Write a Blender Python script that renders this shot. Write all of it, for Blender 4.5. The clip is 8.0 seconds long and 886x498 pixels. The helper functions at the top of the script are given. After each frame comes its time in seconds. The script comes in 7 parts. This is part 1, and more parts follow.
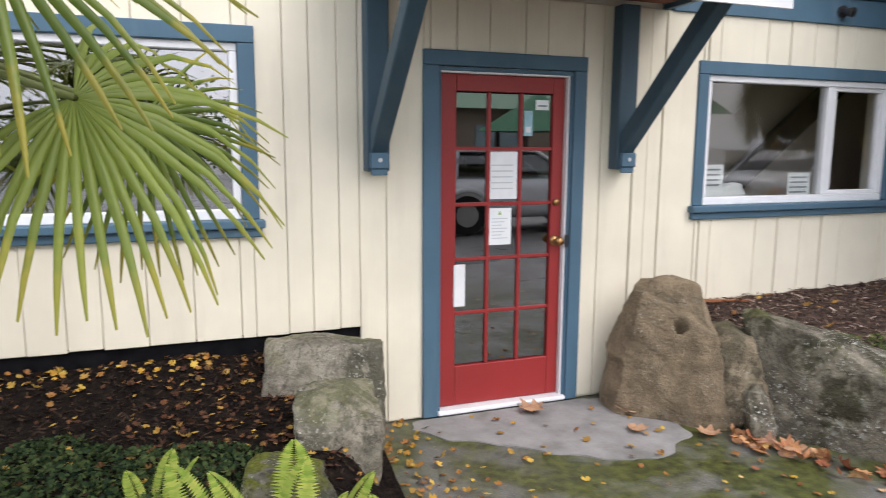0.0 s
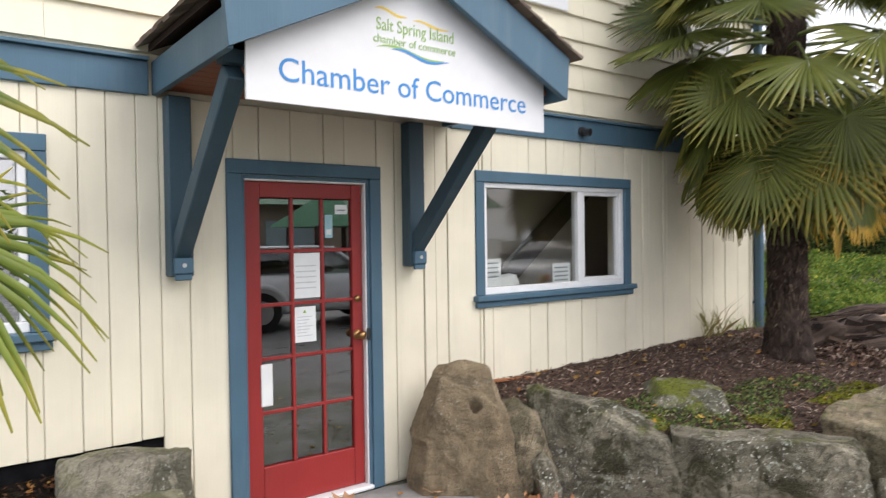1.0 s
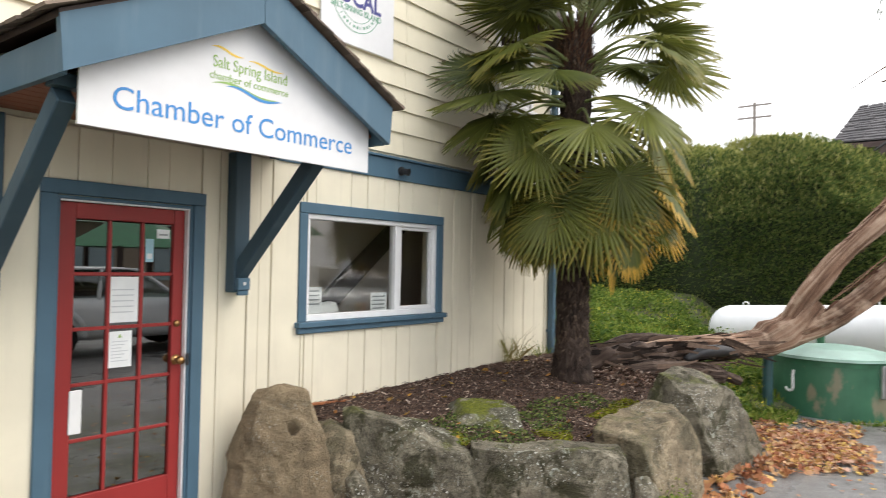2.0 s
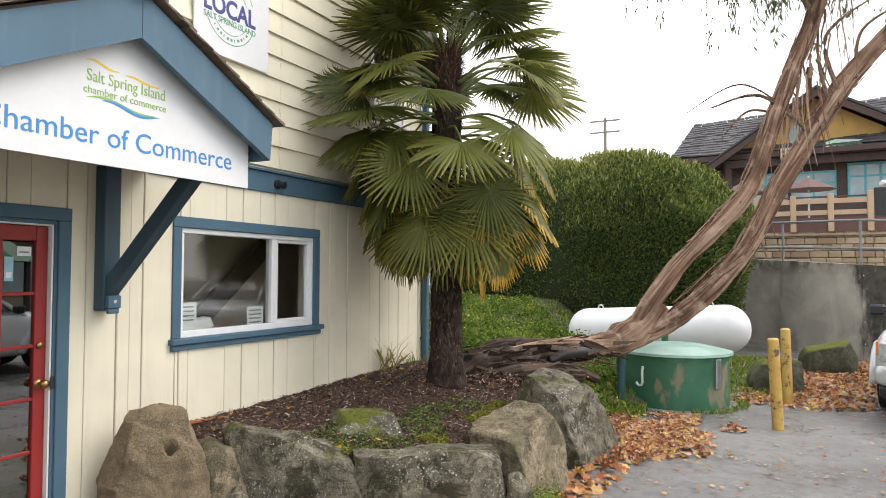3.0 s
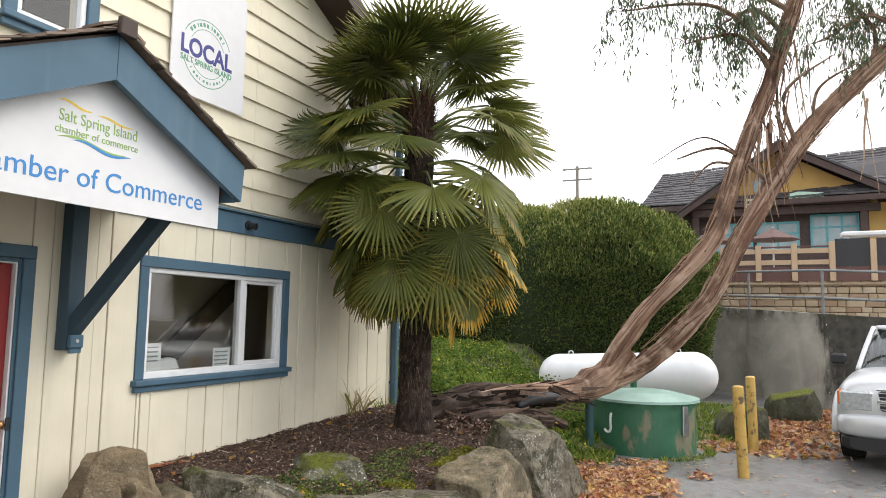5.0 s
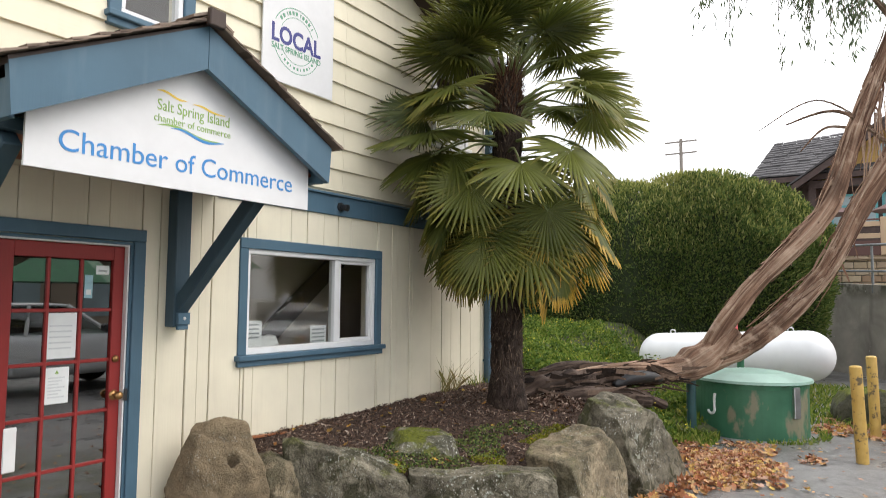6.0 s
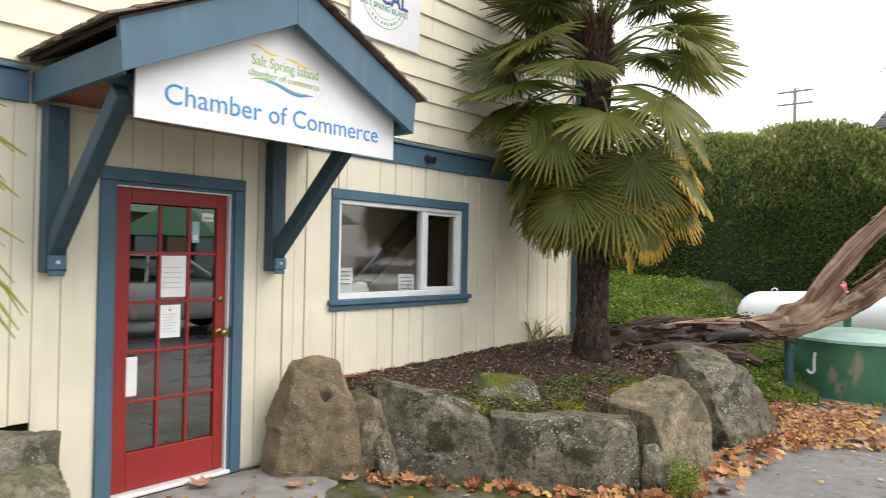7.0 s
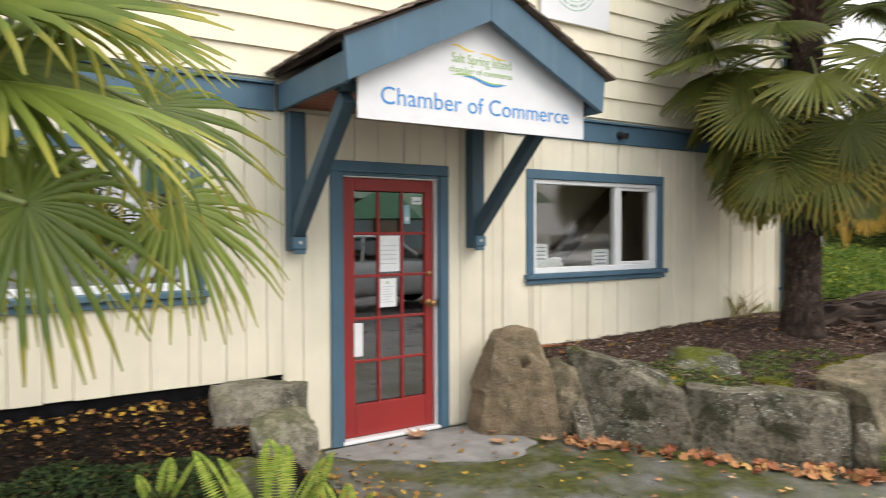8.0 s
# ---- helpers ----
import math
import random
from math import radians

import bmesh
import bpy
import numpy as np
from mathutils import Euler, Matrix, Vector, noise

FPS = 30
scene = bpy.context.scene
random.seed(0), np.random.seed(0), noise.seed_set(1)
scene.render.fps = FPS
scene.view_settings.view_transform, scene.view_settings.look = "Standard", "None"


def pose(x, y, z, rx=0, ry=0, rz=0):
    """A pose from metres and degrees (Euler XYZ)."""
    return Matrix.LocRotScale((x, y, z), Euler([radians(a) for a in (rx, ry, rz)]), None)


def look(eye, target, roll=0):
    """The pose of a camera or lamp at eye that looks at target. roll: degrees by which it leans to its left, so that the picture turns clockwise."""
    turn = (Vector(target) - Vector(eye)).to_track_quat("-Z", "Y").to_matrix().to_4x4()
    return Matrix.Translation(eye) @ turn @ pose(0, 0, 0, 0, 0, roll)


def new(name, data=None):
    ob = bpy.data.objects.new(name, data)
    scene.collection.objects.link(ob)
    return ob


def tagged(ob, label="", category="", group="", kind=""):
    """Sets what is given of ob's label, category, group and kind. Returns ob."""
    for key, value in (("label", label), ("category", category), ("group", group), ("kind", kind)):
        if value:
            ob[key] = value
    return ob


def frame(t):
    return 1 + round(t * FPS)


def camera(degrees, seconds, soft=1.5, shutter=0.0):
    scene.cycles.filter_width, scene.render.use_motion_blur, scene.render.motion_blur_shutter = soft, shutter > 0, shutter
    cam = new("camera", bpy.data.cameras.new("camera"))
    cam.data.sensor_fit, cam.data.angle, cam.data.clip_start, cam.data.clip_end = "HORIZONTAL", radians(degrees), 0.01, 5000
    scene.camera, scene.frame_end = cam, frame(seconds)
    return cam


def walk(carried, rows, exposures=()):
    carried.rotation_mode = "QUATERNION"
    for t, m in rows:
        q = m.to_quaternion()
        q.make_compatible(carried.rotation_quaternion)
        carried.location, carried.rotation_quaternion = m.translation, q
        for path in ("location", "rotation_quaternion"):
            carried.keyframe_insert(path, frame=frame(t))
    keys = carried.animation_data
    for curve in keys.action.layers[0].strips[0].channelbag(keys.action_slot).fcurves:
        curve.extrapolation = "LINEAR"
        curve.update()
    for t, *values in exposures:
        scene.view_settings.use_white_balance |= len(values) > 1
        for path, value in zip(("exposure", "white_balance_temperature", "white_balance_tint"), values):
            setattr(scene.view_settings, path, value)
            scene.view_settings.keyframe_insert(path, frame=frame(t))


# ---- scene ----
cam = camera(65.7, 8.0, soft=0.9, shutter=0.3)
PATH = [
    (0, (-1.241, -3.76, 1.621), (-0.564, -1.902, 1.322), 0.3),
    (0.2, (-1.279, -3.793, 1.632), (-0.481, -1.983, 1.336), 0.1),
    (0.5, (-1.337, -3.842, 1.649), (-0.369, -2.113, 1.377), -1.6),
    (0.8, (-1.391, -3.915, 1.663), (-0.241, -2.285, 1.519), -0.8),
    (1, (-1.427, -3.963, 1.673), (-0.215, -2.373, 1.639), -0.8),
    (1.2, (-1.477, -4.022, 1.679), (-0.187, -2.494, 1.693), 0.1),
    (1.5, (-1.551, -4.111, 1.687), (-0.164, -2.672, 1.756), 0.9),
    (1.8, (-1.629, -4.151, 1.691), (-0.118, -2.841, 1.724), 1.2),
    (2, (-1.681, -4.178, 1.694), (-0.095, -2.961, 1.742), 1.1),
    (2.2, (-1.743, -4.194, 1.718), (-0.09, -3.069, 1.786), 1.3),
    (3.3, (-1.89, -4.211, 1.729), (-0.087, -3.35, 1.813), -0.2),
    (3.5, (-1.893, -4.22, 1.721), (-0.085, -3.37, 1.829), -0.3),
    (3.8, (-1.899, -4.224, 1.736), (-0.085, -3.397, 1.891), 0.4),
    (4, (-1.903, -4.227, 1.746), (-0.08, -3.419, 1.906), 0.8),
    (4.2, (-1.911, -4.233, 1.739), (-0.083, -3.443, 1.931), 0.9),
    (5.3, (-1.907, -4.263, 1.719), (-0.103, -3.42, 1.907), 0.9),
    (5.5, (-1.886, -4.238, 1.705), (-0.113, -3.323, 1.851), 0.5),
    (5.7, (-1.872, -4.278, 1.703), (-0.163, -3.254, 1.879), -0.4),
    (6, (-1.851, -4.338, 1.699), (-0.17, -3.263, 1.842), 0.5),
    (6.2, (-1.829, -4.368, 1.681), (-0.145, -3.291, 1.739), 1.7),
    (6.5, (-1.797, -4.413, 1.653), (-0.14, -3.293, 1.652), 1.2),
    (6.7, (-1.831, -4.438, 1.642), (-0.208, -3.269, 1.658), 1.0),
    (7, (-1.882, -4.476, 1.625), (-0.361, -3.178, 1.643), 1.1),
    (7.2, (-1.934, -4.522, 1.617), (-0.46, -3.17, 1.629), 1.5),
    (7.5, (-2.013, -4.59, 1.605), (-0.613, -3.162, 1.572), 2.0),
    (7.7, (-2.044, -4.651, 1.607), (-0.739, -3.136, 1.558), 1.3),
    (8, (-2.09, -4.742, 1.61), (-0.996, -3.069, 1.561), -0.2),
]
walk(cam, [(t, look(eye, target, roll)) for t, eye, target, roll in PATH], exposures=[(0.0, 1.03, 6150, 16), (0.6, 1.0, 6150, 16), (1.4, 1.03, 6480, 11), (2.2, 1.04, 6500, 11), (3.5, 0.95, 6500, 11), (4.2, 0.93, 6500, 11), (5.5, 0.85, 6450, 11), (6.5, 0.93, 6500, 11), (7.0, 1.0, 6500, 11), (8.0, 0.96, 6550, 11)])

# ---- world and sun ----
world = bpy.data.worlds.new("overcast_sky")
scene.world = world
world.use_nodes = True
wt = world.node_tree
wt.nodes.clear()
sky = wt.nodes.new("ShaderNodeTexSky")
sky.sky_type = 'NISHITA'
sky.sun_disc = False
sky.sun_elevation, sky.sun_rotation = radians(38), radians(125)
sky.air_density, sky.dust_density = 1.5, 4.0
dim = wt.nodes.new("ShaderNodeVectorMath")
dim.operation = 'SCALE'
dim.inputs[3].default_value = 0.12
wc = wt.nodes.new("ShaderNodeTexCoord")
cl = wt.nodes.new("ShaderNodeTexNoise")
cl.inputs["Scale"].default_value, cl.inputs["Detail"].default_value = 2.2, 5.0
cr = wt.nodes.new("ShaderNodeValToRGB")
cr.color_ramp.elements[0].position, cr.color_ramp.elements[1].position = 0.3, 0.7
cr.color_ramp.elements[0].color, cr.color_ramp.elements[1].color = (0.80, 0.82, 0.86, 1), (1.12, 1.12, 1.13, 1)
mixsky = wt.nodes.new("ShaderNodeMix")
mixsky.data_type = 'RGBA'
mixsky.inputs["Factor"].default_value = 0.85
bg = wt.nodes.new("ShaderNodeBackground")
bg.inputs["Strength"].default_value = 1.0
wo = wt.nodes.new("ShaderNodeOutputWorld")
wt.links.new(sky.outputs[0], dim.inputs[0])
wt.links.new(wc.outputs["Generated"], cl.inputs["Vector"])
wt.links.new(cl.outputs["Fac"], cr.inputs["Fac"])
wt.links.new(dim.outputs[0], mixsky.inputs[6])
wt.links.new(cr.outputs[0], mixsky.inputs[7])
wt.links.new(mixsky.outputs[2], bg.inputs["Color"])
wt.links.new(bg.outputs[0], wo.inputs["Surface"])
sun_data = bpy.data.lights.new("sun", 'SUN')
sun_data.energy, sun_data.angle, sun_data.color = 1.0, radians(40), (1.0, 0.96, 0.9)
sun = new("sun", sun_data)
sun.matrix_world = look((6, -10, 12), (1, 0, 0))


# ---- materials ----
class Mat:
    """A Principled material with a few chained nodes."""

    def __init__(self, name, rough=0.6, metal=0.0, spec=0.5):
        self.m = bpy.data.materials.new(name)
        self.m.use_nodes = True
        self.t = self.m.node_tree
        self.b = self.t.nodes["Principled BSDF"]
        self.b.inputs["Roughness"].default_value = rough
        self.b.inputs["Metallic"].default_value = metal
        self.b.inputs["Specular IOR Level"].default_value = spec
        self.co = self.t.nodes.new("ShaderNodeTexCoord").outputs["Object"]

    def n(self, kind, **sets):
        node = self.t.nodes.new(kind)
        for k, v in sets.items():
            node.inputs[k.replace("_", " ")].default_value = v
        return node

    def link(self, a, b):
        self.t.links.new(a, b)

    def stretch(self, sx, sy, sz):
        mp = self.t.nodes.new("ShaderNodeMapping")
        mp.inputs["Scale"].default_value = (sx, sy, sz)
        self.link(self.co, mp.inputs["Vector"])
        return mp.outputs[0]

    def noise(self, scale, detail=4.0, co=None, rough=0.55, dist=0.0):
        node = self.n("ShaderNodeTexNoise", Scale=scale, Detail=detail, Roughness=rough, Distortion=dist)
        self.link(co or self.co, node.inputs["Vector"])
        return node.outputs["Fac"]

    def ramp(self, fac, *stops):
        node = self.t.nodes.new("ShaderNodeValToRGB")
        e = node.color_ramp.elements
        while len(e) < len(stops):
            e.new(0.5)
        for el, (p, c) in zip(e, stops):
            el.position = p
            el.color = (*c, 1) if len(c) == 3 else c
        self.link(fac, node.inputs["Fac"])
        return node.outputs["Color"]

    def mix(self, fac, a, b, kind='MIX'):
        node = self.t.nodes.new("ShaderNodeMix")
        node.data_type, node.blend_type = 'RGBA', kind
        for v, k in ((fac, 0), (a, 6), (b, 7)):
            if isinstance(v, (int, float)):
                node.inputs[k].default_value = v
            elif isinstance(v, tuple):
                node.inputs[k].default_value = (*v, 1)
            else:
                self.link(v, node.inputs[k])
        return node.outputs[2]

    def grey(self, fac, lo, hi, a=0.3, b=0.7):
        return self.ramp(fac, (a, (lo,) * 3), (b, (hi,) * 3))

    def color(self, c):
        if isinstance(c, tuple):
            self.b.inputs["Base Color"].default_value = (*c, 1)
        else:
            self.link(c, self.b.inputs["Base Color"])
        return self

    def rough(self, c):
        self.link(c, self.b.inputs["Roughness"])
        return self

    def bump(self, h, strength=0.4, dist=0.01):
        node = self.n("ShaderNodeBump", Strength=strength, Distance=dist)
        self.link(h, node.inputs["Height"])
        self.link(node.outputs[0], self.b.inputs["Normal"])
        return self

    def piece(self):
        return self.t.nodes.new("ShaderNodeObjectInfo").outputs["Random"]

    def island(self):
        return self.t.nodes.new("ShaderNodeNewGeometry").outputs["Random Per Island"]


def plain(name, c, rough=0.5, metal=0.0, vary=0.12, scale=9.0, bump=0.15, spec=0.5):
    a = Mat(name, rough, metal, spec)
    f = a.noise(scale, 5)
    dark = tuple(v * (1 - vary) for v in c)
    lite = tuple(min(1, v * (1 + vary)) for v in c)
    a.color(a.ramp(f, (0.3, dark), (0.7, lite)))
    if bump:
        a.bump(a.noise(scale * 12, 3), bump, 0.004)
    return a.m


def painted_wood(name, c, vary=0.1, grain=(60, 60, 2.5), dirt=(0.25, 0.22, 0.16), dirty=0.25, rough=0.55):
    a = Mat(name, rough, spec=0.35)
    g = a.noise(1.0, 6, a.stretch(*grain))
    big = a.noise(1.6, 5)
    base = a.ramp(big, (0.3, tuple(v * (1 - vary) for v in c)), (0.7, tuple(min(1, v * (1 + vary * 0.6)) for v in c)))
    streak = a.grey(a.noise(1.0, 5, a.stretch(7, 7, 0.9)), 0, dirty, 0.55, 0.8)
    col = a.mix(streak, base, dirt)
    col = a.mix(a.grey(a.piece(), 0, 0.12, 0, 1), col, tuple(v * 0.8 for v in c))
    a.color(col)
    a.bump(g, 0.25, 0.004)
    return a.m


M_cream = painted_wood("cream_siding_paint", (0.80, 0.74, 0.585), dirty=0.16)
M_cream_lap = painted_wood("cream_lap_paint", (0.76, 0.70, 0.54), grain=(2.5, 60, 60), dirty=0.14)
M_blue = painted_wood("slate_blue_paint", (0.074, 0.142, 0.20), vary=0.16, dirt=(0.2, 0.26, 0.3), dirty=0.3)
# the trim blue, darkened to put porch shade into brackets and collar beam
M_blue_shaded = painted_wood("shaded_slate_paint", (0.045, 0.085, 0.115), vary=0.16, dirt=(0.12, 0.16, 0.18), dirty=0.3)
M_red = painted_wood("barn_red_paint", (0.305, 0.030, 0.028), vary=0.14, dirt=(0.2, 0.05, 0.04), dirty=0.3, rough=0.42)
M_white = plain("white_vinyl", (0.80, 0.80, 0.80), 0.4, vary=0.04, bump=0.05)
M_sign = plain("white_sign_panel", (0.70, 0.70, 0.71), 0.45, vary=0.03, bump=0.03)
M_paper = plain("paper", (0.82, 0.84, 0.84), 0.7, vary=0.04, bump=0.0)
M_ink = plain("grey_ink", (0.25, 0.27, 0.28), 0.7, vary=0.05, bump=0.0)
M_faint_ink = plain("faint_print", (0.60, 0.62, 0.64), 0.7, vary=0.05, bump=0.0)
M_letter = plain("sky_blue_letter", (0.035, 0.225, 0.55), 0.5, vary=0.03, bump=0.0)
M_green_ink = plain("leaf_green_ink", (0.27, 0.43, 0.11), 0.5, vary=0.03, bump=0.0)
M_yellow_ink = plain("amber_ink", (0.80, 0.56, 0.06), 0.5, vary=0.03, bump=0.0)
M_navy_ink = plain("indigo_ink", (0.045, 0.05, 0.22), 0.5, vary=0.03, bump=0.0)
M_stamp_ink = plain("stamp_green_ink", (0.12, 0.32, 0.20), 0.5, vary=0.05, bump=0.0)
M_brass = plain("worn_brass", (0.40, 0.225, 0.095), 0.35, 1.0)
M_steel = plain("brushed_steel", (0.6, 0.6, 0.6), 0.35, 1.0)
M_black = plain("black_plastic", (0.02, 0.02, 0.022), 0.45)
M_cedar = painted_wood("cedar_soffit", (0.32, 0.12, 0.05), grain=(60, 3, 60), dirt=(0.1, 0.05, 0.03), rough=0.6)
M_brown = painted_wood("dark_brown_wood", (0.055, 0.035, 0.028), dirt=(0.12, 0.1, 0.09))
# near-black foundation: the gloom below the boards is put into its colour
M_foundation_shaded = plain("shaded_foundation", (0.007, 0.007, 0.008), 0.95, vary=0.5, scale=14, spec=0.1)
M_room = plain("room_drywall", (0.55, 0.47, 0.38), 0.9, vary=0.08, scale=2)
M_room_floor = plain("room_carpet", (0.10, 0.09, 0.085), 0.95, vary=0.2, scale=30)


def shingle_mat(name, c1, c2):
    a = Mat(name, 0.85)
    g = a.noise(1.0, 6, a.stretch(40, 6, 40))
    c = a.mix(a.island(), c1, c2)
    c = a.mix(a.grey(a.noise(5, 4), 0, 0.5, 0.5, 0.75), c, (0.03, 0.028, 0.025))
    return a.color(c).bump(g, 0.5, 0.006).m


M_shake = shingle_mat("weathered_cedar_shake", (0.12, 0.085, 0.065), (0.30, 0.225, 0.175))
M_far_roof = shingle_mat("grey_roof_shingle", (0.050, 0.047, 0.050), (0.105, 0.098, 0.10))


def glass_mat(name, tint=(1, 1, 1), ior=0.05, rough=0.0):
    m = bpy.data.materials.new(name)
    m.use_nodes = True
    t = m.node_tree
    t.nodes.clear()
    o = t.nodes.new("ShaderNodeOutputMaterial")
    mx = t.nodes.new("ShaderNodeMixShader")
    tr = t.nodes.new("ShaderNodeBsdfTransparent")
    tr.inputs[0].default_value = (*tint, 1)
    gl = t.nodes.new("ShaderNodeBsdfGlossy")
    gl.inputs["Roughness"].default_value = rough
    lw = t.nodes.new("ShaderNodeLayerWeight")
    lw.inputs["Blend"].default_value = 0.5
    pw = t.nodes.new("ShaderNodeMath")
    pw.operation, pw.inputs[1].default_value = 'POWER', 4.5
    ma = t.nodes.new("ShaderNodeMath")
    ma.operation, ma.inputs[1].default_value, ma.inputs[2].default_value = 'MULTIPLY_ADD', 0.75, ior
    ma.use_clamp = True
    t.links.new(lw.outputs["Facing"], pw.inputs[0])
    t.links.new(pw.outputs[0], ma.inputs[0])
    t.links.new(ma.outputs[0], mx.inputs[0])
    t.links.new(tr.outputs[0], mx.inputs[1])
    t.links.new(gl.outputs[0], mx.inputs[2])
    t.links.new(mx.outputs[0], o.inputs[0])
    return m


M_glass = glass_mat("window_glass", (0.86, 0.87, 0.86), 0.07)
M_glass_door = glass_mat("door_glass", (0.22, 0.24, 0.23), 0.25)
M_glass_wide = glass_mat("coated_window_glass", (0.45, 0.47, 0.47), 0.42)
M_car_glass = glass_mat("car_glass", (0.40, 0.45, 0.43), 0.16)


def stone_mat(name, c1, c2, lichen=0.35, moss=0.0, stained=0.8, bare=0.46, mottle=0.75, damp=(0.036, 0.040, 0.022)):
    a = Mat(name, 0.85, spec=0.3)
    big = a.noise(2.4, 6, dist=0.6)
    mid = a.noise(11, 7, rough=0.65)
    fine = a.noise(60, 5, rough=0.7)
    c = a.ramp(big, (0.3, c1), (0.72, c2))
    c = a.mix(a.grey(mid, 0, mottle, 0.50, 0.66), c, tuple(v * 0.42 for v in c1))
    c = a.mix(a.grey(fine, 0, 0.45 * mottle, 0.52, 0.72), c, tuple(min(1, v * 1.4) for v in c2))
    # bands of the bed, then damp dark patches with ragged edges
    band = a.noise(1.0, 5, a.stretch(1.6, 1.6, 9), rough=0.6, dist=0.8)
    c = a.mix(a.grey(band, 0, 0.45, 0.50, 0.62), c, tuple(v * 0.55 for v in c1))
    wet = a.noise(3.4, 8, a.stretch(1.2, 1.2, 0.8), rough=0.68, dist=0.7)
    c = a.mix(a.grey(wet, 0, stained, 0.49, 0.56), c, damp)
    wet2 = a.noise(7.5, 7, rough=0.7, dist=0.4)
    c = a.mix(a.grey(wet2, 0, stained * 0.7, 0.55, 0.62), c, tuple(v * 0.8 for v in damp))
    wash = a.noise(5.2, 6, dist=1.2)
    c = a.mix(a.grey(wash, 0, 0.5 * mottle, 0.57, 0.62), c, tuple(min(1, v * 1.35) for v in c2))
    # hairline cracks and pitted grain
    vein = a.noise(2.1, 7, rough=0.62, dist=1.1)
    c = a.mix(a.ramp(vein, (0.488, (0, 0, 0)), (0.5, (0.8 * mottle,) * 3), (0.512, (0, 0, 0))), c, tuple(v * 0.22 for v in c1))
    pits = a.noise(34, 6, rough=0.75)
    c = a.mix(a.grey(pits, 0, 0.75 * mottle, 0.54, 0.63), c, tuple(v * 0.35 for v in c1))
    # lichen: pale crusts and small white specks, in colonies
    colony = a.grey(a.noise(3.0, 4), 0, 1, 0.46, 0.58)
    crust = a.grey(a.noise(17, 5, dist=0.4), 0, lichen, 0.60, 0.64)
    c = a.mix(a.mix(1.0, crust, colony, 'MULTIPLY'), c, (0.36, 0.37, 0.31))
    speck = a.grey(a.noise(62, 3), 0, min(1.0, lichen * 1.5), 0.62, 0.66)
    c = a.mix(a.mix(1.0, speck, colony, 'MULTIPLY'), c, (0.66, 0.66, 0.60))
    if moss:
        geo = a.t.nodes.new("ShaderNodeNewGeometry")
        sep = a.t.nodes.new("ShaderNodeSeparateXYZ")
        a.link(geo.outputs["Normal"], sep.inputs[0])
        up = a.grey(sep.outputs[2], 0.12, 1, 0.45, 0.85)
        patch = a.grey(a.noise(4.2, 7, rough=0.7), 0, moss, bare, bare + 0.05)
        c = a.mix(a.mix(1.0, up, patch, 'MULTIPLY'), c, a.ramp(a.noise(55, 4), (0.3, (0.045, 0.060, 0.008)), (0.7, (0.17, 0.18, 0.018))))
    a.color(c)
    a.rough(a.grey(big, 0.7, 0.92))
    h = a.mix(0.45, mid, fine)
    return a.bump(a.mix(0.35, h, wet), 1.0, 0.055).m


M_rock_tan = stone_mat("tan_sandstone", (0.215, 0.160, 0.098), (0.350, 0.272, 0.172), 0.22, 0, 0.38, 0.46, 0.22, (0.11, 0.085, 0.055))
M_rock_grey = stone_mat("lichen_grey_stone", (0.125, 0.110, 0.080), (0.285, 0.255, 0.190), 0.8, 0.45, 0.92, 0.52, damp=(0.048, 0.045, 0.022))
M_rock_pale = stone_mat("pale_stone", (0.22, 0.195, 0.15), (0.36, 0.33, 0.255), 0.4, 0.35, 0.55)
M_rock_moss = stone_mat("mossy_stone", (0.09, 0.085, 0.066), (0.21, 0.192, 0.145), 0.4, 1.0, 0.7, 0.44)
M_rock_thick = stone_mat("thick_moss_stone", (0.05, 0.05, 0.042), (0.12, 0.115, 0.09), 0.1, 1.0, 0.8, 0.34)
M_rock_brown = stone_mat("brown_stone", (0.20, 0.158, 0.102), (0.36, 0.295, 0.195), 0.35, 0.25, 0.5, 0.52)


def asphalt_mat():
    a = Mat("damp_asphalt", 0.6)
    fine = a.noise(110, 3)
    big = a.noise(0.7, 6)
    c = a.ramp(fine, (0.3, (0.145, 0.142, 0.138)), (0.72, (0.31, 0.305, 0.295)))
    c = a.mix(a.grey(big, 0, 0.6, 0.4, 0.65), c, (0.115, 0.111, 0.105))
    c = a.mix(a.grey(a.noise(9, 7, rough=0.7), 0, 0.6, 0.45, 0.7), c, (0.065, 0.063, 0.06))
    c = a.mix(a.grey(a.noise(38, 3), 0, 0.7, 0.66, 0.72), c, (0.34, 0.32, 0.29))
    # moss film near the shaded doorway
    sep = a.t.nodes.new("ShaderNodeSeparateXYZ")
    a.link(a.co, sep.inputs[0])
    dist = a.n("ShaderNodeVectorMath")
    dist.operation = 'DISTANCE'
    dist.inputs[1].default_value = (0.6, -1.75, 0)
    a.link(a.co, dist.inputs[0])
    near = a.n("ShaderNodeMapRange", From_Min=1.5, From_Max=2.8, To_Min=1.0, To_Max=0.0)
    a.link(dist.outputs["Value"], near.inputs[0])
    patch = a.grey(a.noise(2.6, 6), 0, 1, 0.31, 0.54)
    film = a.mix(1.0, near.outputs[0], patch, 'MULTIPLY')
    c = a.mix(film, c, a.ramp(a.noise(20, 4), (0.35, (0.034, 0.040, 0.013)), (0.7, (0.105, 0.115, 0.026))))
    a.color(c)
    a.rough(a.ramp(a.noise(0.9, 5), (0.38, (0.22,) * 3), (0.62, (0.60,) * 3)))
    return a.bump(fine, 0.35, 0.006).m


M_asphalt = asphalt_mat()


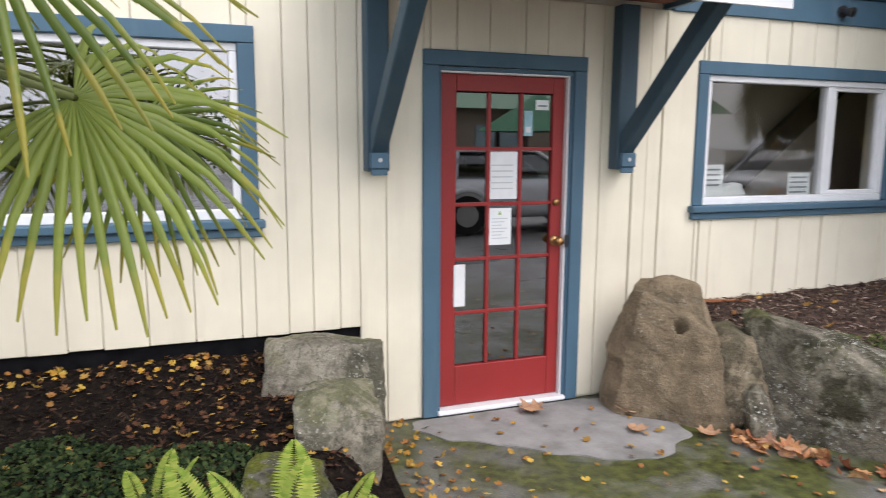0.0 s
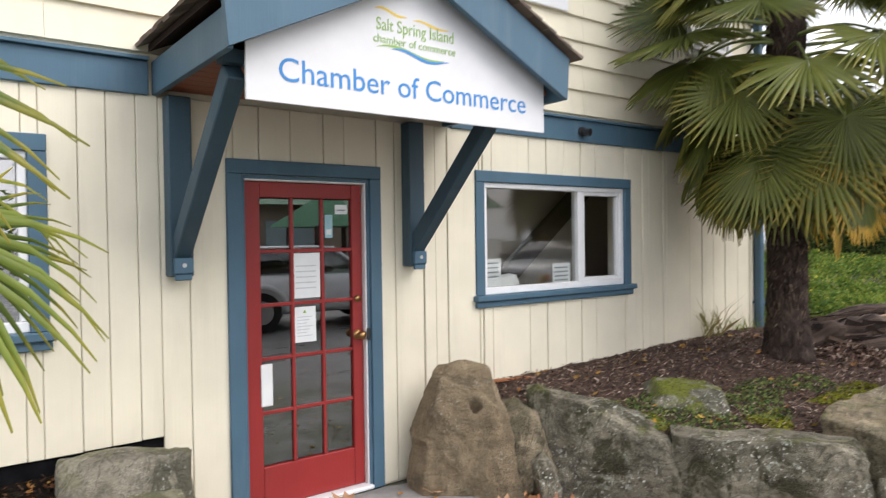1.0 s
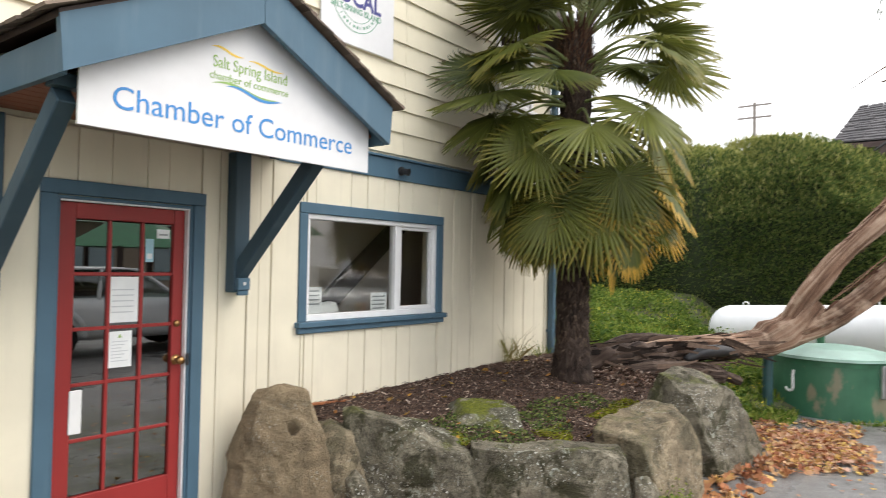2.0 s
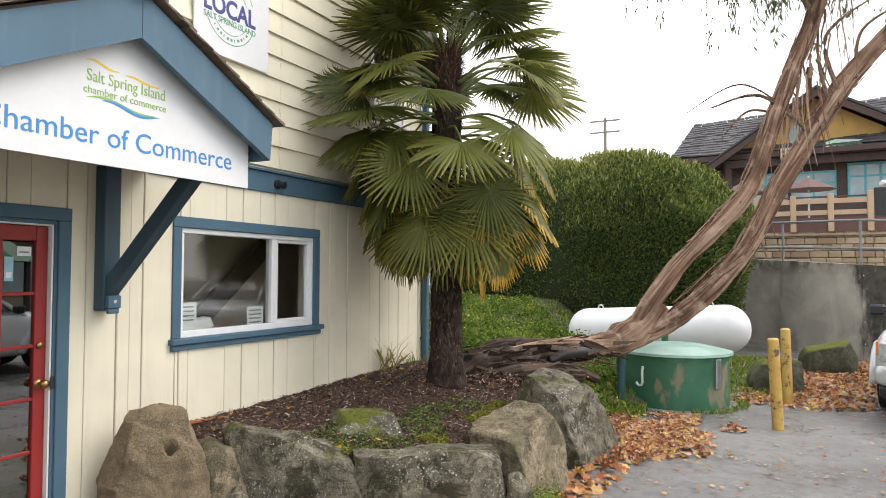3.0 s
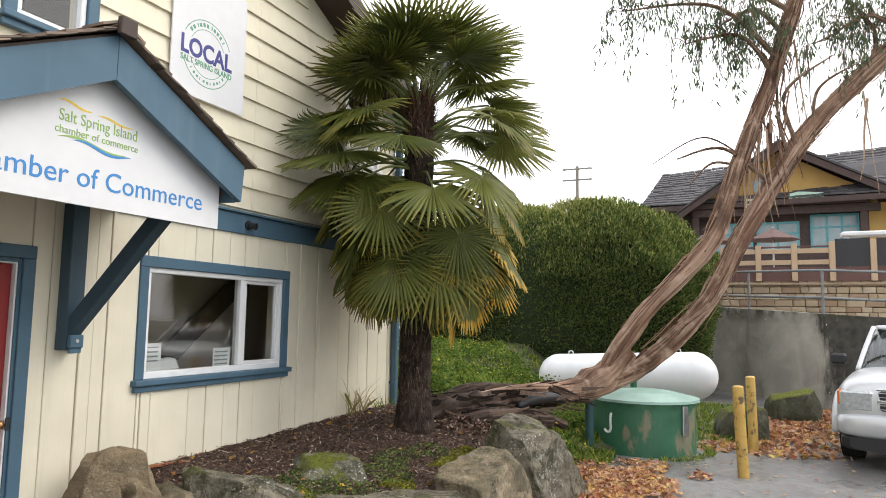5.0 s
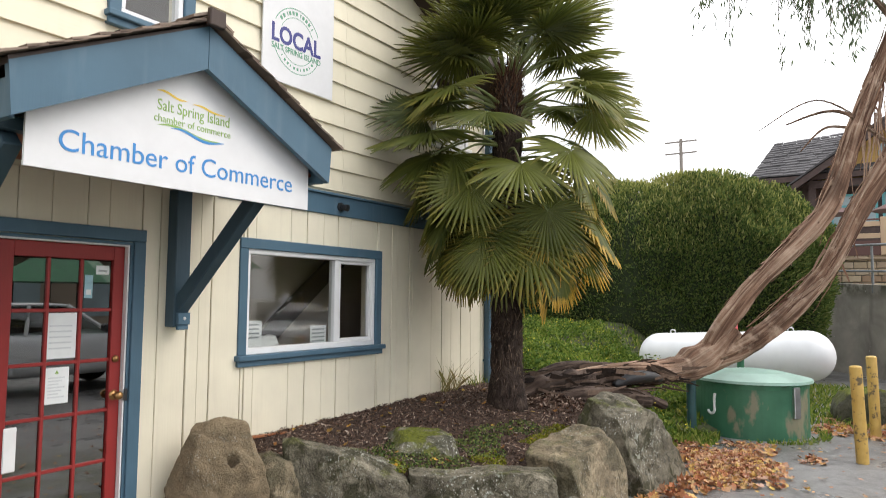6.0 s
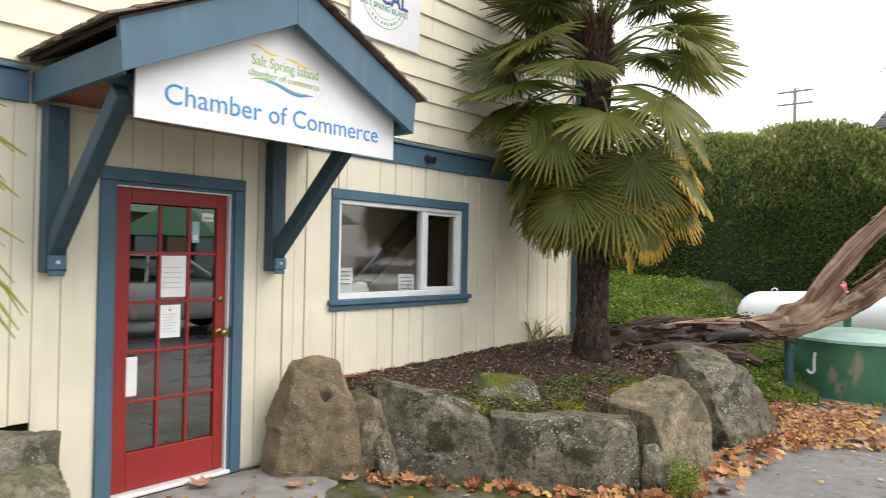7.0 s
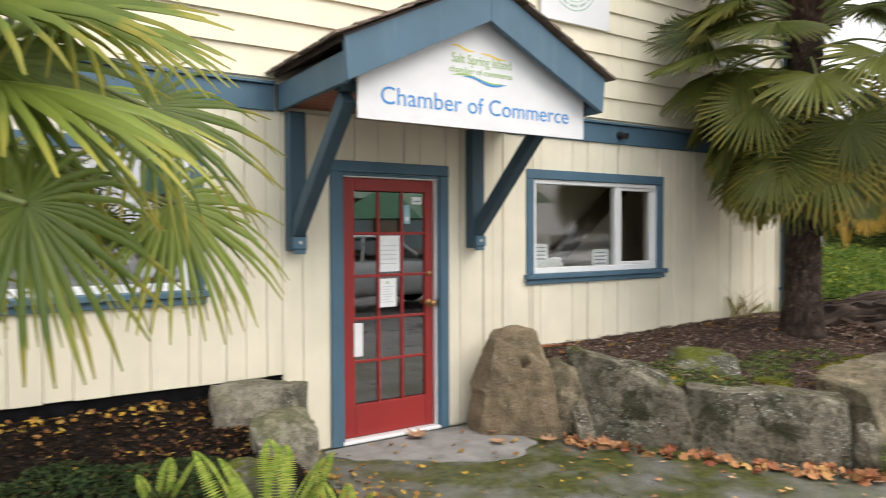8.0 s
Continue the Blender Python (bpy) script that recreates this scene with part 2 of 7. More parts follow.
def concrete_mat(name, c1, c2, stain=(0.03, 0.03, 0.028), amount=0.6, streaks=(2.5, 2.5, 0.5)):
    a = Mat(name, 0.85)
    c = a.ramp(a.noise(5, 6), (0.3, c1), (0.7, c2))
    c = a.mix(a.grey(a.noise(1.0, 6, a.stretch(*streaks)), 0, amount, 0.5, 0.72), c, stain)
    c = a.mix(a.grey(a.noise(80, 3), 0, 0.3, 0.5, 0.8), c, tuple(v * 0.5 for v in c1))
    return a.color(c).bump(a.noise(60, 5), 0.3, 0.006).m


M_pad = concrete_mat("door_pad_concrete", (0.22, 0.21, 0.20), (0.33, 0.315, 0.30), (0.07, 0.075, 0.05), 0.4, (4, 4, 4))
M_retain = concrete_mat("stained_wall_concrete", (0.42, 0.39, 0.34), (0.58, 0.54, 0.47), (0.12, 0.112, 0.095), 0.85, (0.45, 0.45, 0.7))


def soil_mat():
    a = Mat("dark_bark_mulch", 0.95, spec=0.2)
    c = a.ramp(a.noise(26, 6), (0.3, (0.020, 0.013, 0.010)), (0.58, (0.078, 0.050, 0.038)), (0.8, (0.19, 0.13, 0.098)))
    return a.color(c).bump(a.noise(40, 6), 0.9, 0.03).m


def island_mat(name, *colors, rough=0.75, spec=0.18, through_light=0.0):
    a = Mat(name, rough, spec=spec)
    n = len(colors)
    c = a.ramp(a.island(), *[(i / max(1, n - 1), col) for i, col in enumerate(colors)])
    c = a.mix(a.grey(a.noise(30, 3), 0, 0.35, 0.4, 0.7), c, tuple(v * 0.5 for v in colors[0]))
    a.color(c)
    if through_light:
        tl = a.t.nodes.new("ShaderNodeBsdfTranslucent")
        a.link(c, tl.inputs[0])
        mx = a.t.nodes.new("ShaderNodeMixShader")
        mx.inputs[0].default_value = through_light
        out = a.t.nodes["Material Output"]
        a.link(a.b.outputs[0], mx.inputs[1])
        a.link(tl.outputs[0], mx.inputs[2])
        a.link(mx.outputs[0], out.inputs[0])
    return a.m


# right bed: mulch and bark chips are lightened as in sun
M_soil = soil_mat()
# left bed: darker soil, with the bed's shade put into its colour
a = Mat("shaded_garden_soil", 0.97, spec=0.1)
M_soil_shaded = a.color(a.ramp(a.noise(24, 6), (0.3, (0.004, 0.003, 0.003)), (0.62, (0.020, 0.014, 0.010)), (0.8, (0.06, 0.042, 0.026)))).bump(a.noise(34, 6), 1.0, 0.05).m
M_grass_ground = plain("grassy_earth", (0.062, 0.070, 0.026), 0.95, vary=0.7, scale=5, bump=0.6)
M_chips = island_mat("bark_chips", (0.024, 0.015, 0.012), (0.085, 0.052, 0.039), (0.155, 0.095, 0.068), (0.115, 0.070, 0.053), (0.26, 0.17, 0.125), (0.55, 0.45, 0.37), rough=0.9)
# darker copy of the chips for the left bed, shade in the colour
M_litter_shaded = island_mat("shaded_leaf_litter", (0.006, 0.005, 0.004), (0.018, 0.012, 0.009), (0.032, 0.020, 0.014), (0.085, 0.048, 0.026), rough=0.9)
M_maple = island_mat("orange_maple_leaves", (0.24, 0.075, 0.04), (0.45, 0.19, 0.09), (0.55, 0.30, 0.14), (0.34, 0.13, 0.07), (0.60, 0.38, 0.13), (0.42, 0.25, 0.17))
M_yellow_leaf = island_mat("yellow_fallen_leaves", (0.50, 0.30, 0.04), (0.36, 0.17, 0.04), (0.20, 0.085, 0.035), (0.55, 0.38, 0.07), (0.14, 0.06, 0.03), (0.33, 0.15, 0.05))
M_brown_leaf = island_mat("brown_fallen_leaves", (0.10, 0.04, 0.02), (0.05, 0.024, 0.014), (0.17, 0.075, 0.03), (0.07, 0.03, 0.016), (0.48, 0.31, 0.06), (0.22, 0.10, 0.035))
M_cover = island_mat("ground_cover_leaves", (0.010, 0.022, 0.011), (0.028, 0.052, 0.020), (0.055, 0.085, 0.028), (0.10, 0.125, 0.038), through_light=0.2)
M_grass = island_mat("grass_blades", (0.065, 0.12, 0.020), (0.16, 0.255, 0.038), (0.29, 0.36, 0.06), (0.40, 0.38, 0.13), through_light=0.35)
M_cover_bright = island_mat("bed_cover_leaves", (0.03, 0.06, 0.02), (0.09, 0.14, 0.04), (0.17, 0.21, 0.06), (0.24, 0.26, 0.08), through_light=0.25)
M_moss_tuft = island_mat("bright_moss", (0.13, 0.145, 0.014), (0.27, 0.265, 0.028), rough=0.95)
M_fern = island_mat("fern_green", (0.22, 0.34, 0.05), (0.36, 0.45, 0.09), (0.50, 0.52, 0.12), through_light=0.35)
M_hedge_leaf = island_mat("hedge_leaves", (0.052, 0.095, 0.026), (0.120, 0.172, 0.045), (0.24, 0.27, 0.080), through_light=0.45)
# paler greens that put the skylight on the hedge top into colour
M_hedge_top_lit = island_mat("hedge_lit_top_leaves", (0.20, 0.23, 0.05), (0.34, 0.35, 0.10), (0.46, 0.44, 0.18), through_light=0.45)
# the shade deep between the leaves is put into the core's dark colour
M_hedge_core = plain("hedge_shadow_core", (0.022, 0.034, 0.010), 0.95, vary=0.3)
M_euc_leaf = island_mat("eucalyptus_leaves", (0.08, 0.115, 0.065), (0.14, 0.18, 0.10), (0.20, 0.23, 0.13), through_light=0.5)


def palm_leaf_mat(name, green1, green2, tip):
    """Green at the hub; each blade yellows towards its tip (u along the blade)."""
    a = Mat(name, 0.40, spec=0.38)
    at = a.t.nodes.new("ShaderNodeUVMap")
    sep = a.t.nodes.new("ShaderNodeSeparateXYZ")
    a.link(at.outputs[0], sep.inputs[0])
    info = a.t.nodes.new("ShaderNodeObjectInfo").outputs["Random"]
    # wide random greens stand in for light and shade among fans and strips
    g = a.mix(a.mix(0.5, a.mix(0.45, a.noise(3.5, 4), a.island()), info), green1, green2)
    edge = a.n("ShaderNodeMath")
    edge.operation = 'ADD'
    a.link(sep.outputs[0], edge.inputs[0])
    wob = a.grey(a.noise(7, 3), -0.0, 0.35, 0.3, 0.7)
    a.link(wob, edge.inputs[1])
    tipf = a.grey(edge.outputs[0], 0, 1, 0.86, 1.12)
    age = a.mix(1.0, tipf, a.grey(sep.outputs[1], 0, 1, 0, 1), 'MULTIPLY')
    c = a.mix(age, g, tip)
    a.color(c)
    tl = a.t.nodes.new("ShaderNodeBsdfTranslucent")
    a.link(c, tl.inputs[0])
    mx = a.t.nodes.new("ShaderNodeMixShader")
    mx.inputs[0].default_value = 0.34
    a.link(a.b.outputs[0], mx.inputs[1])
    a.link(tl.outputs[0], mx.inputs[2])
    a.link(mx.outputs[0], a.t.nodes["Material Output"].inputs[0])
    return a.m


M_palm = palm_leaf_mat("palm_leaf", (0.016, 0.034, 0.009), (0.255, 0.275, 0.055), (0.60, 0.37, 0.05))
# the palm leaf again, with brighter light put into its greens
M_palm_lit = palm_leaf_mat("lit_palm_leaf", (0.040, 0.080, 0.012), (0.36, 0.44, 0.085), (0.66, 0.48, 0.07))
M_heart = island_mat("reddish_heart_fibre", (0.05, 0.025, 0.018), (0.13, 0.065, 0.04), (0.22, 0.13, 0.08), rough=0.95)
M_petiole = plain("palm_stalk", (0.16, 0.19, 0.06), 0.5, vary=0.2)


def bark_mat(name, c1, c2, c3, co, along=False):
    a = Mat(name, 0.9, spec=0.25)
    if along:
        uv = a.t.nodes.new("ShaderNodeUVMap").outputs[0]
        mp = a.t.nodes.new("ShaderNodeMapping")
        mp.inputs["Scale"].default_value = co
        a.link(uv, mp.inputs["Vector"])
        v = mp.outputs[0]
    else:
        v = a.stretch(*co)
    f = a.noise(1.0, 7, v, dist=0.8)
    c = a.ramp(f, (0.28, c1), (0.5, c2), (0.72, c3))
    c = a.mix(a.grey(a.noise(2.2, 5), 0, 0.7, 0.45, 0.68), c, tuple(v_ * 0.7 for v_ in c1))
    c = a.mix(a.grey(a.noise(5.0, 5), 0, 0.6, 0.55, 0.7), c, tuple(min(1, v_ * 1.15) for v_ in c3))
    return a.color(c).bump(f, 1.0, 0.04).m


M_trunk = bark_mat("fibrous_palm_trunk", (0.013, 0.009, 0.007), (0.042, 0.028, 0.022), (0.10, 0.073, 0.056), (22, 22, 9))
M_fibre = island_mat("palm_fibre", (0.03, 0.019, 0.014), (0.09, 0.060, 0.045), (0.20, 0.145, 0.105), rough=0.95)
M_euc = bark_mat("peeling_eucalyptus_bark", (0.066, 0.034, 0.022), (0.265, 0.158, 0.104), (0.51, 0.385, 0.285), (20, 0.8, 1), True)
M_euc_strip = island_mat("hanging_bark_strips", (0.075, 0.036, 0.024), (0.25, 0.145, 0.095), (0.43, 0.305, 0.22), rough=0.9)


# ---- building helpers ----
def part(name, bm, material, parent=None, label="", smooth=False):
    me = bpy.data.meshes.new(name)
    if smooth:
        for f in bm.faces:
            f.smooth = True
    bm.to_mesh(me)
    bm.free()
    me.materials.append(material)
    ob = new(name, me)
    if parent is not None:
        ob.parent = parent
    if label:
        ob["label"] = label
    return ob


def thing(name, label, category, group="", kind="", at=None):
    ob = new(name)
    ob.empty_display_size = 0.1
    if at is not None:
        ob.matrix_basis = at
    return tagged(ob, label, category, group, kind)


def box(bm, x0, x1, y0, y1, z0, z1, bevel=0.0, m=None):
    r = bmesh.ops.create_cube(bm, size=1.0)
    vs = r["verts"]
    for v in vs:
        v.co = Vector((x0 + (v.co.x + 0.5) * (x1 - x0), y0 + (v.co.y + 0.5) * (y1 - y0), z0 + (v.co.z + 0.5) * (z1 - z0)))
    if bevel:
        es = list({e for v in vs for e in v.link_edges})
        r2 = bmesh.ops.bevel(bm, geom=es, offset=bevel, segments=1, affect='EDGES', profile=0.5)
        vs = list({v for f in r2["faces"] for v in f.verts} | {v for v in vs if v.is_valid})
    if m is not None:
        for v in vs:
            v.co = m @ v.co
    return vs


def boxes(*dims, bevel=0.0):
    bm = bmesh.new()
    for d in dims:
        box(bm, *d, bevel=bevel)
    return bm


def prism(pts, a, b, axis="y"):
    """A plate: the outline pts in the plane across axis, from a to b along it."""
    bm = bmesh.new()
    put = {"y": lambda p, d: (p[0], d, p[1]), "x": lambda p, d: (d, p[0], p[1]), "z": lambda p, d: (p[0], p[1], d)}[axis]
    lo = [bm.verts.new(put(p, a)) for p in pts]
    hi = [bm.verts.new(put(p, b)) for p in pts]
    bm.faces.new(lo)
    bm.faces.new(hi[::-1])
    for i in range(len(pts)):
        j = (i + 1) % len(pts)
        bm.faces.new((lo[j], lo[i], hi[i], hi[j]))
    bmesh.ops.recalc_face_normals(bm, faces=bm.faces)
    return bm


def cyl(bm, p, q, r0, r1=None, seg=16, caps=True):
    p, q = Vector(p), Vector(q)
    r1 = r0 if r1 is None else r1
    m = Matrix.Translation((p + q) / 2) @ (q - p).to_track_quat("Z", "Y").to_matrix().to_4x4()
    return bmesh.ops.create_cone(bm, cap_ends=caps, segments=seg, radius1=r0, radius2=r1, depth=(q - p).length, matrix=m)["verts"]


def ball(bm, c, r, sx=1, sy=1, sz=1, seg=16):
    m = Matrix.Translation(c) @ Matrix.Diagonal((r * sx, r * sy, r * sz, 1))
    return bmesh.ops.create_uvsphere(bm, u_segments=seg, v_segments=seg // 2, radius=1, matrix=m)["verts"]


def smooth_path(pts, steps):
    """Catmull-Rom through rows of x, y, z, r."""
    out = []
    n = len(pts)
    for i in range(n - 1):
        p0, p1, p2, p3 = (np.array(pts[max(0, min(n - 1, k))], float) for k in (i - 1, i, i + 1, i + 2))
        for s in range(steps):
            t = s / steps
            out.append(0.5 * (2 * p1 + (p2 - p0) * t + (2 * p0 - 5 * p1 + 4 * p2 - p3) * t * t + (3 * p1 - p0 - 3 * p2 + p3) * t ** 3))
    out.append(np.array(pts[-1], float))
    return out


def tube(bm, pts, steps=6, seg=12, rough=0.0, grain=3.0, ridges=0.0):
    rows = smooth_path(pts, steps)
    rings = []
    lay = bm.loops.layers.uv.verify()
    run, place_of, last_c = 0.0, {}, None
    for i, row in enumerate(rows):
        c = Vector(row[:3])
        run += (c - last_c).length if last_c is not None else 0.0
        last_c = c
        d = Vector(rows[min(i + 1, len(rows) - 1)][:3]) - Vector(rows[max(i - 1, 0)][:3])
        q = d.to_track_quat("Z", "Y")
        ring = []
        for k in range(seg):
            a = 2 * math.pi * k / seg
            o = q @ Vector((math.cos(a), math.sin(a), 0))
            r = row[3]
            if rough or ridges:
                r *= 1 + rough * noise.noise((c + o * row[3]) * grain) + ridges * noise.noise(Vector((math.cos(a) * 2.2, math.sin(a) * 2.2, i * 0.12)))
            ring.append(bm.verts.new(c + o * r))
            place_of[ring[-1]] = (math.cos(a), math.sin(a), run)
        rings.append(ring)
    for a, b in zip(rings, rings[1:]):
        for k in range(seg):
            f = bm.faces.new((a[k], a[(k + 1) % seg], b[(k + 1) % seg], b[k]))
            for lp, (u, v) in zip(f.loops, ((k, 0), (k + 1, 0), (k + 1, 1), (k, 1))):
                lp[lay].uv = (u / seg, place_of[lp.vert][2])
    bm.faces.new(rings[0][::-1])
    bm.faces.new(rings[-1])


def mesh_from(name, verts, faces, material, parent=None, label=""):
    me = bpy.data.meshes.new(name)
    me.from_pydata([tuple(v) for v in verts], [], faces)
    me.materials.append(material)
    ob = new(name, me)
    if parent is not None:
        ob.parent = parent
    if label:
        ob["label"] = label
    return ob


def rock(name, corners, material, label, round_=0.35, rough=0.05, cuts=13, seed=0, group="rocks round the bed", chips=9, pit=None, cut=(0.76, 0.95)):
    """A boulder: a block with the eight given corners (four below, four above, each going round), rounded and worn."""
    bm = bmesh.new()
    bmesh.ops.create_cube(bm, size=1.0)
    bmesh.ops.subdivide_edges(bm, edges=bm.edges[:], cuts=cuts, use_grid_fill=True)
    c = [Vector(p) for p in corners]
    off = Vector((seed * 7.3, seed * 3.1, seed * 5.7))
    size = (c[6] - c[0]).length
    mid = sum(c, Vector()) / 8
    for v in bm.verts:
        u = v.co.copy()
        ball_ = u.normalized() * 0.60
        u = u.lerp(ball_, round_)
        x, y, z = u.x + 0.5, u.y + 0.5, u.z + 0.5
        lo = c[0] * (1 - x) * (1 - y) + c[1] * x * (1 - y) + c[2] * x * y + c[3] * (1 - x) * y
        hi = c[4] * (1 - x) * (1 - y) + c[5] * x * (1 - y) + c[6] * x * y + c[7] * (1 - x) * y
        p = lo * (1 - z) + hi * z
        out = (p - mid).normalized()
        s = p / max(size, 0.2) * 2.2 + off
        d = noise.noise(s) * 0.9 + noise.noise(s * 2.3) * 0.5 - abs(noise.noise(s * 1.7 + Vector((3, 1, 2)))) * 0.8 + noise.noise(s * 6) * 0.22 + noise.noise(s * 14) * 0.10
        v.co = p + out * d * rough * size
    # broken faces: flat chips taken off in random directions
    rnd = random.Random(seed * 31 + 5)
    for _ in range(chips):
        n = Vector((rnd.gauss(0, 1), rnd.gauss(0, 1), rnd.gauss(0.15, 0.8))).normalized()
        reach = max((v.co - mid).dot(n) for v in bm.verts) * rnd.uniform(*cut)
        for v in bm.verts:
            over = (v.co - mid).dot(n) - reach
            if over > 0:
                v.co -= n * over * 0.985
    for v in bm.verts:
        s = v.co * 9 + off
        v.co += (v.co - mid).normalized() * (0.010 * noise.noise(s) + 0.006 * noise.noise(s * 2.7) - 0.012 * max(0.0, 1 - abs(noise.noise(v.co * 2.6 + off)) / 0.06))
    if pit is not None:
        near = min(((v.co - Vector(pit)).length, i, v) for i, v in enumerate(bm.verts))[2].co.copy()
        for v in bm.verts:
            k = (v.co - near).length / 0.042
            if k < 1:
                v.co += (mid - near).normalized() * 0.17 * (1 - k ** 4)
    ob = part(name, bm, material, smooth=True)
    return tagged(ob, label, "rock", group)


def leafy(name, spots, size, outline, material, label, category="fallen leaves", curl=0.25, flat=0.35, seed=1, parent=None):
    """Many small leaves as one mesh of kind stuff. spots: rows of x, y, z."""
    rng = random.Random(seed)
    verts, faces = [], []
    for p in spots:
        s = size * rng.uniform(0.55, 1.25)
        m = Matrix.Translation(p) @ Euler((rng.gauss(0, flat), rng.gauss(0, flat), rng.uniform(0, 6.28))).to_matrix().to_4x4()
        b = len(verts)
        k = rng.uniform(-curl, curl * 1.6)
        verts.append(m @ Vector((0, 0, 0)))
        for x, y in outline:
            verts.append(m @ Vector((x * s, y * s, k * s * (x * x + y * y) * 2.0)))
        n = len(outline)
        faces += [(b, b + 1 + i, b + 1 + (i + 1) % n) for i in range(n)]
    ob = mesh_from(name, verts, faces, material, parent)
    return tagged(ob, label, category, kind="stuff")


MAPLE = [(0.06, -0.5), (0.30, -0.36), (0.24, -0.2), (0.55, -0.06), (0.42, 0.08), (0.44, 0.36), (0.2, 0.25), (0.0, 0.62), (-0.2, 0.25), (-0.44, 0.36), (-0.42, 0.08), (-0.55, -0.06), (-0.24, -0.2), (-0.30, -0.36)]
OVAL = [(0.0, -0.5), (0.22, -0.2), (0.24, 0.1), (0.0, 0.5), (-0.24, 0.1), (-0.22, -0.2)]
CHIP = [(-0.12, -0.5), (0.1, -0.45), (0.14, 0.5), (-0.08, 0.45)]


def words(name, body, size, x, z, y, material, parent, label="", width=None, turn=0.0, bold=0.0):
    """Raised lettering facing the street, its middle at x, z; fitted to width."""
    cu = bpy.data.curves.new(name, 'FONT')
    cu.body, cu.size, cu.align_x, cu.align_y = body, size, 'CENTER', 'CENTER'
    cu.extrude, cu.resolution_u, cu.offset = 0.001, 4, bold
    ob = new(name, cu)
    bpy.context.view_layer.update()
    me = bpy.data.meshes.new_from_object(ob.evaluated_get(bpy.context.evaluated_depsgraph_get()))
    bpy.data.objects.remove(ob)
    xs = [v.co.x for v in me.vertices]
    zs = [v.co.y for v in me.vertices]
    k = width / (max(xs) - min(xs)) if width else 1.0
    mx, mz = (max(xs) + min(xs)) / 2, (max(zs) + min(zs)) / 2
    rot = Matrix.Rotation(turn, 3, 'Y')
    for v in me.vertices:
        p = rot @ Vector(((v.co.x - mx) * k, 0, (v.co.y - mz)))
        v.co = Vector((x + p.x, y - v.co.z, z + p.z))
    # one part a word: islands of the lettering gathered by the gaps between them
    n = len(me.vertices)
    root = list(range(n))

    def find(i):
        while root[i] != i:
            root[i] = root[root[i]]
            i = root[i]
        return i

    for e in me.edges:
        root[find(e.vertices[0])] = find(e.vertices[1])
    spans = {}
    for v in me.vertices:
        lo, hi = spans.get(find(v.index), (9e9, -9e9))
        spans[find(v.index)] = (min(lo, v.co.x), max(hi, v.co.x))
    runs = []
    for lo, hi in sorted(spans.values()):
        if runs and lo - runs[-1][1] < size * k * 0.20:
            runs[-1][1] = max(hi, runs[-1][1])
        else:
            runs.append([lo, hi])
    made = []
    for lo, hi in runs:
        keep = [v.index for v in me.vertices if lo - 1e-5 <= v.co.x <= hi + 1e-5]
        at = {v: i for i, v in enumerate(keep)}
        faces = [tuple(at[v] for v in p.vertices) for p in me.polygons if p.vertices[0] in at]
        made.append(mesh_from("word", [me.vertices[v].co.copy() for v in keep], faces, material, parent, label))
    bpy.data.meshes.remove(me)
    return made


# ---- ground ----
def smoothstep(a, b, x):
    t = max(0.0, min(1.0, (x - a) / (b - a)))
    return t * t * (3 - 2 * t)


def sheet(name, x0, x1, y0, y1, nx, ny, height, material, keep=None):
    verts = []
    for j in range(ny + 1):
        for i in range(nx + 1):
            x, y = x0 + (x1 - x0) * i / nx, y0 + (y1 - y0) * j / ny
            verts.append((x, y, height(x, y)))
    faces = []
    for j in range(ny):
        for i in range(nx):
            a = j * (nx + 1) + i
            q = (a, a + 1, a + nx + 2, a + nx + 1)
            if keep is None or all(keep(*verts[k][:2]) for k in q):
                faces.append(q)
    ob = mesh_from(name, verts, faces, material)
    for p in ob.data.polygons:
        p.use_smooth = True
    return ob


def ground_z(x, y):
    return 0.004 * noise.noise(Vector((x, y, 0)) * 1.5) if abs(x) < 30 and abs(y) < 30 else 0.0


ground = sheet("ground", -400, 400, -400, 400, 20, 20, lambda x, y: -0.012, M_asphalt)
tagged(ground, "damp grey asphalt with mossy patches and scattered leaves", "asphalt", kind="structure")
pad_bm = bmesh.new()
rng = random.Random(4)
outline = [(-0.05, -0.052), (0.5, -0.052), (1.05, -0.052), (1.35, -0.10), (1.48, -0.42), (1.38, -0.72), (1.12, -0.90), (0.84, -0.92), (0.55, -0.74), (0.28, -0.52), (0.02, -0.32), (-0.12, -0.18)]
pts = []
for (xa, ya), (xb, yb) in zip(outline, outline[1:] + outline[:1]):
    for k in range(8):
        x, y = xa + (xb - xa) * k / 8, ya + (yb - ya) * k / 8
        w = 0.05 if y < -0.06 else 0.0
        pts.append((x + w * noise.noise(Vector((x, y, 0)) * 6), y + w * noise.noise(Vector((x, y, 4)) * 6)))
pad = part("door_pad", prism(pts, -0.02, -0.004, "z"), M_pad)
tagged(pad, "worn grey concrete pad before the red door", "concrete pad", kind="structure")

BED_FRONT = [(1.55, -0.45), (1.95, -0.95), (2.45, -1.55), (2.95, -2.15), (3.9, -2.25), (4.9, -2.3), (5.5, -2.0)]


def bed_edge(x):
    for (xa, ya), (xb, yb) in zip(BED_FRONT, BED_FRONT[1:]):
        if xa <= x <= xb:
            return ya + (yb - ya) * (x - xa) / (xb - xa)
    return -0.3 if x < 1.55 else -2.0


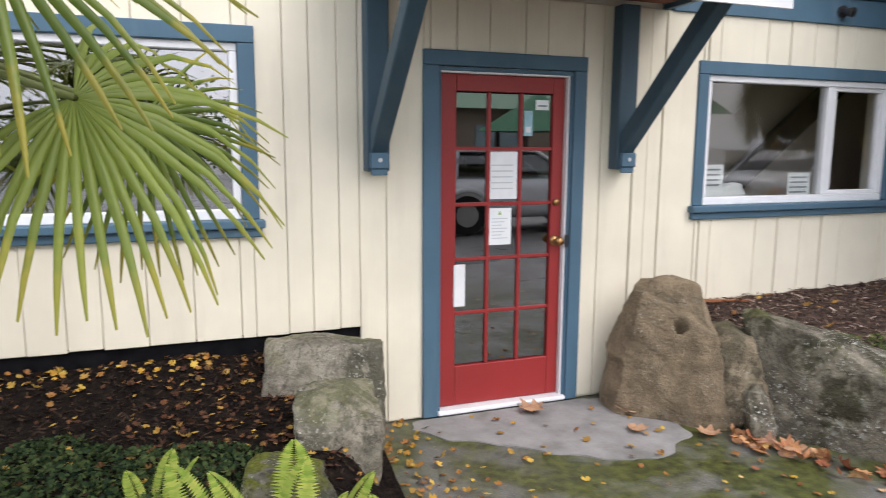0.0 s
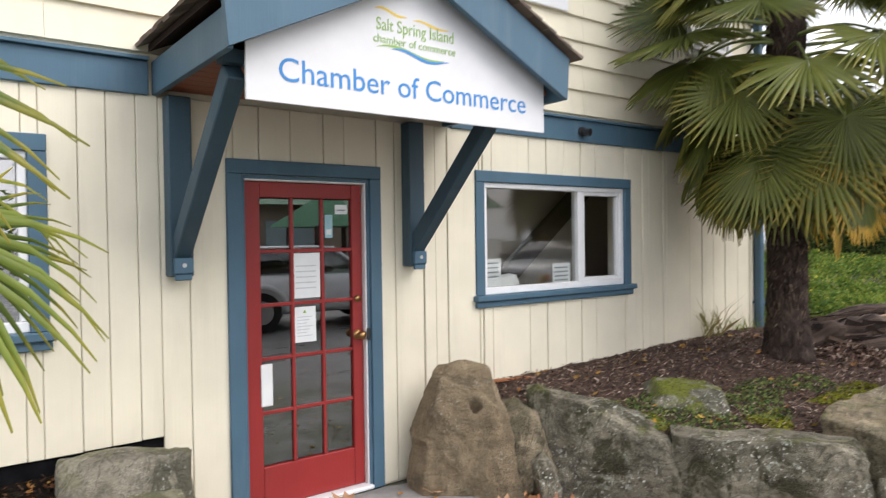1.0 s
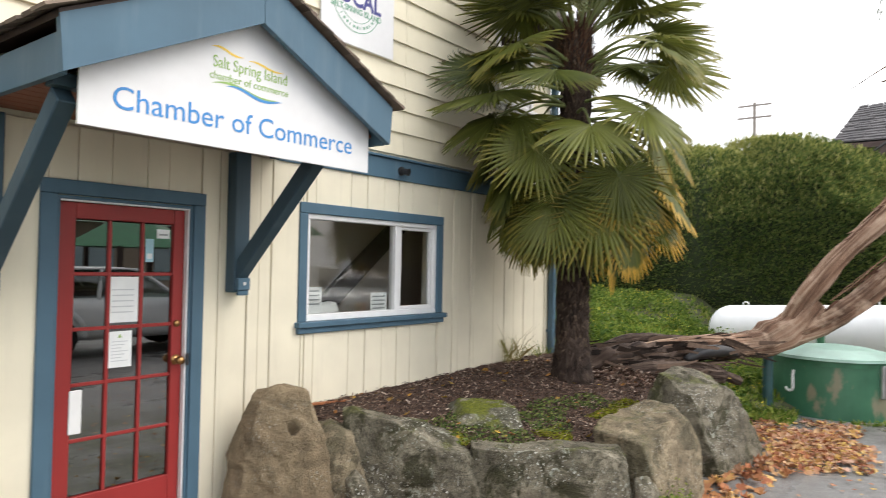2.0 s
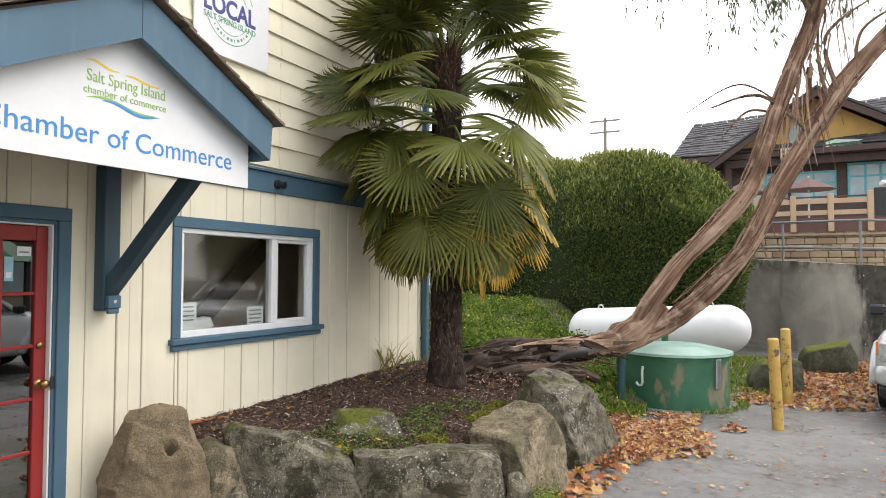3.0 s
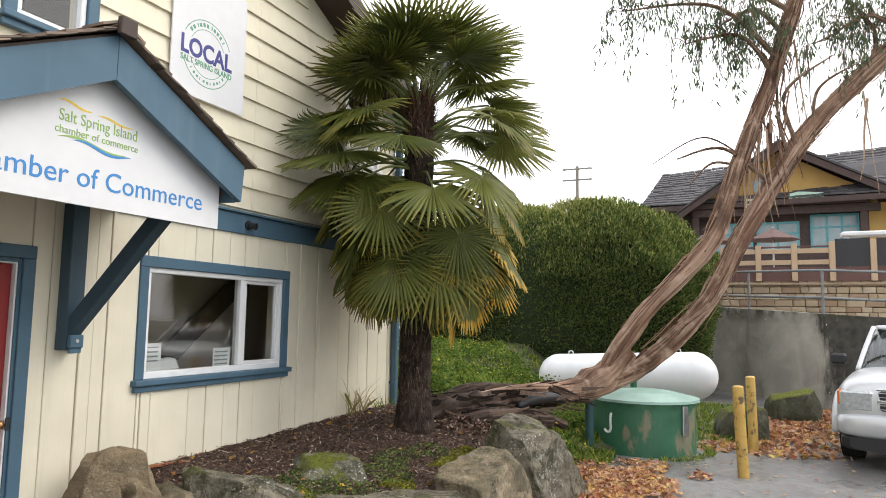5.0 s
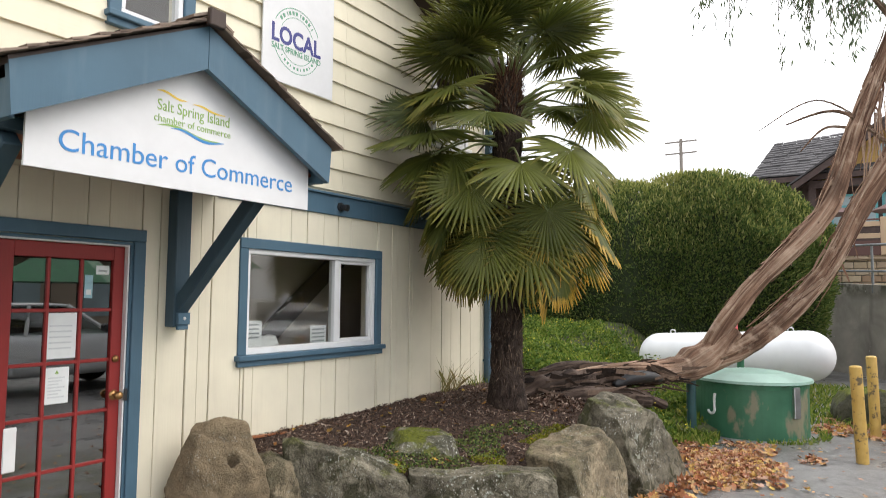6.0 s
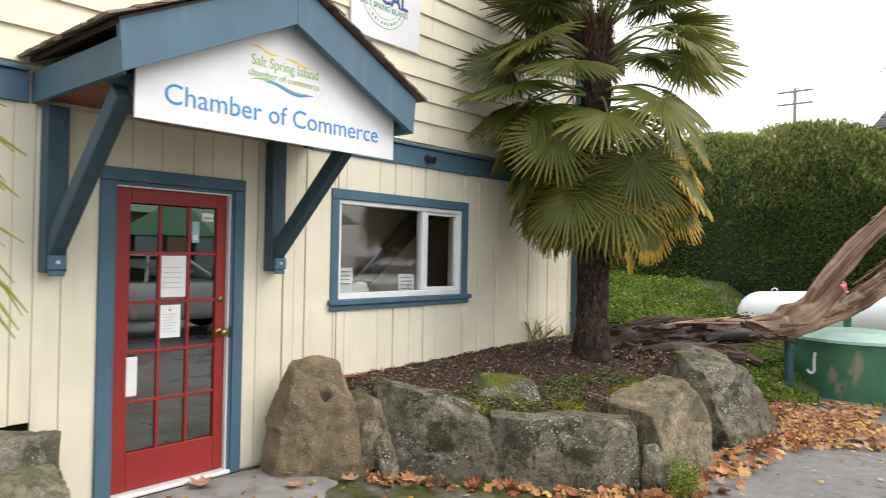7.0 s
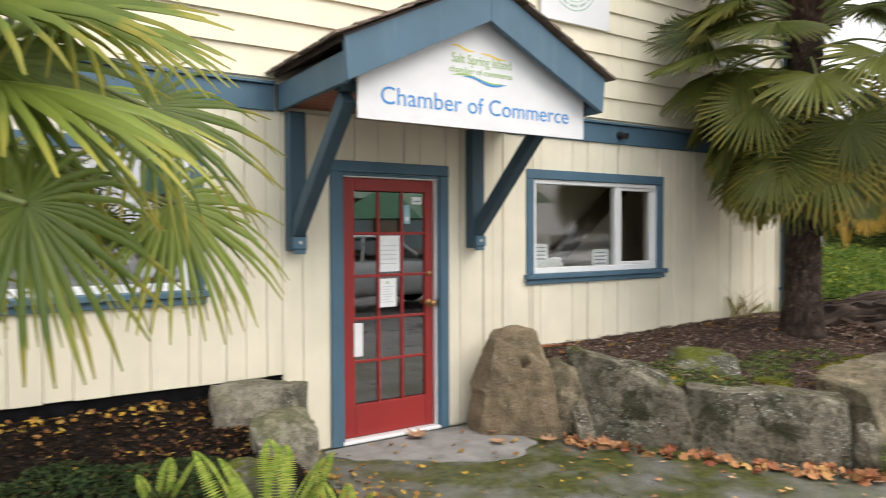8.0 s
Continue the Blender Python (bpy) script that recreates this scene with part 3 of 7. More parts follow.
def bed_z(x, y):
    z = 0.565 + 0.02 * (x - 2)
    z -= 0.17 * smoothstep(-0.25, -1.7, y)
    z += 0.10 * math.exp(-((x - 4.53) ** 2 + (y + 1.05) ** 2) / 0.5)
    z -= 0.62 * smoothstep(5.0, 6.6, x) * smoothstep(-1.3, -2.5, y)
    z += 0.13 * smoothstep(4.7, 5.2, x) * math.exp(-((y + 1.12 + 0.56 * (x - 5.1)) / 0.32) ** 2)
    z -= 0.42 * smoothstep(0.02, -0.22, y - bed_edge(x)) if x < 5.2 else 0.0
    return z + 0.02 * noise.noise(Vector((x, y, 0)) * 4) + 0.012 * noise.noise(Vector((x, y, 5)) * 13)


def slope_z(x, y):
    z = (0.60 + 0.075 * (min(x, 13.5) - 6)) * smoothstep(-2.8, -0.2 - 0.1 * (min(x, 12) - 6), y)
    z *= 1 - 0.72 * smoothstep(8.6, 10.2, x) * smoothstep(0.8, -0.5, y)
    z += 0.10 * noise.noise(Vector((x, y, 1)) * 1.1) + 0.02 * noise.noise(Vector((x, y, 1)) * 4) - 0.06 * smoothstep(-2.4, -2.9, y)
    return z * smoothstep(5.5, 6.6, x) + (bed_z(x, y) - 0.03) * (1 - smoothstep(5.5, 6.6, x))


bed = sheet("soil_bed", 1.2, 6.3, -2.45, 0.0, 90, 50, bed_z, M_soil, lambda x, y: y > bed_edge(x) - 0.12 and x > 1.40)
tagged(bed, "raised bed of dark bark mulch", "garden bed", kind="structure")
slope = sheet("grass_slope", 5.6, 30, -2.95, 14, 120, 80, slope_z, M_grass_ground, lambda x, y: slope_z(x, y) > -0.006 and not (x < 7.0 and y < -1.9 - 0.3 * (x - 6)))
tagged(slope, "green grassy bank behind the palm", "grass", kind="structure")


def left_z(x, y):
    z = 0.40 + 0.10 * smoothstep(-0.5, 0.0, y) + 0.03 * noise.noise(Vector((x, y, 0)) * 2.5) + 0.012 * noise.noise(Vector((x, y, 5)) * 12)
    z -= 0.22 * smoothstep(-0.5, -1.9, y) + 0.30 * smoothstep(-2.2 + 0.2 * noise.noise(Vector((x, 0, 3))), -2.85, y)
    return z - 0.25 * smoothstep(-0.72, -0.45, x)


left_bed = sheet("left_soil_bed", -7, -0.42, -3.3, 0.06, 90, 50, left_z, M_soil_shaded, lambda x, y: x < -0.45 - 0.12 * (y + 0.4))
tagged(left_bed, "planted bed of dark soil, shade in its colour, with yellow leaves", "garden bed", kind="structure")


# ---- the building ----
wall = thing("wall_front", "cream board siding front wall with slate blue trim", "wall", kind="structure")
END = 5.90


def rake(x):
    return 5.15 - 0.42 * (x - 4.0)


# hall and partition colour lowered so the room behind the door reads unlit
M_room_unlit = plain("unlit_room_paint", (0.09, 0.08, 0.07), 0.8, vary=0.2, scale=2)
# solid wall behind the siding, with openings for door and windows
D0, D1, DT = 0.085, 0.955, 2.06
W0, W1, WB, WT = 1.965, 3.635, 1.240, 2.088
L0, L1, LB, LT = -3.10, -1.0, 1.24, 2.13
U0, U1, UB, UT = 0.79, 1.29, 3.62, 4.75
V0, V1, VB, VT = 4.70, 5.38, 3.55, 4.40
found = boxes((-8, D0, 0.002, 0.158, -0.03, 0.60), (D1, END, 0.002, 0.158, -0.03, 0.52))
part("foundation", found, M_foundation_shaded, wall, "foundation strip below the boards, near-black as in shade")
core = boxes((-8, L0, 0.0, 0.16, 0.6, 2.5), (L0, L1, 0.0, 0.16, 0.6, LB), (L0, L1, 0.0, 0.16, LT, 2.5),
             (L1, -0.37, 0.0, 0.16, 0.6, 2.5), (-0.37, D0, -0.0005, 0.16, -0.03, 2.5), (D0, D1, 0.0, 0.16, DT, 2.5), (D1, W0, -0.0005, 0.16, -0.03, 2.5),
             (W0, W1, 0.0, 0.16, 0.52, WB), (W0, W1, 0.0, 0.16, WT, 2.5), (W1, END, 0.0, 0.16, 0.52, 2.5))
part("wall_core", core, M_cream, wall)
up = bmesh.new()
for x0, x1, z0, z1 in ((-8, U0, 2.5, None), (U0, U1, 2.5, UB), (U0, U1, UT, None), (U1, V0, 2.5, None), (V0, V1, 2.5, VB), (V0, V1, VT, None), (V1, END, 2.5, None)):
    if z1 is None:
        bmx = prism([(x0, z0), (x1, z0), (x1, rake(x1)), (x0, rake(x0))], 0.0, 0.16)
    else:
        bmx = boxes((x0, x1, 0, 0.16, z0, z1))
    tmp = bpy.data.meshes.new("tmp")
    bmx.to_mesh(tmp)
    bmx.free()
    up.from_mesh(tmp)
    bpy.data.meshes.remove(tmp)
part("upper_wall_core", up, M_cream_lap, wall)

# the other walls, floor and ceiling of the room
# room_back_panel stands close behind window_1 to catch more of its light
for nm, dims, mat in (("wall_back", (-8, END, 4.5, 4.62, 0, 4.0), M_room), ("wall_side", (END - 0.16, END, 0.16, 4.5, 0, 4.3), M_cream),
                      ("wall_far_side", (-8.0, -7.84, 0.16, 4.5, 0, 6), M_room), ("room_back_panel", (1.31, 5.7, 0.85, 0.90, 0.06, 2.48), M_room), ("room_partition", (1.2, 1.3, 0.16, 4.5, 0.06, 2.48), M_room_unlit), ("hall_wall", (-7.8, 1.19, 2.6, 2.7, 0.06, 2.48), M_room_unlit)):
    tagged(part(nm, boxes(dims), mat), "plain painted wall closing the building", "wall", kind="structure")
tagged(part("room_floor", boxes((-7.84, END - 0.16, 0.16, 4.5, -0.02, 0.05)), M_room_floor), "dark carpeted floor indoors", "floor", kind="structure")
tagged(part("ceiling", boxes((-7.84, END - 0.16, 0.16, 4.5, 2.5, 2.6)), M_room), "plain grey ceiling indoors", "ceiling", kind="structure")


def split(z0, z1, x0, x1, holes):
    """The spans of a vertical board between z0 and z1 that no hole cuts away."""
    spans = [(z0, z1)]
    for hx0, hx1, hz0, hz1 in holes:
        if x1 > hx0 + 0.005 and x0 < hx1 - 0.005:
            spans = [s for a, b in spans for s in ((a, min(b, hz0)), (max(a, hz1), b)) if s[1] - s[0] > 0.03]
    return spans


HOLES = [(0.04, 1.0, -1, 2.1), (1.92, 3.68, 1.19, 2.12), (L0 - 0.05, L1 + 0.05, 1.2, 2.17)]
EDGES = [-0.0, -0.22, -0.376, -0.49, -0.64, -0.775, -1.025, -1.26, -1.487, -1.70, -1.863, -2.044, -2.33, -2.5, -2.8, -2.95, -3.25, -3.4, -3.7, -3.9, -4.2, -4.4, -4.7, -4.9, -5.2, -5.5, -5.8, -6.1, -6.4, -6.7, -7.0, -7.4, -8.0]
RIGHT = [0.0, 0.20, 0.401, 0.63, 0.777, 1.02, 1.165, 1.405, 1.508, 1.62, 1.955, 2.048, 2.445, 2.645, 2.86, 3.06, 3.25, 3.655, 3.90, 4.0, 4.22, 4.28, 4.66, 4.88, 5.085, 5.305, 5.55, 5.79, END]
edges = sorted(set(EDGES + RIGHT))
rng = random.Random(11)
for i, (a, b) in enumerate(zip(edges, edges[1:])):
    low = 0.59 if b <= -0.36 else (0.0 if b < 1.71 else 0.50)
    low += rng.uniform(-0.006, 0.006)
    proud = 0.030 if b - a < 0.11 else 0.021 + 0.004 * (i % 2)
    gap = 0.0036 if a > 1.0 else 0.0016
    cuts = [a, b]
    for h in HOLES:
        cuts += [c for c in h[:2] if a + 0.02 < c < b - 0.02]
    cuts.sort()
    for ca, cb in zip(cuts, cuts[1:]):
        for z0, z1 in split(low, 2.47, ca, cb, HOLES):
            bm = bmesh.new()
            box(bm, ca + gap, cb - gap, -proud, -0.001, z0, z1, bevel=0.004)
            part("board", bm, M_cream, wall)
# lap boards above the band
HU = [(U0 - 0.09, U1 + 0.09, UB - 0.09, UT + 0.09), (V0 - 0.07, V1 + 0.07, VB - 0.07, VT + 0.07)]
z = 2.700
while z < 6.6:
    h = 0.208
    xr = min(END, 4.0 + (5.15 - (z + h)) / 0.42)
    spans = [(-8.0, xr)]
    for hx0, hx1, hz0, hz1 in HU:
        if z + h > hz0 and z < hz1:
            spans = [s for a, b in spans for s in ((a, min(b, hx0)), (max(a, hx1), b)) if s[1] - s[0] > 0.05]
    for a, b in spans:
        cutx = [a] + [c for c in (-5.1, -2.2 + (z * 7.7) % 1.3, 3.1 + (z * 5.3) % 1.1) if a + 0.4 < c < b - 0.4] + [b]
        for ca, cb in zip(cutx, cutx[1:]):
            bm = prism([(-0.030, z), (-0.004, z + h + 0.012), (-0.001, z + h + 0.012), (-0.001, z)], ca, cb - 0.002, "x")
            part("lap_board", bm, M_cream_lap, wall)
    z += h

# blue band between the storeys, with a drip cap
band = thing("trim_band", "slate blue horizontal trim board between storeys", "trim", kind="structure")
part("board", boxes((-8, -0.425, -0.045, -0.002, 2.465, 2.645), bevel=0.004), M_blue, band)
part("board", boxes((1.655, END + 0.02, -0.045, -0.002, 2.465, 2.645), bevel=0.004), M_blue, band)
part("drip_cap", boxes((-8, -0.425, -0.07, -0.002, 2.647, 2.668), (1.655, END + 0.03, -0.07, -0.002, 2.647, 2.668), bevel=0.003), M_blue, band)
corner = thing("corner_trim", "cream corner board at the end of the wall", "trim", kind="structure")
part("board", boxes((END - 0.09, END + 0.02, -0.03, 0.10, 0.45, 2.46), bevel=0.004), M_cream, corner)
ds = thing("downspout", "slate blue metal downspout at the wall corner", "downspout")
bm = bmesh.new()
box(bm, 5.86, 5.94, -0.115, -0.035, 0.50, 4.25, bevel=0.012)
part("pipe", bm, M_blue, ds)
for zz in (0.9, 2.2, 3.7):
    part("strap", boxes((5.845, 5.955, -0.12, -0.03, zz, zz + 0.03)), M_blue, ds)

# rake overhang of the main roof
roof = thing("roof", "dark brown roof edge with soffit over the gable wall", "roof", kind="structure")
bm = prism([(-4, rake(-4)), (6.5, rake(6.5)), (6.5, rake(6.5) + 0.06), (-4, rake(-4) + 0.06)], -0.38, 4.7)
part("soffit", bm, M_brown, roof)
bm = prism([(-4, rake(-4) - 0.05), (6.5, rake(6.5) - 0.05), (6.5, rake(6.5) + 0.16), (-4, rake(-4) + 0.16)], -0.42, -0.385)
part("rake_board", bm, M_brown, roof)


# ---- windows ----
def window(name, x0, x1, z0, z1, mullion, label, sill=True, casing=0.085, trim=M_blue, glass=M_glass):
    w = thing(name, label, "window", kind="structure")
    c = casing
    part("casing_top", boxes((x0 - c, x1 + c, -0.042, -0.002, z1, z1 + c), bevel=0.004), trim, w)
    part("casing_side", boxes((x0 - c, x0, -0.040, -0.002, z0 - 0.01, z1 - 0.001), bevel=0.004), trim, w)
    part("casing_side", boxes((x1, x1 + c, -0.040, -0.002, z0 - 0.01, z1 - 0.001), bevel=0.004), trim, w)
    if sill:
        part("sill", boxes((x0 - c - 0.025, x1 + c + 0.025, -0.085, -0.002, z0 - 0.055, z0 - 0.011), bevel=0.006), trim, w)
        part("apron", boxes((x0 - c - 0.008, x1 + c + 0.008, -0.055, -0.002, z0 - 0.103, z0 - 0.056), bevel=0.005), trim, w)
    f = 0.042
    fr = part("window_frame", boxes((x0, x1, -0.018, 0.07, z1 - f, z1), (x0, x1, -0.018, 0.07, z0 - 0.011, z0 + f), (x0, x0 + f, -0.017, 0.07, z0 + f, z1 - f), (x1 - f, x1, -0.017, 0.07, z0 + f, z1 - f), bevel=0.005), M_white, w, "white vinyl frame")
    panes = [(x0 + f, x1 - f)]
    if mullion:
        part("mullion", boxes((mullion - 0.035, mullion + 0.035, -0.012, 0.065, z0 + f, z1 - f), bevel=0.005), M_white, w)
        panes = [(x0 + f, mullion - 0.035), (mullion + 0.035, x1 - f)]
        s = 0.03
        a, b = panes[1]
        part("sash", boxes((a, b, 0.0, 0.05, z1 - f - s, z1 - f), (a, b, 0.0, 0.05, z0 + f, z0 + f + s), (a, a + s, 0.001, 0.05, z0 + f + s, z1 - f - s), (b - s, b, 0.001, 0.05, z0 + f + s, z1 - f - s), bevel=0.004), M_white, w)
        panes[1] = (a + s, b - s)
    for k, (a, b) in enumerate(panes):
        y = 0.025 if k == 0 else 0.03
        g = part("pane", boxes((a - 0.004, b + 0.004, y, y + 0.004, z0 + f - 0.004, z1 - f + 0.004)), glass, w)
        g.visible_shadow = False
    return w


window("window_1", W0, W1, WB, WT, 3.07, "sliding window with white frame and slate blue casing")
window("window_2", L0, L1, LB, LT, None, "wide window with white frame and slate blue casing behind the palm", glass=M_glass_wide)
window("window_3", U0, U1, UB, UT, None, "upstairs window with white frame and blue casing", casing=0.09)
window("window_4", V0, V1, VB, VT, None, "upstairs window behind the palm crown", casing=0.06, trim=M_white)

# ---- the door ----
door = thing("door_1", "barn red wooden door with fifteen small panes, closed", "door", kind="structure")
part("casing_side", boxes((-0.008, D0, -0.048, -0.002, 0.0, DT + 0.005), bevel=0.004), M_blue, door)
part("casing_side", boxes((D1, 1.041, -0.048, -0.002, 0.0, DT + 0.005), bevel=0.004), M_blue, door)
part("casing_top", boxes((-0.008, 1.041, -0.050, -0.002, DT + 0.006, DT + 0.09), bevel=0.004), M_blue, door)
part("jamb", boxes((D0, D0 + 0.018, -0.03, 0.14, 0.02, DT - 0.02), (D1 - 0.018, D1, -0.03, 0.14, 0.02, DT - 0.02), (D0, D1, -0.03, 0.14, DT - 0.019, DT)), M_blue, door)
part("weather_strip", boxes((D1 - 0.03, D1 - 0.019, -0.02, 0.03, 0.02, DT - 0.02), (D0 + 0.02, D1 - 0.03, -0.02, 0.03, DT - 0.03, DT - 0.02)), M_white, door, "white weather strip")
part("threshold", boxes((D0, D1, -0.055, 0.12, 0.0, 0.03), bevel=0.008), M_white, door, "pale metal threshold")
X0, X1, Z0, Z1 = D0 + 0.022, D1 - 0.032, 0.034, DT - 0.032
GX0, GX1, GZ0, GZ1 = 0.213, 0.846, 0.282, 1.932
part("stile", boxes((X0, GX0, 0.015, 0.058, Z0, Z1), bevel=0.004), M_red, door)
part("stile", boxes((GX1, X1, 0.015, 0.058, Z0, Z1), bevel=0.004), M_red, door)
part("rail", boxes((GX0, GX1, 0.016, 0.057, Z0, GZ0), bevel=0.004), M_red, door)
part("rail", boxes((GX0, GX1, 0.016, 0.057, GZ1, Z1), bevel=0.004), M_red, door)
cw, ch, mb = (GX1 - GX0) / 3, (GZ1 - GZ0) / 5, 0.011
for i in (1, 2):
    part("muntin", boxes((GX0 + i * cw - mb, GX0 + i * cw + mb, 0.020, 0.052, GZ0, GZ1), bevel=0.004), M_red, door)
for j in range(1, 5):
    part("muntin", boxes((GX0, GX1, 0.0215, 0.051, GZ0 + j * ch - mb, GZ0 + j * ch + mb), bevel=0.004), M_red, door)
rng = random.Random(3)
for i in range(3):
    for j in range(5):
        a, b, c, d = GX0 + i * cw + mb, GX0 + (i + 1) * cw - mb, GZ0 + j * ch + mb, GZ0 + (j + 1) * ch - mb
        bm = boxes((a - 0.003, b + 0.003, 0.036, 0.039, c - 0.003, d + 0.003))
        g = part("pane", bm, M_glass_door, door)
        g.visible_shadow = False
bm = bmesh.new()
cyl(bm, (0.880, 0.016, 1.035), (0.880, 0.008, 1.035), 0.034, seg=20)
cyl(bm, (0.880, 0.01, 1.035), (0.880, -0.03, 1.035), 0.012)
ball(bm, (0.880, -0.045, 1.035), 0.029, 1, 0.85, 1)
part("door_knob", bm, M_brass, door, "round worn brass knob", smooth=True)
bm = bmesh.new()
cyl(bm, (0.880, 0.016, 1.275), (0.880, 0.000, 1.275), 0.024, 0.021, seg=20)
part("deadbolt", bm, M_brass, door, "small brass deadbolt", smooth=True)
part("strike_plate", boxes((D1 - 0.03, D1 - 0.004, -0.034, -0.028, 0.995, 1.075), bevel=0.002), M_black, door)
# papers behind the glass, and a white hanger
paper = thing("paper_notice", "white printed notice taped behind the door glass", "notice", "notices on the door")
part("sheet", boxes((0.420, 0.620, 0.033, 0.0350, 1.300, 1.585)), M_paper, paper)
for k in range(5):
    part("print_bar", boxes((0.45, 0.59, 0.0315, 0.0330, 1.50 - k * 0.035, 1.508 - k * 0.035)), M_faint_ink, paper)
paper2 = thing("paper_notice", "white printed notice with small emblem taped to the door glass", "notice", "notices on the door")
part("sheet", boxes((0.430, 0.585, 0.033, 0.0350, 1.02, 1.245)), M_paper, paper2)
part("emblem", prism([(0.495, 1.205), (0.520, 1.205), (0.5075, 1.228)], 0.0315, 0.0328), M_green_ink, paper2)
for k in range(7):
    part("print_bar", boxes((0.455, 0.56 - 0.02 * (k % 3), 0.0315, 0.0328, 1.178 - k * 0.02, 1.184 - k * 0.02)), M_faint_ink, paper2)
st = thing("window_sticker", "small pale sticker on the door glass", "sticker", "stickers on the door")
part("sheet", boxes((0.735, 0.825, 0.033, 0.035, 1.835, 1.895)), M_paper, st)
part("print_bar", boxes((0.75, 0.81, 0.0315, 0.0328, 1.855, 1.865)), M_ink, st)
st2 = thing("window_sticker", "pale blue sticker with grey marks on the door glass", "sticker", "stickers on the door")
part("sheet", boxes((0.660, 0.715, 0.033, 0.035, 1.68, 1.83)), plain("pale_blue_sticker", (0.35, 0.58, 0.66), 0.5, bump=0), st2)
part("print_bar", boxes((0.67, 0.705, 0.0315, 0.0328, 1.70, 1.735)), M_paper, st2)
hang = tagged(part("door_hanger", boxes((0.200, 0.275, 0.004, 0.0145, 0.655, 0.915), bevel=0.0052), M_white), "white plastic plate hung on the red door", "plate")

# papers in the window, sill clutter, and a sloping beam indoors
for x0, x1, z0, z1, lab in ((2.03, 2.19, 1.285, 1.50, "small printed notice standing in the window"), (2.77, 2.98, 1.275, 1.44, "white card with a red heading in the window")):
    p = thing("window_notice", lab, "notice", "notices in the window")
    part("sheet", boxes((x0, x1, 0.036, 0.038, z0, z1)), M_paper, p)
    for k in range(4):
        part("print_bar", boxes((x0 + 0.02, x1 - 0.03, 0.0335, 0.035, z1 - 0.04 - k * 0.035, z1 - 0.028 - k * 0.035)), M_ink, p)
beam = thing("stair_stringer", "dark wooden stair stringer rising across the room", "stairs")
bm = bmesh.new()
box(bm, -1.3, 1.7, -0.03, 0.03, -0.10, 0.10, bevel=0.008, m=pose(3.10, 0.70, 1.50, 0, -38, 0))
part("stringer", bm, M_brown, beam)
ledge = tagged(part("window_ledge", boxes((W0, W1, 0.165, 0.40, 1.19, 1.235), bevel=0.004), M_room), "painted ledge inside the window", "ledge", kind="structure")
bag = rock("paper_bag", [(2.25, 0.19, 1.236), (2.62, 0.19, 1.236), (2.62, 0.36, 1.236), (2.25, 0.36, 1.236), (2.30, 0.21, 1.34), (2.55, 0.21, 1.37), (2.55, 0.33, 1.37), (2.30, 0.33, 1.34)], M_paper, "crumpled white paper bag on the window ledge", 0.3, 0.07, 8, 9, "")
bag["category"] = "bag"

# ---- porch roof over the door ----
M_soffit = painted_wood("red_cedar_soffit", (0.24, 0.075, 0.04), dirt=(0.10, 0.035, 0.02))
porch = thing("porch_roof", "small gabled porch roof with slate blue boards and cedar shakes", "porch roof")
RX, FY = 0.615, -1.185
slope_k = 0.493
for side, nm in ((-1, "barge_board"), (1, "barge_board")):
    xe = RX + side * 1.015
    part(nm, prism([(RX + side * 0.002, 2.972), (xe, 2.474), (xe + side * 0.02, 2.715), (RX + side * 0.002, 3.218)], FY, FY + 0.04), M_blue, porch)
    # eave board from the gable back to the wall
    part("eave_board", boxes((min(xe, xe - side * 0.035), max(xe, xe - side * 0.035), FY + 0.042, -0.003, 2.472, 2.655), bevel=0.003), M_blue, porch)
    # cedar soffit under the slope
    part("soffit", prism([(RX, 3.022), (xe - side * 0.04, 2.520), (xe - side * 0.04, 2.540), (RX, 3.042)], -1.052, -0.03), M_soffit, porch)
    # roof deck
    part("deck", prism([(RX, 3.20), (xe + side * 0.02, 2.70), (xe + side * 0.02, 2.735), (RX, 3.235)], FY + 0.012, -0.031), M_brown, porch)
    # shakes, course by course
    rng = random.Random(20 + side)
    verts, faces = [], []
    courses, L = 10, math.hypot(1.06, 0.52)
    ux, uz = side * 1.06 / L, -0.52 / L
    nx_, nz_ = side * 0.52 / L, 1.06 / L
    for c in range(courses):
        s_top = -0.06 + c * (L + 0.03) / courses
        y = FY - 0.045
        while y < -0.02:
            w = rng.uniform(0.07, 0.16)
            y1 = min(y + w, -0.012)
            e = s_top + 0.185 + rng.uniform(-0.014, 0.016)
            t = rng.uniform(0.012, 0.022)
            lift0, lift1 = 0.020, 0.034 + rng.uniform(-0.003, 0.006)
            b = len(verts)
            for s, l0, l1 in ((max(0.0, s_top), lift0 - 0.006, lift0), (e, lift1 - t, lift1)):
                for yy in (y + 0.002, y1 - 0.002):
                    for l in (l0, l1):
                        verts.append((RX + ux * s + nx_ * l, yy, 3.235 + uz * s + nz_ * l))
            faces += [(b, b + 1, b + 3, b + 2), (b + 4, b + 6, b + 7, b + 5), (b, b + 4, b + 5, b + 1), (b + 2, b + 3, b + 7, b + 6), (b + 1, b + 5, b + 7, b + 3), (b, b + 2, b + 6, b + 4)]
            y = y1
    sh = mesh_from("shingles", verts, faces, M_shake, porch, "weathered brown cedar shakes")
    sh["kind"] = "stuff"
bm = bmesh.new()
rng = random.Random(8)
y = FY - 0.04
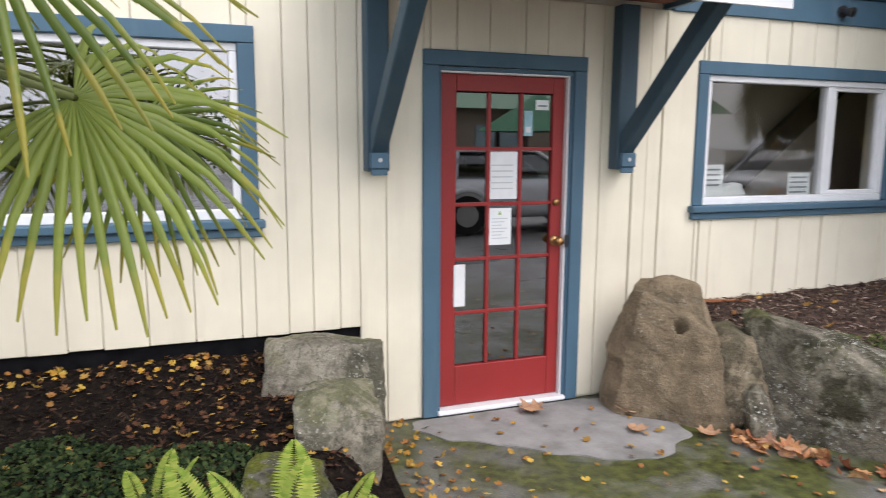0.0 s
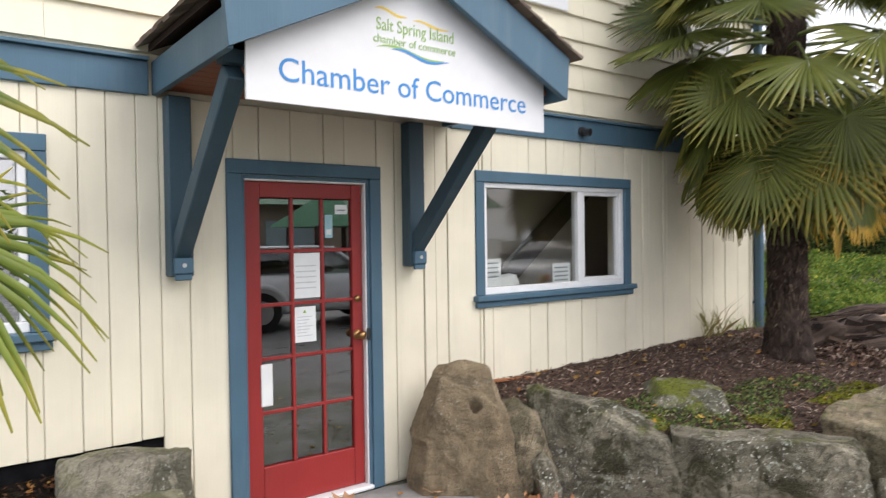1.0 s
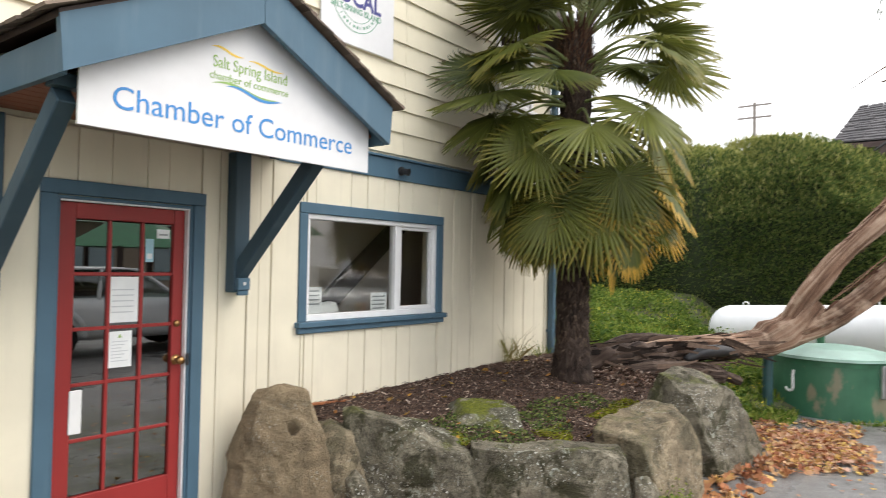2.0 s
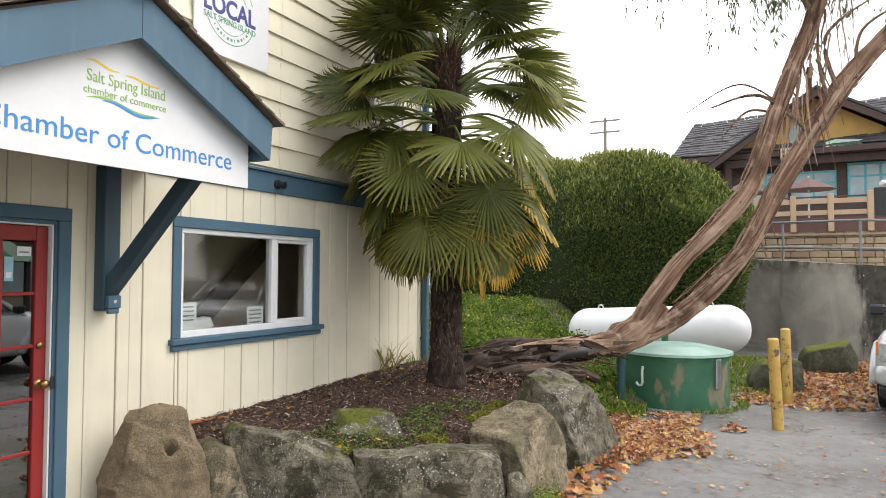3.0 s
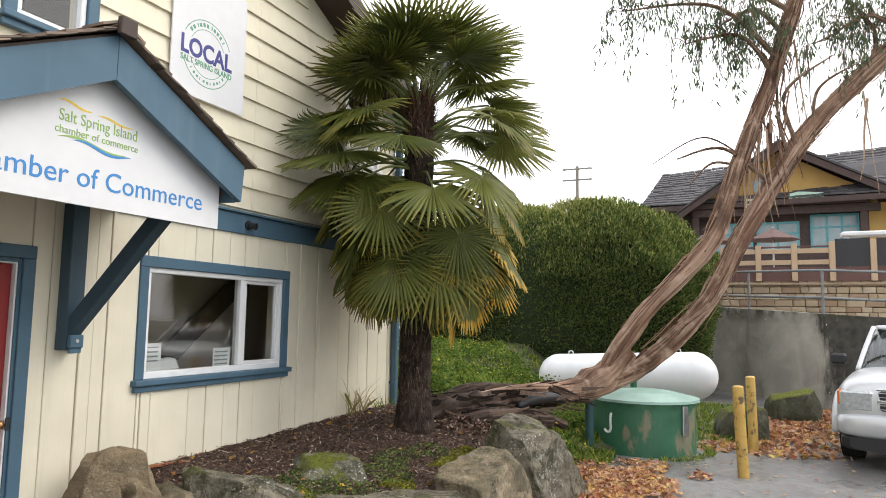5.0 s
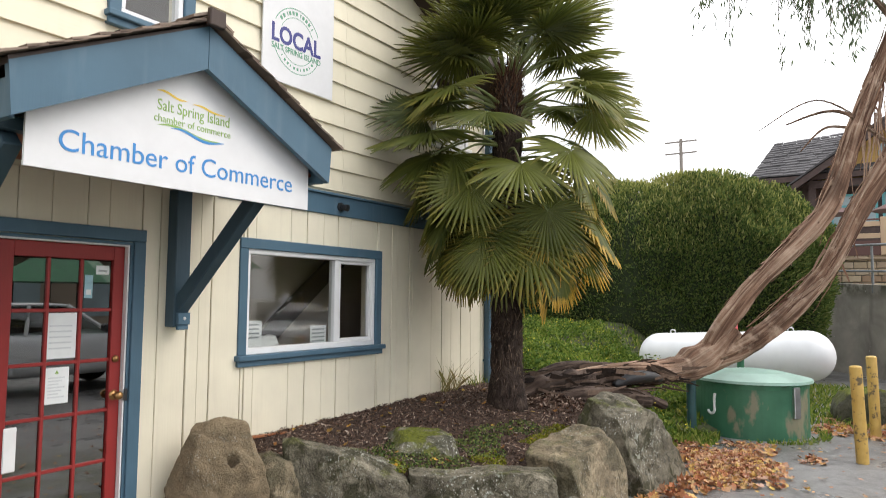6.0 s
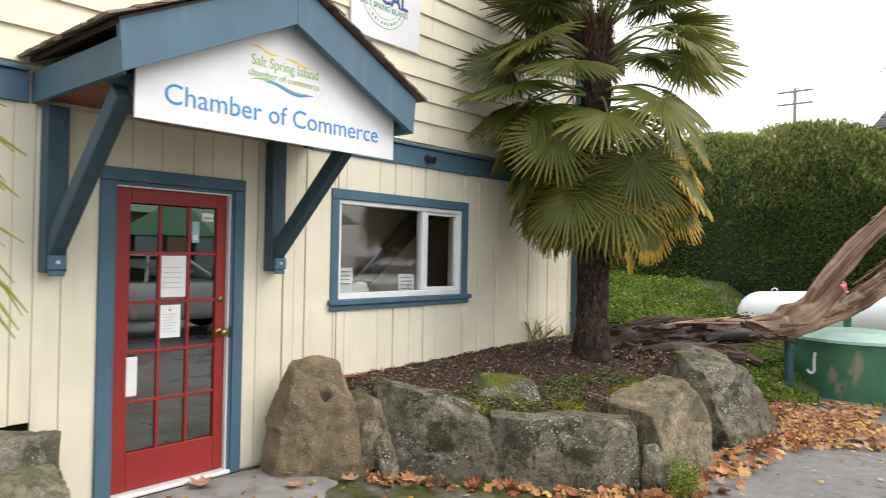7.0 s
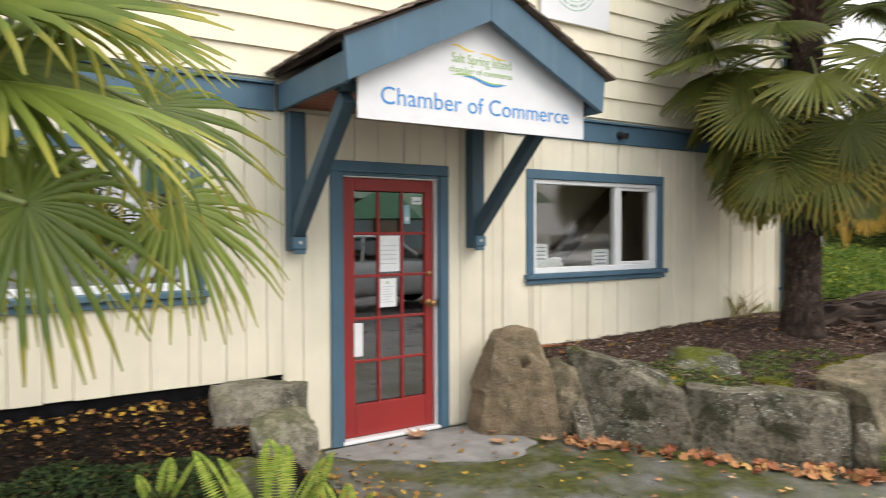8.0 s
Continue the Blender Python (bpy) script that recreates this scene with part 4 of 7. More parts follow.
while y < -0.03:
    w = rng.uniform(0.14, 0.22)
    for side in (-1, 1):
        box(bm, 0, side * 0.15, 0, min(w, -0.02 - y) - 0.003, 0, 0.014, m=pose(RX, y, 3.278 + rng.uniform(0, 0.008), 0, side * 26, 0))
    y += w
part("ridge_cap", bm, M_shake, porch, "cedar ridge cap")
part("ridge_end", boxes((RX - 0.055, RX + 0.055, FY - 0.075, FY - 0.042, 3.20, 3.30), bevel=0.006), M_brown, porch, "dark ridge end block")
for k in range(8):
    ya = FY + 0.29 + k * (-0.035 - FY - 0.29) / 8
    part("ceiling_plank", boxes((RX - 0.975, RX + 0.975, ya + 0.002, ya + (-0.035 - FY - 0.29) / 8 - 0.002, 2.500, 2.516), bevel=0.002), M_soffit, porch, "red cedar plank")
part("collar_beam", boxes((RX - 0.97, RX + 0.97, FY + 0.20, FY + 0.28, 2.46, 2.52)), M_blue_shaded, porch)

# the sign panel between the gable boards
sign = thing("porch_sign", "white gable sign with blue lettering and wave emblem", "sign")
SY = -1.075
sx0, sx1, sz = -0.287, 1.543, 2.286
part("panel", prism([(sx0, sz), (sx1, sz), (sx1, 2.600), (RX, 3.055), (sx0, 2.600)], SY, SY + 0.016), M_sign, sign)
words("main_lettering", "Chamber of Commerce", 0.154, 0.628, 2.438, SY - 0.0015, M_letter, sign, "blue lettering", width=1.525)
words("place_lettering", "Salt Spring Island", 0.088, 0.622, 2.724, SY - 0.0015, M_green_ink, sign, "green lettering", width=0.483)
words("small_lettering", "chamber of commerce", 0.058, 0.618, 2.660, SY - 0.0015, M_green_ink, sign, width=0.512)


def wave(name, x0, x1, z, amp, mat, thick, phase, ytop):
    n = 24
    top, bot = [], []
    for i in range(n + 1):
        u = i / n
        zz = z + amp * math.sin(phase + u * math.pi * 1.9) - 0.012 * u
        th = thick * math.sin(math.pi * u) ** 0.7 + 0.001
        top.append((x0 + (x1 - x0) * u, zz + th))
        bot.append((x0 + (x1 - x0) * u, zz))
    part(name, prism(bot + top[::-1], SY - ytop, SY - 0.0004), mat, sign)


wave("wave_mark", 0.37, 0.57, 2.800, 0.010, M_yellow_ink, 0.013, 0.4, 0.0016)
wave("wave_mark", 0.60, 0.835, 2.775, 0.008, M_yellow_ink, 0.012, 0.6, 0.0018)
wave("wave_mark", 0.38, 0.80, 2.612, 0.016, M_green_ink, 0.016, 0.3, 0.0016)
wave("wave_mark", 0.465, 0.83, 2.600, 0.018, M_letter, 0.016, 0.9, 0.0022)

# brackets
for k, xb in enumerate((-0.352, 1.222)):
    br = thing("porch_bracket", "slate painted timber bracket with diagonal brace, darkened for porch shade", "bracket", "porch brackets")
    part("post", boxes((xb, xb + 0.125, -0.125, -0.022, 1.478, 2.462), bevel=0.006), M_blue_shaded, br)
    d0, d1 = Vector((xb + 0.0625, -0.085, 1.60)), Vector((xb + 0.0625, -0.945, 2.43))
    bm = bmesh.new()
    mid, run = (d0 + d1) / 2, d1 - d0
    ang = math.degrees(math.atan2(run.z, -run.y))
    box(bm, -0.0445, 0.0445, -run.length / 2, run.length / 2, -0.052, 0.052, bevel=0.006, m=pose(*mid, -ang, 0, 0))
    part("brace", bm, M_blue_shaded, br)
    part("foot_block", boxes((xb + 0.012, xb + 0.113, -0.160, -0.126, 1.495, 1.58), (xb + 0.018, xb + 0.107, -0.150, -0.126, 1.458, 1.493), bevel=0.005), M_blue, br)
    bm = bmesh.new()
    for zz in (1.54,):
        cyl(bm, (xb + 0.0625, -0.165, zz), (xb + 0.0625, -0.158, zz), 0.012, seg=10)
    part("bolt", bm, M_steel, br)

# band spotlight
sp = thing("wall_spotlight", "small black spotlight on the blue band", "spotlight")
bm = bmesh.new()
cyl(bm, (3.05, -0.046, 2.55), (3.05, -0.062, 2.55), 0.042)
part("base", bm, M_black, sp)
bm = bmesh.new()
cyl(bm, (3.05, -0.06, 2.55), (3.065, -0.13, 2.535), 0.022, 0.034)
part("lamp_head", bm, M_black, sp)

# printed board upstairs
loc = thing("shop_local_sign", "white board with indigo word and green round stamp", "sign")
part("panel", boxes((2.035, 2.905, -0.050, -0.036, 3.535, 4.62), bevel=0.002), M_sign, loc)
words("big_lettering", "LOCAL", 0.215, 2.433, 3.955, -0.0515, M_navy_ink, loc, "indigo lettering", width=0.60, bold=0.006)
words("stamp_lettering", "SALT SPRING ISLAND", 0.072, 2.433, 3.838, -0.0515, M_stamp_ink, loc, "green lettering", width=0.60, bold=0.001)


def ring(r0, r1, a0, a1, cx, cz, y0, y1, n=40):
    out = [(cx + r1 * math.cos(a0 + (a1 - a0) * i / n), cz + r1 * math.sin(a0 + (a1 - a0) * i / n)) for i in range(n + 1)]
    inn = [(cx + r0 * math.cos(a0 + (a1 - a0) * i / n), cz + r0 * math.sin(a0 + (a1 - a0) * i / n)) for i in range(n + 1)]
    return prism(out + inn[::-1], y0, y1)


for r0, r1 in ((0.285, 0.292), (0.205, 0.210)):
    part("stamp_ring", ring(r0, r1, radians(25), radians(155), 2.433, 3.945, -0.0515, -0.0502), M_stamp_ink, loc)
    part("stamp_ring", ring(r0, r1, radians(205), radians(335), 2.433, 3.945, -0.0515, -0.0502), M_stamp_ink, loc)
for k in range(11):
    a = radians(42 + k * 9.6)
    bm = ring(0.232, 0.265, a, a + radians(6 if k % 4 else 2.5), 2.433, 3.945, -0.0515, -0.0502, 3)
    part("print_bar", bm, M_stamp_ink, loc)
    bm = ring(0.235, 0.258, a + math.pi, a + math.pi + radians(5 if k % 3 else 2), 2.433, 3.945, -0.0515, -0.0502, 3)
    part("print_bar", bm, M_stamp_ink, loc)

# ---- rocks ----
rock("standing_boulder", [(1.10, -0.34, -0.08), (1.66, -0.88, -0.08), (1.96, -0.55, -0.08), (1.14, -0.04, -0.08),
                          (1.20, -0.36, 0.80), (1.50, -0.64, 0.90), (1.66, -0.34, 0.80), (1.26, -0.10, 0.84)], M_rock_tan,
     "tall tan sandstone boulder leaning on the wall", 0.34, 0.045, 44, 1, chips=7, pit=(1.44, -0.52, 0.57))
rock("boulder", [(1.72, -0.78, -0.08), (2.20, -1.62, -0.08), (2.62, -1.42, -0.08), (2.10, -0.62, -0.08),
                 (1.68, -0.68, 0.76), (2.16, -1.48, 0.40), (2.50, -1.32, 0.41), (1.96, -0.60, 0.68)], M_rock_grey, "grey lichen-spotted retaining boulder", 0.11, 0.045, 40, 2, chips=14, cut=(0.84, 0.97))
rock("boulder", [(2.14, -1.50, -0.08), (2.66, -2.46, -0.08), (3.05, -2.25, -0.08), (2.50, -1.30, -0.08),
                 (2.14, -1.44, 0.46), (2.74, -2.40, 0.47), (3.02, -2.22, 0.46), (2.42, -1.28, 0.45)], M_rock_grey, "long flat-topped grey boulder with pale lichen", 0.07, 0.04, 40, 3, chips=16, cut=(0.82, 0.96))
rock("boulder", [(2.92, -2.62, -0.08), (3.92, -2.66, -0.08), (4.05, -2.10, -0.08), (2.95, -2.0, -0.08),
                 (2.90, -2.40, 0.50), (3.62, -2.52, 0.66), (3.80, -2.05, 0.74), (3.00, -1.98, 0.52)], M_rock_brown, "wedge-shaped tan and grey boulder", 0.08, 0.04, 36, 4, chips=18, cut=(0.82, 0.96))
rock("boulder", [(4.18, -2.62, -0.08), (5.30, -2.78, -0.08), (5.40, -2.15, -0.08), (4.05, -1.95, -0.08),
                 (4.00, -2.32, 0.76), (4.60, -2.58, 0.66), (4.98, -2.10, 0.80), (4.15, -1.92, 0.84)], M_rock_grey, "large leaning grey boulder with lichen", 0.14, 0.045, 36, 5, chips=18, cut=(0.82, 0.96))
rock("small_stone", [(2.72, -2.56, -0.05), (2.92, -2.60, -0.05), (2.95, -2.46, -0.05), (2.76, -2.40, -0.05),
                     (2.70, -2.52, 0.34), (2.84, -2.54, 0.30), (2.88, -2.44, 0.30), (2.73, -2.40, 0.35)], M_rock_grey, "small upright grey stone between boulders", 0.4, 0.05, 9, 6)
rock("small_stone", [(1.62, -0.98, -0.05), (1.80, -1.02, -0.05), (1.84, -0.88, -0.05), (1.70, -0.80, -0.05),
                     (1.62, -0.86, 0.30), (1.72, -0.92, 0.28), (1.76, -0.84, 0.28), (1.66, -0.78, 0.32)], M_rock_grey, "small grey stone wedged beside the boulder", 0.4, 0.05, 9, 7)
rock("small_stone", [(1.52, -0.66, 0.0), (1.80, -0.98, 0.0), (2.06, -0.66, 0.0), (1.72, -0.36, 0.0),
                     (1.52, -0.60, 0.60), (1.72, -0.84, 0.57), (1.92, -0.60, 0.56), (1.68, -0.40, 0.60)], M_rock_brown, "brown stone wedged behind the tall boulder", 0.22, 0.05, 14, 8)
M_rock_slab = stone_mat("moss_capped_stone", (0.12, 0.11, 0.085), (0.24, 0.22, 0.165), 0.8, 1.0, 0.6, 0.44)
rock("mossy_stone", [(2.50, -1.12, 0.34), (3.00, -1.56, 0.34), (3.48, -1.24, 0.34), (2.92, -0.66, 0.34),
                     (2.60, -1.04, 0.565), (3.00, -1.40, 0.55), (3.32, -1.18, 0.60), (2.86, -0.74, 0.625)], M_rock_slab, "flat grey stone with bright green moss on its top", 0.10, 0.035, 24, 10, chips=10)
rock("boulder", [(-1.00, -0.46, 0.18), (-0.36, -0.52, -0.05), (-0.30, -0.10, -0.05), (-0.94, -0.10, 0.2),
                 (-0.98, -0.44, 0.63), (-0.34, -0.46, 0.64), (-0.26, -0.06, 0.60), (-0.92, -0.10, 0.62)], M_rock_pale, "pale blocky boulder beside the doorway wall", 0.13, 0.04, 18, 11, "rocks of the planted bed", chips=4)
rock("boulder", [(-0.84, -1.12, -0.08), (-0.52, -1.12, -0.08), (-0.46, -0.62, -0.08), (-0.80, -0.62, -0.08),
                 (-0.90, -1.00, 0.44), (-0.49, -0.98, 0.46), (-0.46, -0.66, 0.55), (-0.84, -0.66, 0.54)], M_rock_pale, "pale upright stone with a mossy patch", 0.26, 0.05, 16, 12, "rocks of the planted bed", chips=6)
rock("boulder", [(-1.26, -1.50, 0.0), (-0.76, -1.48, -0.08), (-0.70, -1.04, -0.08), (-1.20, -1.06, 0.0),
                 (-1.20, -1.40, 0.40), (-0.80, -1.40, 0.40), (-0.78, -1.08, 0.42), (-1.14, -1.10, 0.43)], M_rock_moss, "low mossy boulder edging the planted bed", 0.36, 0.05, 14, 13, "rocks of the planted bed")


# ---- palms ----
def fan_blade(hub, axis, up_dir, R, material, parent, age=0.0, nseg=34, spread=2.2, droop=0.25, cup=0.15, limit=None, rng=random, joined=0.56, blunt=0.6):
    """A fan of pleated strips, joined near the hub and split towards the tips."""
    axis = Vector(axis).normalized()
    nrm = (Vector(up_dir) - axis * axis.dot(Vector(up_dir))).normalized()
    side = axis.cross(nrm)
    verts, faces, uvs = [], [], []
    radii = (0.02, joined * 0.55, joined, 0.6 * joined + 0.4, 0.25 * joined + 0.75, 1.0)
    half = spread / nseg
    for k in range(nseg):
        th = -spread + (k + 0.5) * 2 * half + rng.uniform(-0.012, 0.012)
        L = R * (1 - 0.22 * (abs(th) / spread) ** 2) * rng.uniform(0.93, 1.04)
        b = len(verts)
        strip_droop = droop * rng.uniform(0.5, 1.6)
        bend = rng.uniform(-0.03, 0.03)
        v_age = min(1.0, max(0.0, age * rng.uniform(0.6, 1.3)))
        for r in radii:
            w = half * min(r, joined) * L * (1.0 if r <= joined else max(0.06, ((1.03 - r) / (1.03 - joined)) ** blunt))
            tha = th + bend * max(0, r - 0.5) * 2
            d = axis * math.cos(tha) + side * math.sin(tha)
            e = side * math.cos(tha) - axis * math.sin(tha)
            c = Vector(hub) + d * (r * L) - nrm * (cup * L * r * r * (abs(th) / spread))
            c.z -= strip_droop * L * r ** 2.4
            c = Vector(hub) + (c - Vector(hub)).normalized() * (r * L)
            fold = nrm * (w * 0.95)
            for o in (-e * w - fold, fold * 0.6, e * w - fold):
                p = c + o
                if limit is not None and p.y > limit:
                    p.y = limit - 0.25 * (p.y - limit) * 0.15
                verts.append(p)
                uvs.append((r, v_age))
        for j in range(5):
            for i in (0, 1):
                q = b + j * 3 + i
                faces.append((q, q + 1, q + 4, q + 3))
    ob = mesh_from("blade", verts, faces, material, parent)
    lay = ob.data.uv_layers.new(name="along")
    for loop in ob.data.loops:
        lay.data[loop.index].uv = uvs[loop.vertex_index]
    for p in ob.data.polygons:
        p.use_smooth = True
    return ob


def palm(name, label, base, height, leaves, material, R, rng, limit=None, trunk_r=0.17, joined=0.56, strips=(32, 36, 40), blunt=0.6):
    t = thing(name, label, "palm tree", "fan palms")
    bx, by, bz = base
    bm = bmesh.new()
    n = 9
    tube(bm, [(bx, by, bz + (height - bz) * i / n, trunk_r * (1.34 if i == 0 else 1.0) * (1 - 0.12 * i / n)) for i in range(n + 1)], 5, 22, 0.14, 9.0)
    part("trunk", bm, M_trunk, t, "shaggy dark fibrous trunk", smooth=True)
    # shaggy fibre and old stalk stubs
    verts, faces = [], []
    for k in range(2600):
        z = bz + 0.02 + (height - bz - 0.02) * rng.random() ** 1.5
        a = rng.uniform(0, 6.283)
        r = trunk_r * rng.uniform(0.93, 1.02)
        l, w = rng.uniform(0.05, 0.17), rng.uniform(0.003, 0.011)
        out = Vector((math.cos(a), math.sin(a), 0))
        tan = Vector((-math.sin(a), math.cos(a), 0))
        p = Vector((bx, by, z)) + out * r
        q = p + out * l * rng.uniform(0.1, 0.55) + Vector((0, 0, l * rng.uniform(-0.9, 0.9))) + tan * rng.uniform(-0.04, 0.04)
        b = len(verts)
        verts += [p - tan * w, p + tan * w, q]
        faces.append((b, b + 1, b + 2))
    f = mesh_from("trunk_fibre", verts, faces, M_fibre, t)
    f["kind"] = "stuff"
    for root, hub, axis, upd, age, rr, droop in leaves:
        root, hub = Vector(root), Vector(hub)
        bm = bmesh.new()
        mid = (root + hub) / 2 + Vector((0, 0, 0.10 * (hub - root).length))
        tube(bm, [(*root, 0.020), (*mid, 0.013), (*hub, 0.010)], 5, 6)
        fr = part("frond", bm, M_petiole, t, smooth=True)
        fan_blade(hub, axis, upd, rr, material, fr, age, droop=droop, limit=limit, rng=rng, nseg=rng.choice(strips), spread=rng.uniform(1.8, 2.5), joined=joined, blunt=blunt)
    return t


rng = random.Random(5)
PX, PY = 4.53, -1.05
fronds = []


def frond(az, elev, zt, pl, R, droop_deg, age, twist):
    """One fan: its stalk leaves the trunk at zt, rises by elev, and the blade hangs lower by droop_deg."""
    out = Vector((math.cos(az), math.sin(az), 0))
    if out.y > 0.25:
        pl *= 1 - 0.22 * out.y
    root = Vector((PX, PY, zt)) + out * 0.11
    hub = root + (out * math.cos(elev) + Vector((0, 0, math.sin(elev)))) * pl
    eb = max(elev - radians(droop_deg), radians(-98))
    axis = out * math.cos(eb) + Vector((0, 0, math.sin(eb)))
    upd = out * -math.sin(eb) + Vector((0, 0, math.cos(eb)))
    side = axis.cross(upd)
    upd = upd * math.cos(twist) + side * math.sin(twist)
    fronds.append((root, hub, axis, upd, min(1.0, age), R, 0.06 + 0.12 * rng.random()))


# crown: steep fans on top, a ring of side fans below the open heart, then the hanging skirt
for i in range(11):
    frond(i * 2.39996, radians(rng.uniform(42, 84)), rng.uniform(3.98, 4.12), rng.uniform(0.45, 0.70), rng.uniform(0.54, 0.63), rng.uniform(18, 48), 0.05, rng.gauss(0, 0.3))
for az, el in ((-0.55, 14), (-0.95, 24), (-1.25, 8), (-1.55, 18), (-0.2, 20), (0.4, 12), (1.1, 15), (1.75, 16), (2.25, 6), (2.5, 16), (2.7, -2), (3.0, 2), (-1.75, -4), (-0.8, -2)):
    frond(az + rng.gauss(0, 0.08), radians(el + rng.uniform(-4, 4)), rng.uniform(3.55, 3.78), rng.uniform(0.66, 0.84), rng.uniform(0.54, 0.62), rng.uniform(16, 42), 0.14, rng.gauss(0, 0.3))
for az, el, tw in ((2.15, 33, -0.3), (2.6, 20, 0.3), (-2.0, 36, 0.2), (2.35, 26, 0.1), (2.75, 31, -0.1), (3.08, 29, 0.2), (-0.85, 27, 0.1), (2.5, 38, 0.2), (2.95, 52, -0.2), (-2.9, 44, 0.1), (-2.4, 60, 0.0), (2.2, 55, 0.3), (-1.0, 48, -0.2), (-0.6, 34, 0.2)):
    frond(az, radians(el), 4.02, rng.uniform(0.52, 0.66), rng.uniform(0.60, 0.66), rng.uniform(8, 26), 0.06, tw)
for i in range(35):
    f = i / 34
    az = i * 2.39996 + 1.0
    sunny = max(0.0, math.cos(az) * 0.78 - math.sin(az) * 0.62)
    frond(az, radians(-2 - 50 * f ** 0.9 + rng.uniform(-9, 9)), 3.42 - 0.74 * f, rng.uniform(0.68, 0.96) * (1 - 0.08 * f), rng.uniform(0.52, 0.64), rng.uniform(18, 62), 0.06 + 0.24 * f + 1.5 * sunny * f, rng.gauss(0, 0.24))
for i in range(10):
    az = i * 0.6283 + 0.2
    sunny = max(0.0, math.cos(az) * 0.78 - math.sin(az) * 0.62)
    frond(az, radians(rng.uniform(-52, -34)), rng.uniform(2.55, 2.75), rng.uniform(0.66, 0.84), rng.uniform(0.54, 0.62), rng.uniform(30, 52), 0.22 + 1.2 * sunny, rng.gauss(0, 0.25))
# long side fans reaching out along the wall
for az, el, zt, pl in ((2.42, 6, 3.50, 0.98), (2.55, -8, 3.46, 0.95), (2.50, -20, 3.40, 0.9), (2.70, 2, 3.30, 0.92)):
    frond(az, radians(el), zt, pl, rng.uniform(0.58, 0.64), rng.uniform(6, 22), 0.04, rng.gauss(0, 0.4))
# old fans hanging close to the wall side
for az, el, zt in ((2.1, -46, 2.85), (2.5, -38, 2.95), (2.8, -50, 2.78), (3.2, -44, 2.90), (-2.7, -52, 2.75), (2.3, -30, 3.15)):
    frond(az, radians(el), zt, rng.uniform(0.74, 0.90), rng.uniform(0.54, 0.62), rng.uniform(24, 44), 0.05, rng.gauss(0, 0.3))
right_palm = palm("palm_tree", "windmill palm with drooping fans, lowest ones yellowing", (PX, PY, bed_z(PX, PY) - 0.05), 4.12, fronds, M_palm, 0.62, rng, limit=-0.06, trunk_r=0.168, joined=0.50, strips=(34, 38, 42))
verts, faces = [], []
for k in range(900):
    z = rng.uniform(3.5, 4.15)
    a = rng.uniform(0, 6.283)
    out, tan = Vector((math.cos(a), math.sin(a), 0)), Vector((-math.sin(a), math.cos(a), 0))
    p = Vector((PX, PY, z)) + out * 0.13
    q = p + out * rng.uniform(0.02, 0.14) + Vector((0, 0, rng.uniform(0.0, 0.22))) + tan * rng.uniform(-0.06, 0.06)
    w = tan * rng.uniform(0.004, 0.012)
    b = len(verts)
    verts += [p - w, p + w, q]
    faces.append((b, b + 1, b + 2))
heart = mesh_from("heart_fibre", verts, faces, M_heart, right_palm)
heart["kind"] = "stuff"

rng = random.Random(9)
NX, NY = -2.85, -2.30
near = []
spec = [((-1.50, -1.88, 1.73), (0.70, -0.15, -0.42), 0.60, 0.45), ((-1.37, -1.48, 1.70), (0.45, -0.05, -0.75), 0.50, 0.25), 
        ((-2.03, -2.86, 1.68), (0.55, -0.10, -0.55), 0.44, 0.45), ((-1.62, -2.10, 2.06), (0.85, -0.10, -0.25), 0.55, 0.34),
        ((-2.08, -2.80, 1.97), (0.95, -0.10, -0.04), 0.55, 0.26), ((-2.10, -2.62, 2.05), (0.90, 0.05, -0.20), 0.58, 0.34), ((-2.13, -2.88, 2.12), (0.90, -0.15, 0.22), 0.55, 0.20),
        ((-1.92, -2.35, 2.27), (0.85, 0.05, 0.10), 0.56, 0.30), ((-1.95, -1.75, 2.15), (0.80, 0.40, 0.25), 0.60, 0.30), ((-2.25, -2.75, 2.25), (0.5, -0.7, 0.30), 0.55, 0.2),
        ((-2.05, -2.10, 1.75), (0.75, 0.25, -0.45), 0.55, 0.3), ((-2.15, -2.55, 2.38), (0.85, 0.10, 0.25), 0.55, 0.25),
        ((-2.6, -1.5, 2.1), (0.2, 0.9, 0.1), 0.55, 0.2), ((-3.5, -2.0, 2.1), (-0.9, 0.2, 0.1), 0.6, 0.2), ((-3.3, -2.9, 1.9), (-0.6, -0.6, -0.2), 0.6, 0.2),
        ((-2.8, -2.3, 2.75), (0.1, 0.1, 1.0), 0.6, 0.1), ((-2.3, -1.7, 1.55), (0.4, 0.5, -0.8), 0.55, 0.2), ((-2.5, -2.0, 2.6), (0.6, 0.3, 0.8), 0.55, 0.1)]
for hub, axis, rr, dr in spec:
    axis = Vector(axis).normalized()
    flat = Vector((axis.x, axis.y, 0)).normalized()
    upd = Vector((0, 0, 1)) * max(0.15, abs(flat.dot(axis))) + flat * max(0, -axis.z) + Vector((-0.05, -0.25, 0))
    if axis.z < -0.2:
        upd = Vector((0.10, -0.78, 0.55))
    near.append(((NX, NY, min(2.2, hub[2] + 0.1)), hub, axis, upd, 0.30, rr, dr))
palm("palm_tree", "small windmill palm by the window, fans coloured pale green as if lit", (NX, NY, left_z(NX, NY) - 0.05), 2.25, near, M_palm_lit, 0.6, rng, limit=-0.12, trunk_r=0.12, joined=0.32, strips=(26, 28, 31), blunt=0.5)

